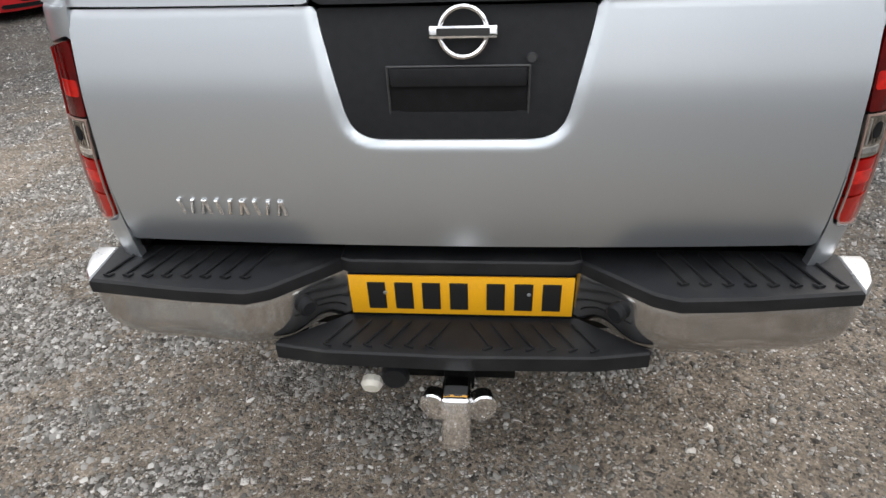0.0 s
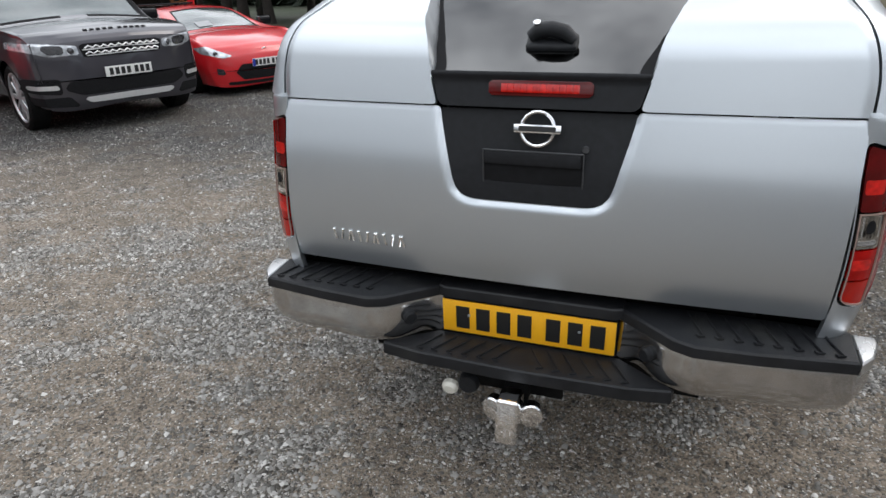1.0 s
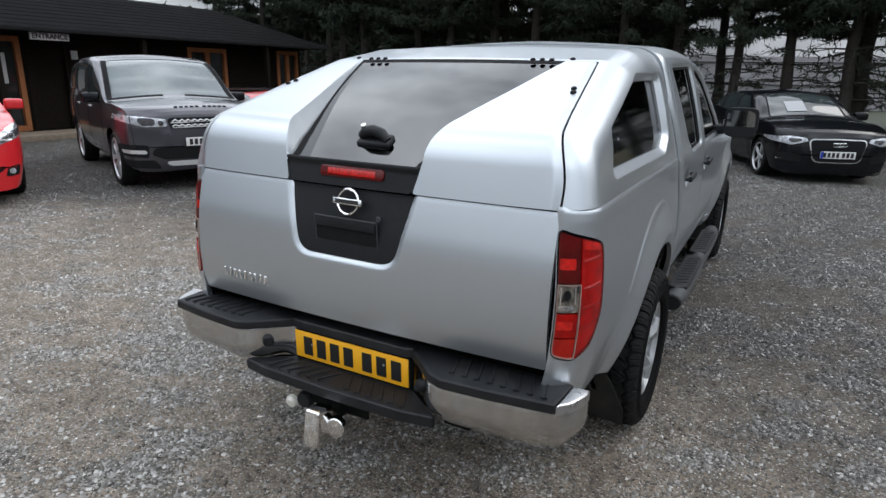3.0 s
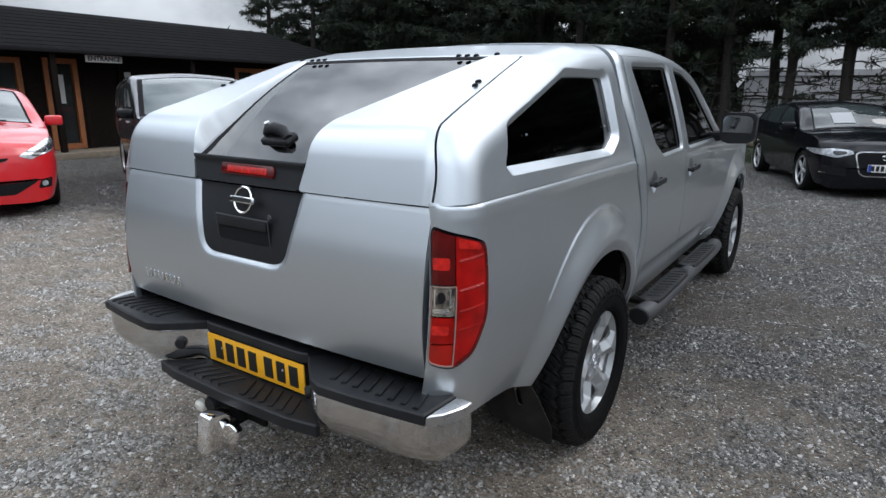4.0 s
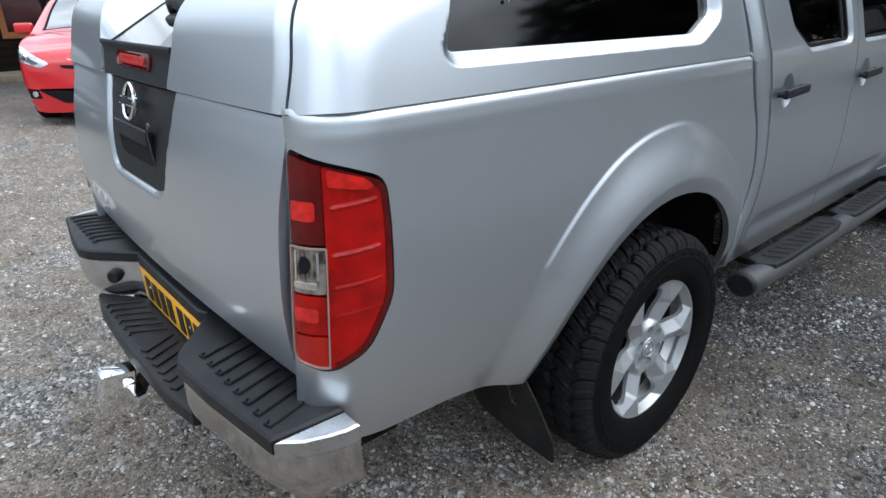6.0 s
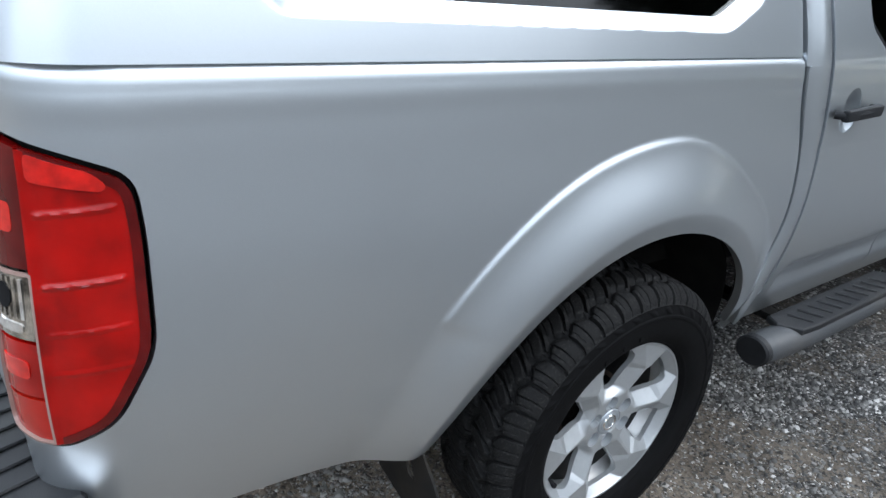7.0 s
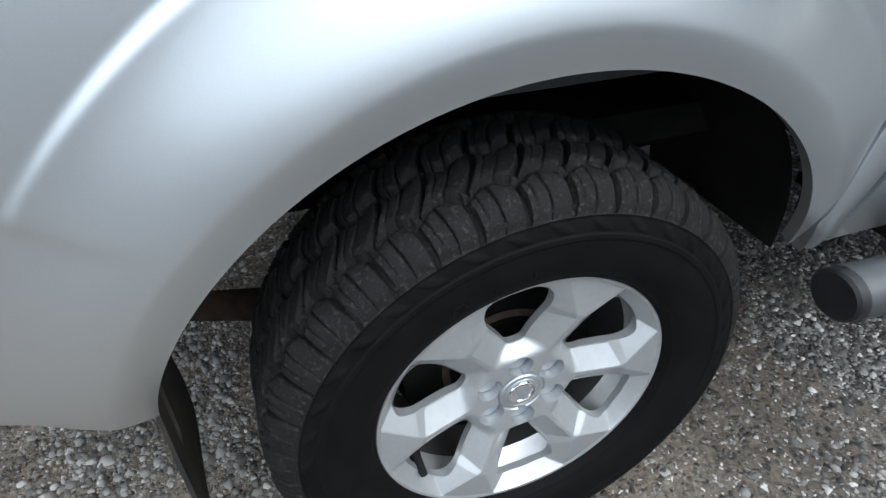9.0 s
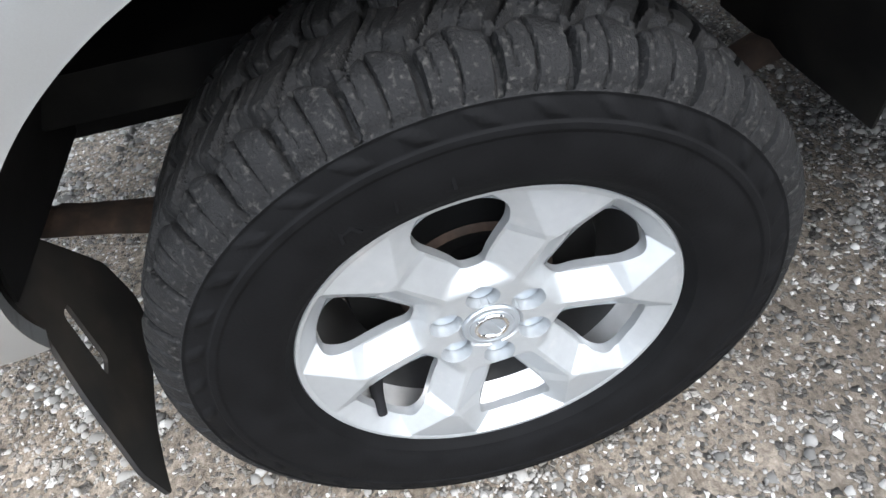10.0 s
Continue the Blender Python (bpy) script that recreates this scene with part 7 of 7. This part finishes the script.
part("door_notice", b(-13.955, 5.70, 1.2, -13.95, 5.95, 1.85), sign_white, house)
part("door_notice", b(-13.955, 7.42, 1.75, -13.94, 7.58, 1.95), sign_white, house)

# ---- verge, trees and what lies behind ----
turf = material("rough_grass", (0.024, 0.034, 0.014), 0.9, vary=0.5, grain=8, bump=0.8, bump_scale=60, dirt_or_tone=(0.035, 0.027, 0.019), tone_scale=0.8)
bark = material("dark_pine_bark", (0.030, 0.024, 0.020), 0.9, vary=0.4, grain=12, bump=0.6, bump_scale=30)
needles = material("dark_pine_needles", (0.011, 0.020, 0.010), 0.8, vary=0.5, grain=2.5, dirt_or_tone=(0.028, 0.032, 0.014), tone_scale=1.1)
pale = material("pale_sheet_cladding", (0.36, 0.35, 0.36), 0.7, vary=0.15, grain=0.8, dirt_or_tone=(0.27, 0.26, 0.265), tone_scale=0.35)
verge = skin(lambda u, v: np.stack([u, v + 0.4 * np.sin(u * 0.7) + 0.25 * np.sin(u * 1.9), 0.05 * step(14.3, 17, v) + 0.02 * np.sin(u * 2.3) * step(14.8, 17, v) + 0.004], -1), np.linspace(-40, 34, 120), np.linspace(14.4, 60, 40))
structure("grass_verge", verge, turf, "rough grass verge under the trees", category="grass")

rng = np.random.default_rng(4)


def tufts(n):
    vs, fs = [], []
    for _ in range(n):
        x, y = rng.uniform(-6, 8), 14.5 + abs(rng.normal(0, 1.6))
        y += 0.4 * math.sin(x * 0.7) + 0.25 * math.sin(x * 1.9)
        a, h = rng.uniform(0, 6.28), rng.uniform(0.04, 0.12)
        k = len(vs)
        vs += [(x - 0.012 * math.cos(a), y - 0.012 * math.sin(a), 0.0), (x + 0.012 * math.cos(a), y + 0.012 * math.sin(a), 0.0), (x + rng.normal(0, 0.04), y + rng.normal(0, 0.04), h + 0.03)]
        fs.append([k, k + 1, k + 2])
    return np.array(vs), fs


structure("grass_blades", tufts(9000), turf, "short uneven grass", kind="stuff", category="grass", smooth=0)


def conifer(seed, height, low):
    """Trunk and crown of one pine: limbs in whorls, bare low down, hung with bunches of needles."""
    r = np.random.default_rng(seed)
    lean = r.normal(0, 0.02, 2)
    zs = np.linspace(0, height, 9)
    bend = [r.normal(0, 0.03, 2) for _ in zs]
    at = lambda z: np.array([lean[0] * z + np.interp(z, zs, [q[0] for q in bend]), lean[1] * z + np.interp(z, zs, [q[1] for q in bend]), z])
    wood = [tube([at(z) for z in zs], [0.17 * (1 - z / height) ** 0.8 + 0.02 + (0.05 if z == 0 else 0) for z in zs], 8)]
    tips, faces = [], []
    z = 1.1
    while z < height - 0.3:
        full = z > low
        reach = (0.55 + 2.1 * (1 - z / height) ** 0.7) * r.uniform(0.75, 1.15) * (1.0 if full else 0.62)
        for _ in range(r.integers(3, 6)):
            a = r.uniform(0, 2 * math.pi)
            p0 = at(z)
            d = np.array([math.cos(a), math.sin(a), 0.0])
            sag = r.uniform(-0.05, 0.20) if full else r.uniform(0.1, 0.4)
            pts = [p0 + d * reach * t + np.array([0, 0, reach * (0.14 * t - sag * t * t)]) + r.normal(0, 0.03, 3) * t for t in (0, 0.35, 0.7, 1.0)]
            wood.append(tube(pts, [0.028, 0.02, 0.013, 0.005], 4, False))
            n = int((54 if full else 5) * reach)
            for _ in range(n):
                t = r.uniform(0.25 if full else 0.5, 1.0)
                q = np.array([np.interp(t, (0, 0.35, 0.7, 1.0), [p[i] for p in pts]) for i in range(3)]) + r.normal(0, 0.10, 3) * (1, 1, 0.6)
                for _ in range(3):
                    g = r.normal(0, 1, 3)
                    g[2] -= 0.4
                    g /= np.linalg.norm(g)
                    h = np.cross(g, r.normal(0, 1, 3))
                    h /= np.linalg.norm(h) + 1e-6
                    k = len(tips)
                    L, W = r.uniform(0.12, 0.30), r.uniform(0.012, 0.030)
                    tips.extend([q - h * W, q + h * W, q + g * L])
                    faces.append([k, k + 1, k + 2])
        z += r.uniform(0.22, 0.42) if full else r.uniform(0.35, 0.6)
    return joined(*wood), (np.array(tips), faces)


kinds = [conifer(11, 9.5, 2.9), conifer(23, 11.0, 3.2), conifer(37, 10.2, 2.6), conifer(51, 8.8, 3.3), conifer(64, 10.6, 2.8)]
first = []
for wood, leaf in kinds:
    t = thing("pine_tree", "tall dark pine with bare lower branches at the yard's edge", "tree", "row of pines")
    part("trunk", wood, bark, t, smooth=60)
    part("crown", leaf, needles, t, smooth=0)
    first.append(t)
spots = [(-0.35, 20.0), (1.1, 20.1), (2.65, 19.9), (3.05, 20.6), (4.05, 19.8), (5.25, 20.3), (-2.2, 20.6), (-3.9, 20.2), (-5.6, 20.9), (-7.2, 20.4), (-9.0, 20.8), (-10.6, 20.3), (-12.3, 20.7), (-14.5, 20.1), (-15.7, 20.2), (-16.7, 20.5), (-18.5, 21), (-20.5, 20.5), (-23, 20), (6.7, 20.0), (8.2, 20.7), (9.9, 20.1), (11.4, 20.4)]
spots += [(x + 0.4 * math.sin(3.1 * x), 23.0 + 0.9 * math.sin(1.7 * x)) for x in np.arange(-22, 16, 1.9)]
spots += [(x + 0.3 * math.sin(5 * x), 18.6 + 0.4 * x / 3 + 0.5 * math.sin(2.3 * x)) for x in np.arange(7.2, 17, 1.35)]
for i, (x, y) in enumerate(spots):
    m = pose(x, y, 0, 0, 0, (i * 137) % 360) @ Matrix.Scale(0.88 + 0.24 * ((i * 7919) % 100) / 100, 4)
    t = first[i % 5]
    if i < 5:
        t.matrix_basis = m
    else:
        c = copy_thing(t, Matrix())
        c.matrix_basis = m

structure("backdrop_shed", box(-4.6, 40.0, 0.0, 60, 46.0, 2.9), pale, "long pale building seen between the trunks", category="building")
for i in range(2):
    structure("backdrop_rail", box(-4.6, 39.9, 1.3 + i * 1.25, 60, 39.97, 1.34 + i * 1.25), underbody, "thin dark rail before the pale building", category="rail")


def far_woods():
    vs, fs = [], []
    r = np.random.default_rng(9)
    for _ in range(14000):
        a = r.uniform(0, 2 * math.pi)
        d = r.uniform(62, 80)
        h = 3.4 + 1.6 * math.sin(3 * a) + 0.8 * math.sin(17 * a)
        p = np.array([d * math.cos(a), d * math.sin(a), r.uniform(0, max(1.0, h))])
        k = len(vs)
        for _ in range(3):
            vs.append(p + r.normal(0, 0.8, 3))
        fs.append([k, k + 1, k + 2])
    return np.array(vs), fs


def far_hedge():
    """Dense undergrowth and young firs behind the row of pines."""
    r = np.random.default_rng(19)
    n = 26000
    p = np.stack([r.uniform(-62, -5.4, n), r.uniform(36, 44, n), np.zeros(n)], -1)
    p[:, 2] = r.random(n) ** 0.8 * (5.2 + 1.2 * np.sin(p[:, 0] * 0.9) + 0.8 * np.sin(p[:, 0] * 2.7))
    tri = p[:, None, :] + r.normal(0, 0.42, (n, 3, 3)) * (1, 1, 0.8)
    tri[..., 2] = np.abs(tri[..., 2])
    return tri.reshape(-1, 3), np.arange(3 * n).reshape(-1, 3)


structure("far_hedge", far_hedge(), needles, "dense dark undergrowth behind the pines", kind="stuff", category="trees", smooth=0)
structure("far_woods", far_woods(), needles, "dark line of distant trees", kind="stuff", category="trees", smooth=0)

# fallen logs and stones on the verge
for x, y, z, L, rot in ((-1.3, 18.3, 0.17, 2.2, 8), (-2.4, 17.2, 0.13, 1.3, -14)):
    log = tube([(-L / 2, 0, 0), (-L / 6, 0.03, 0.01), (L / 4, -0.02, 0), (L / 2, 0.03, -0.01)], [0.13, 0.14, 0.12, 0.10], 12)
    lg = tagged(new("log", put_mesh("log", log, deck_wood)), "pale fallen log lying on the grass", "log")
    lg.matrix_basis = pose(x, y, z, 0, 0, rot)


# ---- loose stones on the yard ----
def stones(n, seed, x0, x1, y0, y1, smallest, largest, clump, rounded=False):
    """Chippings half sunk in the dust, lying in drifts; rounded ones carry a second ring below their crown."""
    r = np.random.default_rng(seed)
    x, y = r.uniform(x0, x1, 3 * n), r.uniform(y0, y1, 3 * n)
    wave = sum(np.sin(x * f * math.cos(a) + y * f * math.sin(a) + 9 * a) for f, a in DRIFTS)
    for middle, reach, bare in BARE_SPOTS:
        wave = wave - bare * (1 - step(*reach, np.hypot(x - middle[0], y - middle[1])))
    ok = np.flatnonzero(r.random(3 * n) < 1 / (1 + np.exp(-clump * (wave - 0.9))))[:n]
    x, y, n = x[ok], y[ok], len(ok)
    s = smallest * (largest / smallest) ** (r.random(n) ** 2.4)
    k = 6 if rounded else 5
    a = r.uniform(0, 6.28, (n, 1)) + np.arange(k) * (2 * math.pi / k) + r.uniform(-0.4, 0.4, (n, k))
    rad = r.uniform(0.7 if rounded else 0.6, 1.1, (n, k)) * s[:, None]
    flat = r.uniform(0.55, 1.0, (n, 1))
    tall = r.uniform(0.4, 0.85, n) * s
    ring = np.stack([rad * np.cos(a), rad * np.sin(a) * flat, -0.12 * s[:, None] + 0 * rad], -1)
    top = np.stack([r.uniform(-0.3, 0.3, n) * s, r.uniform(-0.3, 0.3, n) * s, tall], -1)[:, None]
    turn = r.uniform(0, 6.28, (n, 1))
    if rounded:
        mid = np.stack([0.80 * rad * np.cos(a), 0.80 * rad * np.sin(a) * flat, tall[:, None] * r.uniform(0.55, 0.85, (n, k))], -1)
        v = np.concatenate([ring, mid, top], 1)
        tri = np.array([t for i in range(k) for t in ((i, (i + 1) % k, k + (i + 1) % k), (i, k + (i + 1) % k, k + i), (k + i, k + (i + 1) % k, 2 * k))])
    else:
        v = np.concatenate([ring, top], 1)
        tri = np.array([(i, (i + 1) % k, k) for i in range(k)])
    v = np.stack([v[..., 0] * np.cos(turn) - v[..., 1] * np.sin(turn) + x[:, None], v[..., 0] * np.sin(turn) + v[..., 1] * np.cos(turn) + y[:, None], v[..., 2]], -1)
    return v.reshape(-1, 3), (tri[None] + v.shape[1] * np.arange(n)[:, None, None]).reshape(-1, 3)


def stone_material():
    m = bpy.data.materials.new("loose_stone")
    m.use_nodes = True
    n, k = m.node_tree.nodes, m.node_tree.links
    bs = n["Principled BSDF"]
    bs.inputs["Roughness"].default_value = 0.85
    g, worn = worn_zone(n, k)
    tones = []
    for stops in (((0.0, (0.012, 0.012, 0.013)), (0.5, (0.066, 0.065, 0.063)), (0.88, (0.165, 0.161, 0.155)), (1.0, (0.47, 0.46, 0.445))), ((0.0, (0.085, 0.080, 0.072)), (0.5, (0.225, 0.215, 0.198)), (0.88, (0.35, 0.338, 0.316)), (1.0, (0.55, 0.535, 0.505)))):
        r = n.new("ShaderNodeValToRGB")
        for e, (p, c) in zip([r.color_ramp.elements[0], r.color_ramp.elements.new(0.5), r.color_ramp.elements.new(0.88), r.color_ramp.elements[-1]], stops):
            e.position, e.color = p, (*c, 1)
        k.new(g.outputs["Random Per Island"], r.inputs["Fac"])
        tones.append(r.outputs["Color"])
    x = n.new("ShaderNodeMix")
    x.data_type = "RGBA"
    k.new(worn, x.inputs[0])
    k.new(tones[0], x.inputs[6])
    k.new(tones[1], x.inputs[7])
    k.new(x.outputs[2], bs.inputs["Base Color"])
    return m


stone_mat = stone_material()
for label, row in (("fine loose gravel beside the wheel", (54000, 1, -0.1, 2.5, -0.2, 2.9, 0.0030, 0.013, 0.8, True)), ("loose grey gravel chippings", (130000, 2, -3.6, 3.4, -2.4, 4.8, 0.0040, 0.019, 1.1)), ("loose grey gravel chippings", (150000, 3, -8.5, 7, -1.5, 12, 0.006, 0.024, 0.9))):
    structure("gravel", stones(*row), stone_mat, label, kind="stuff", category="gravel", smooth=175)
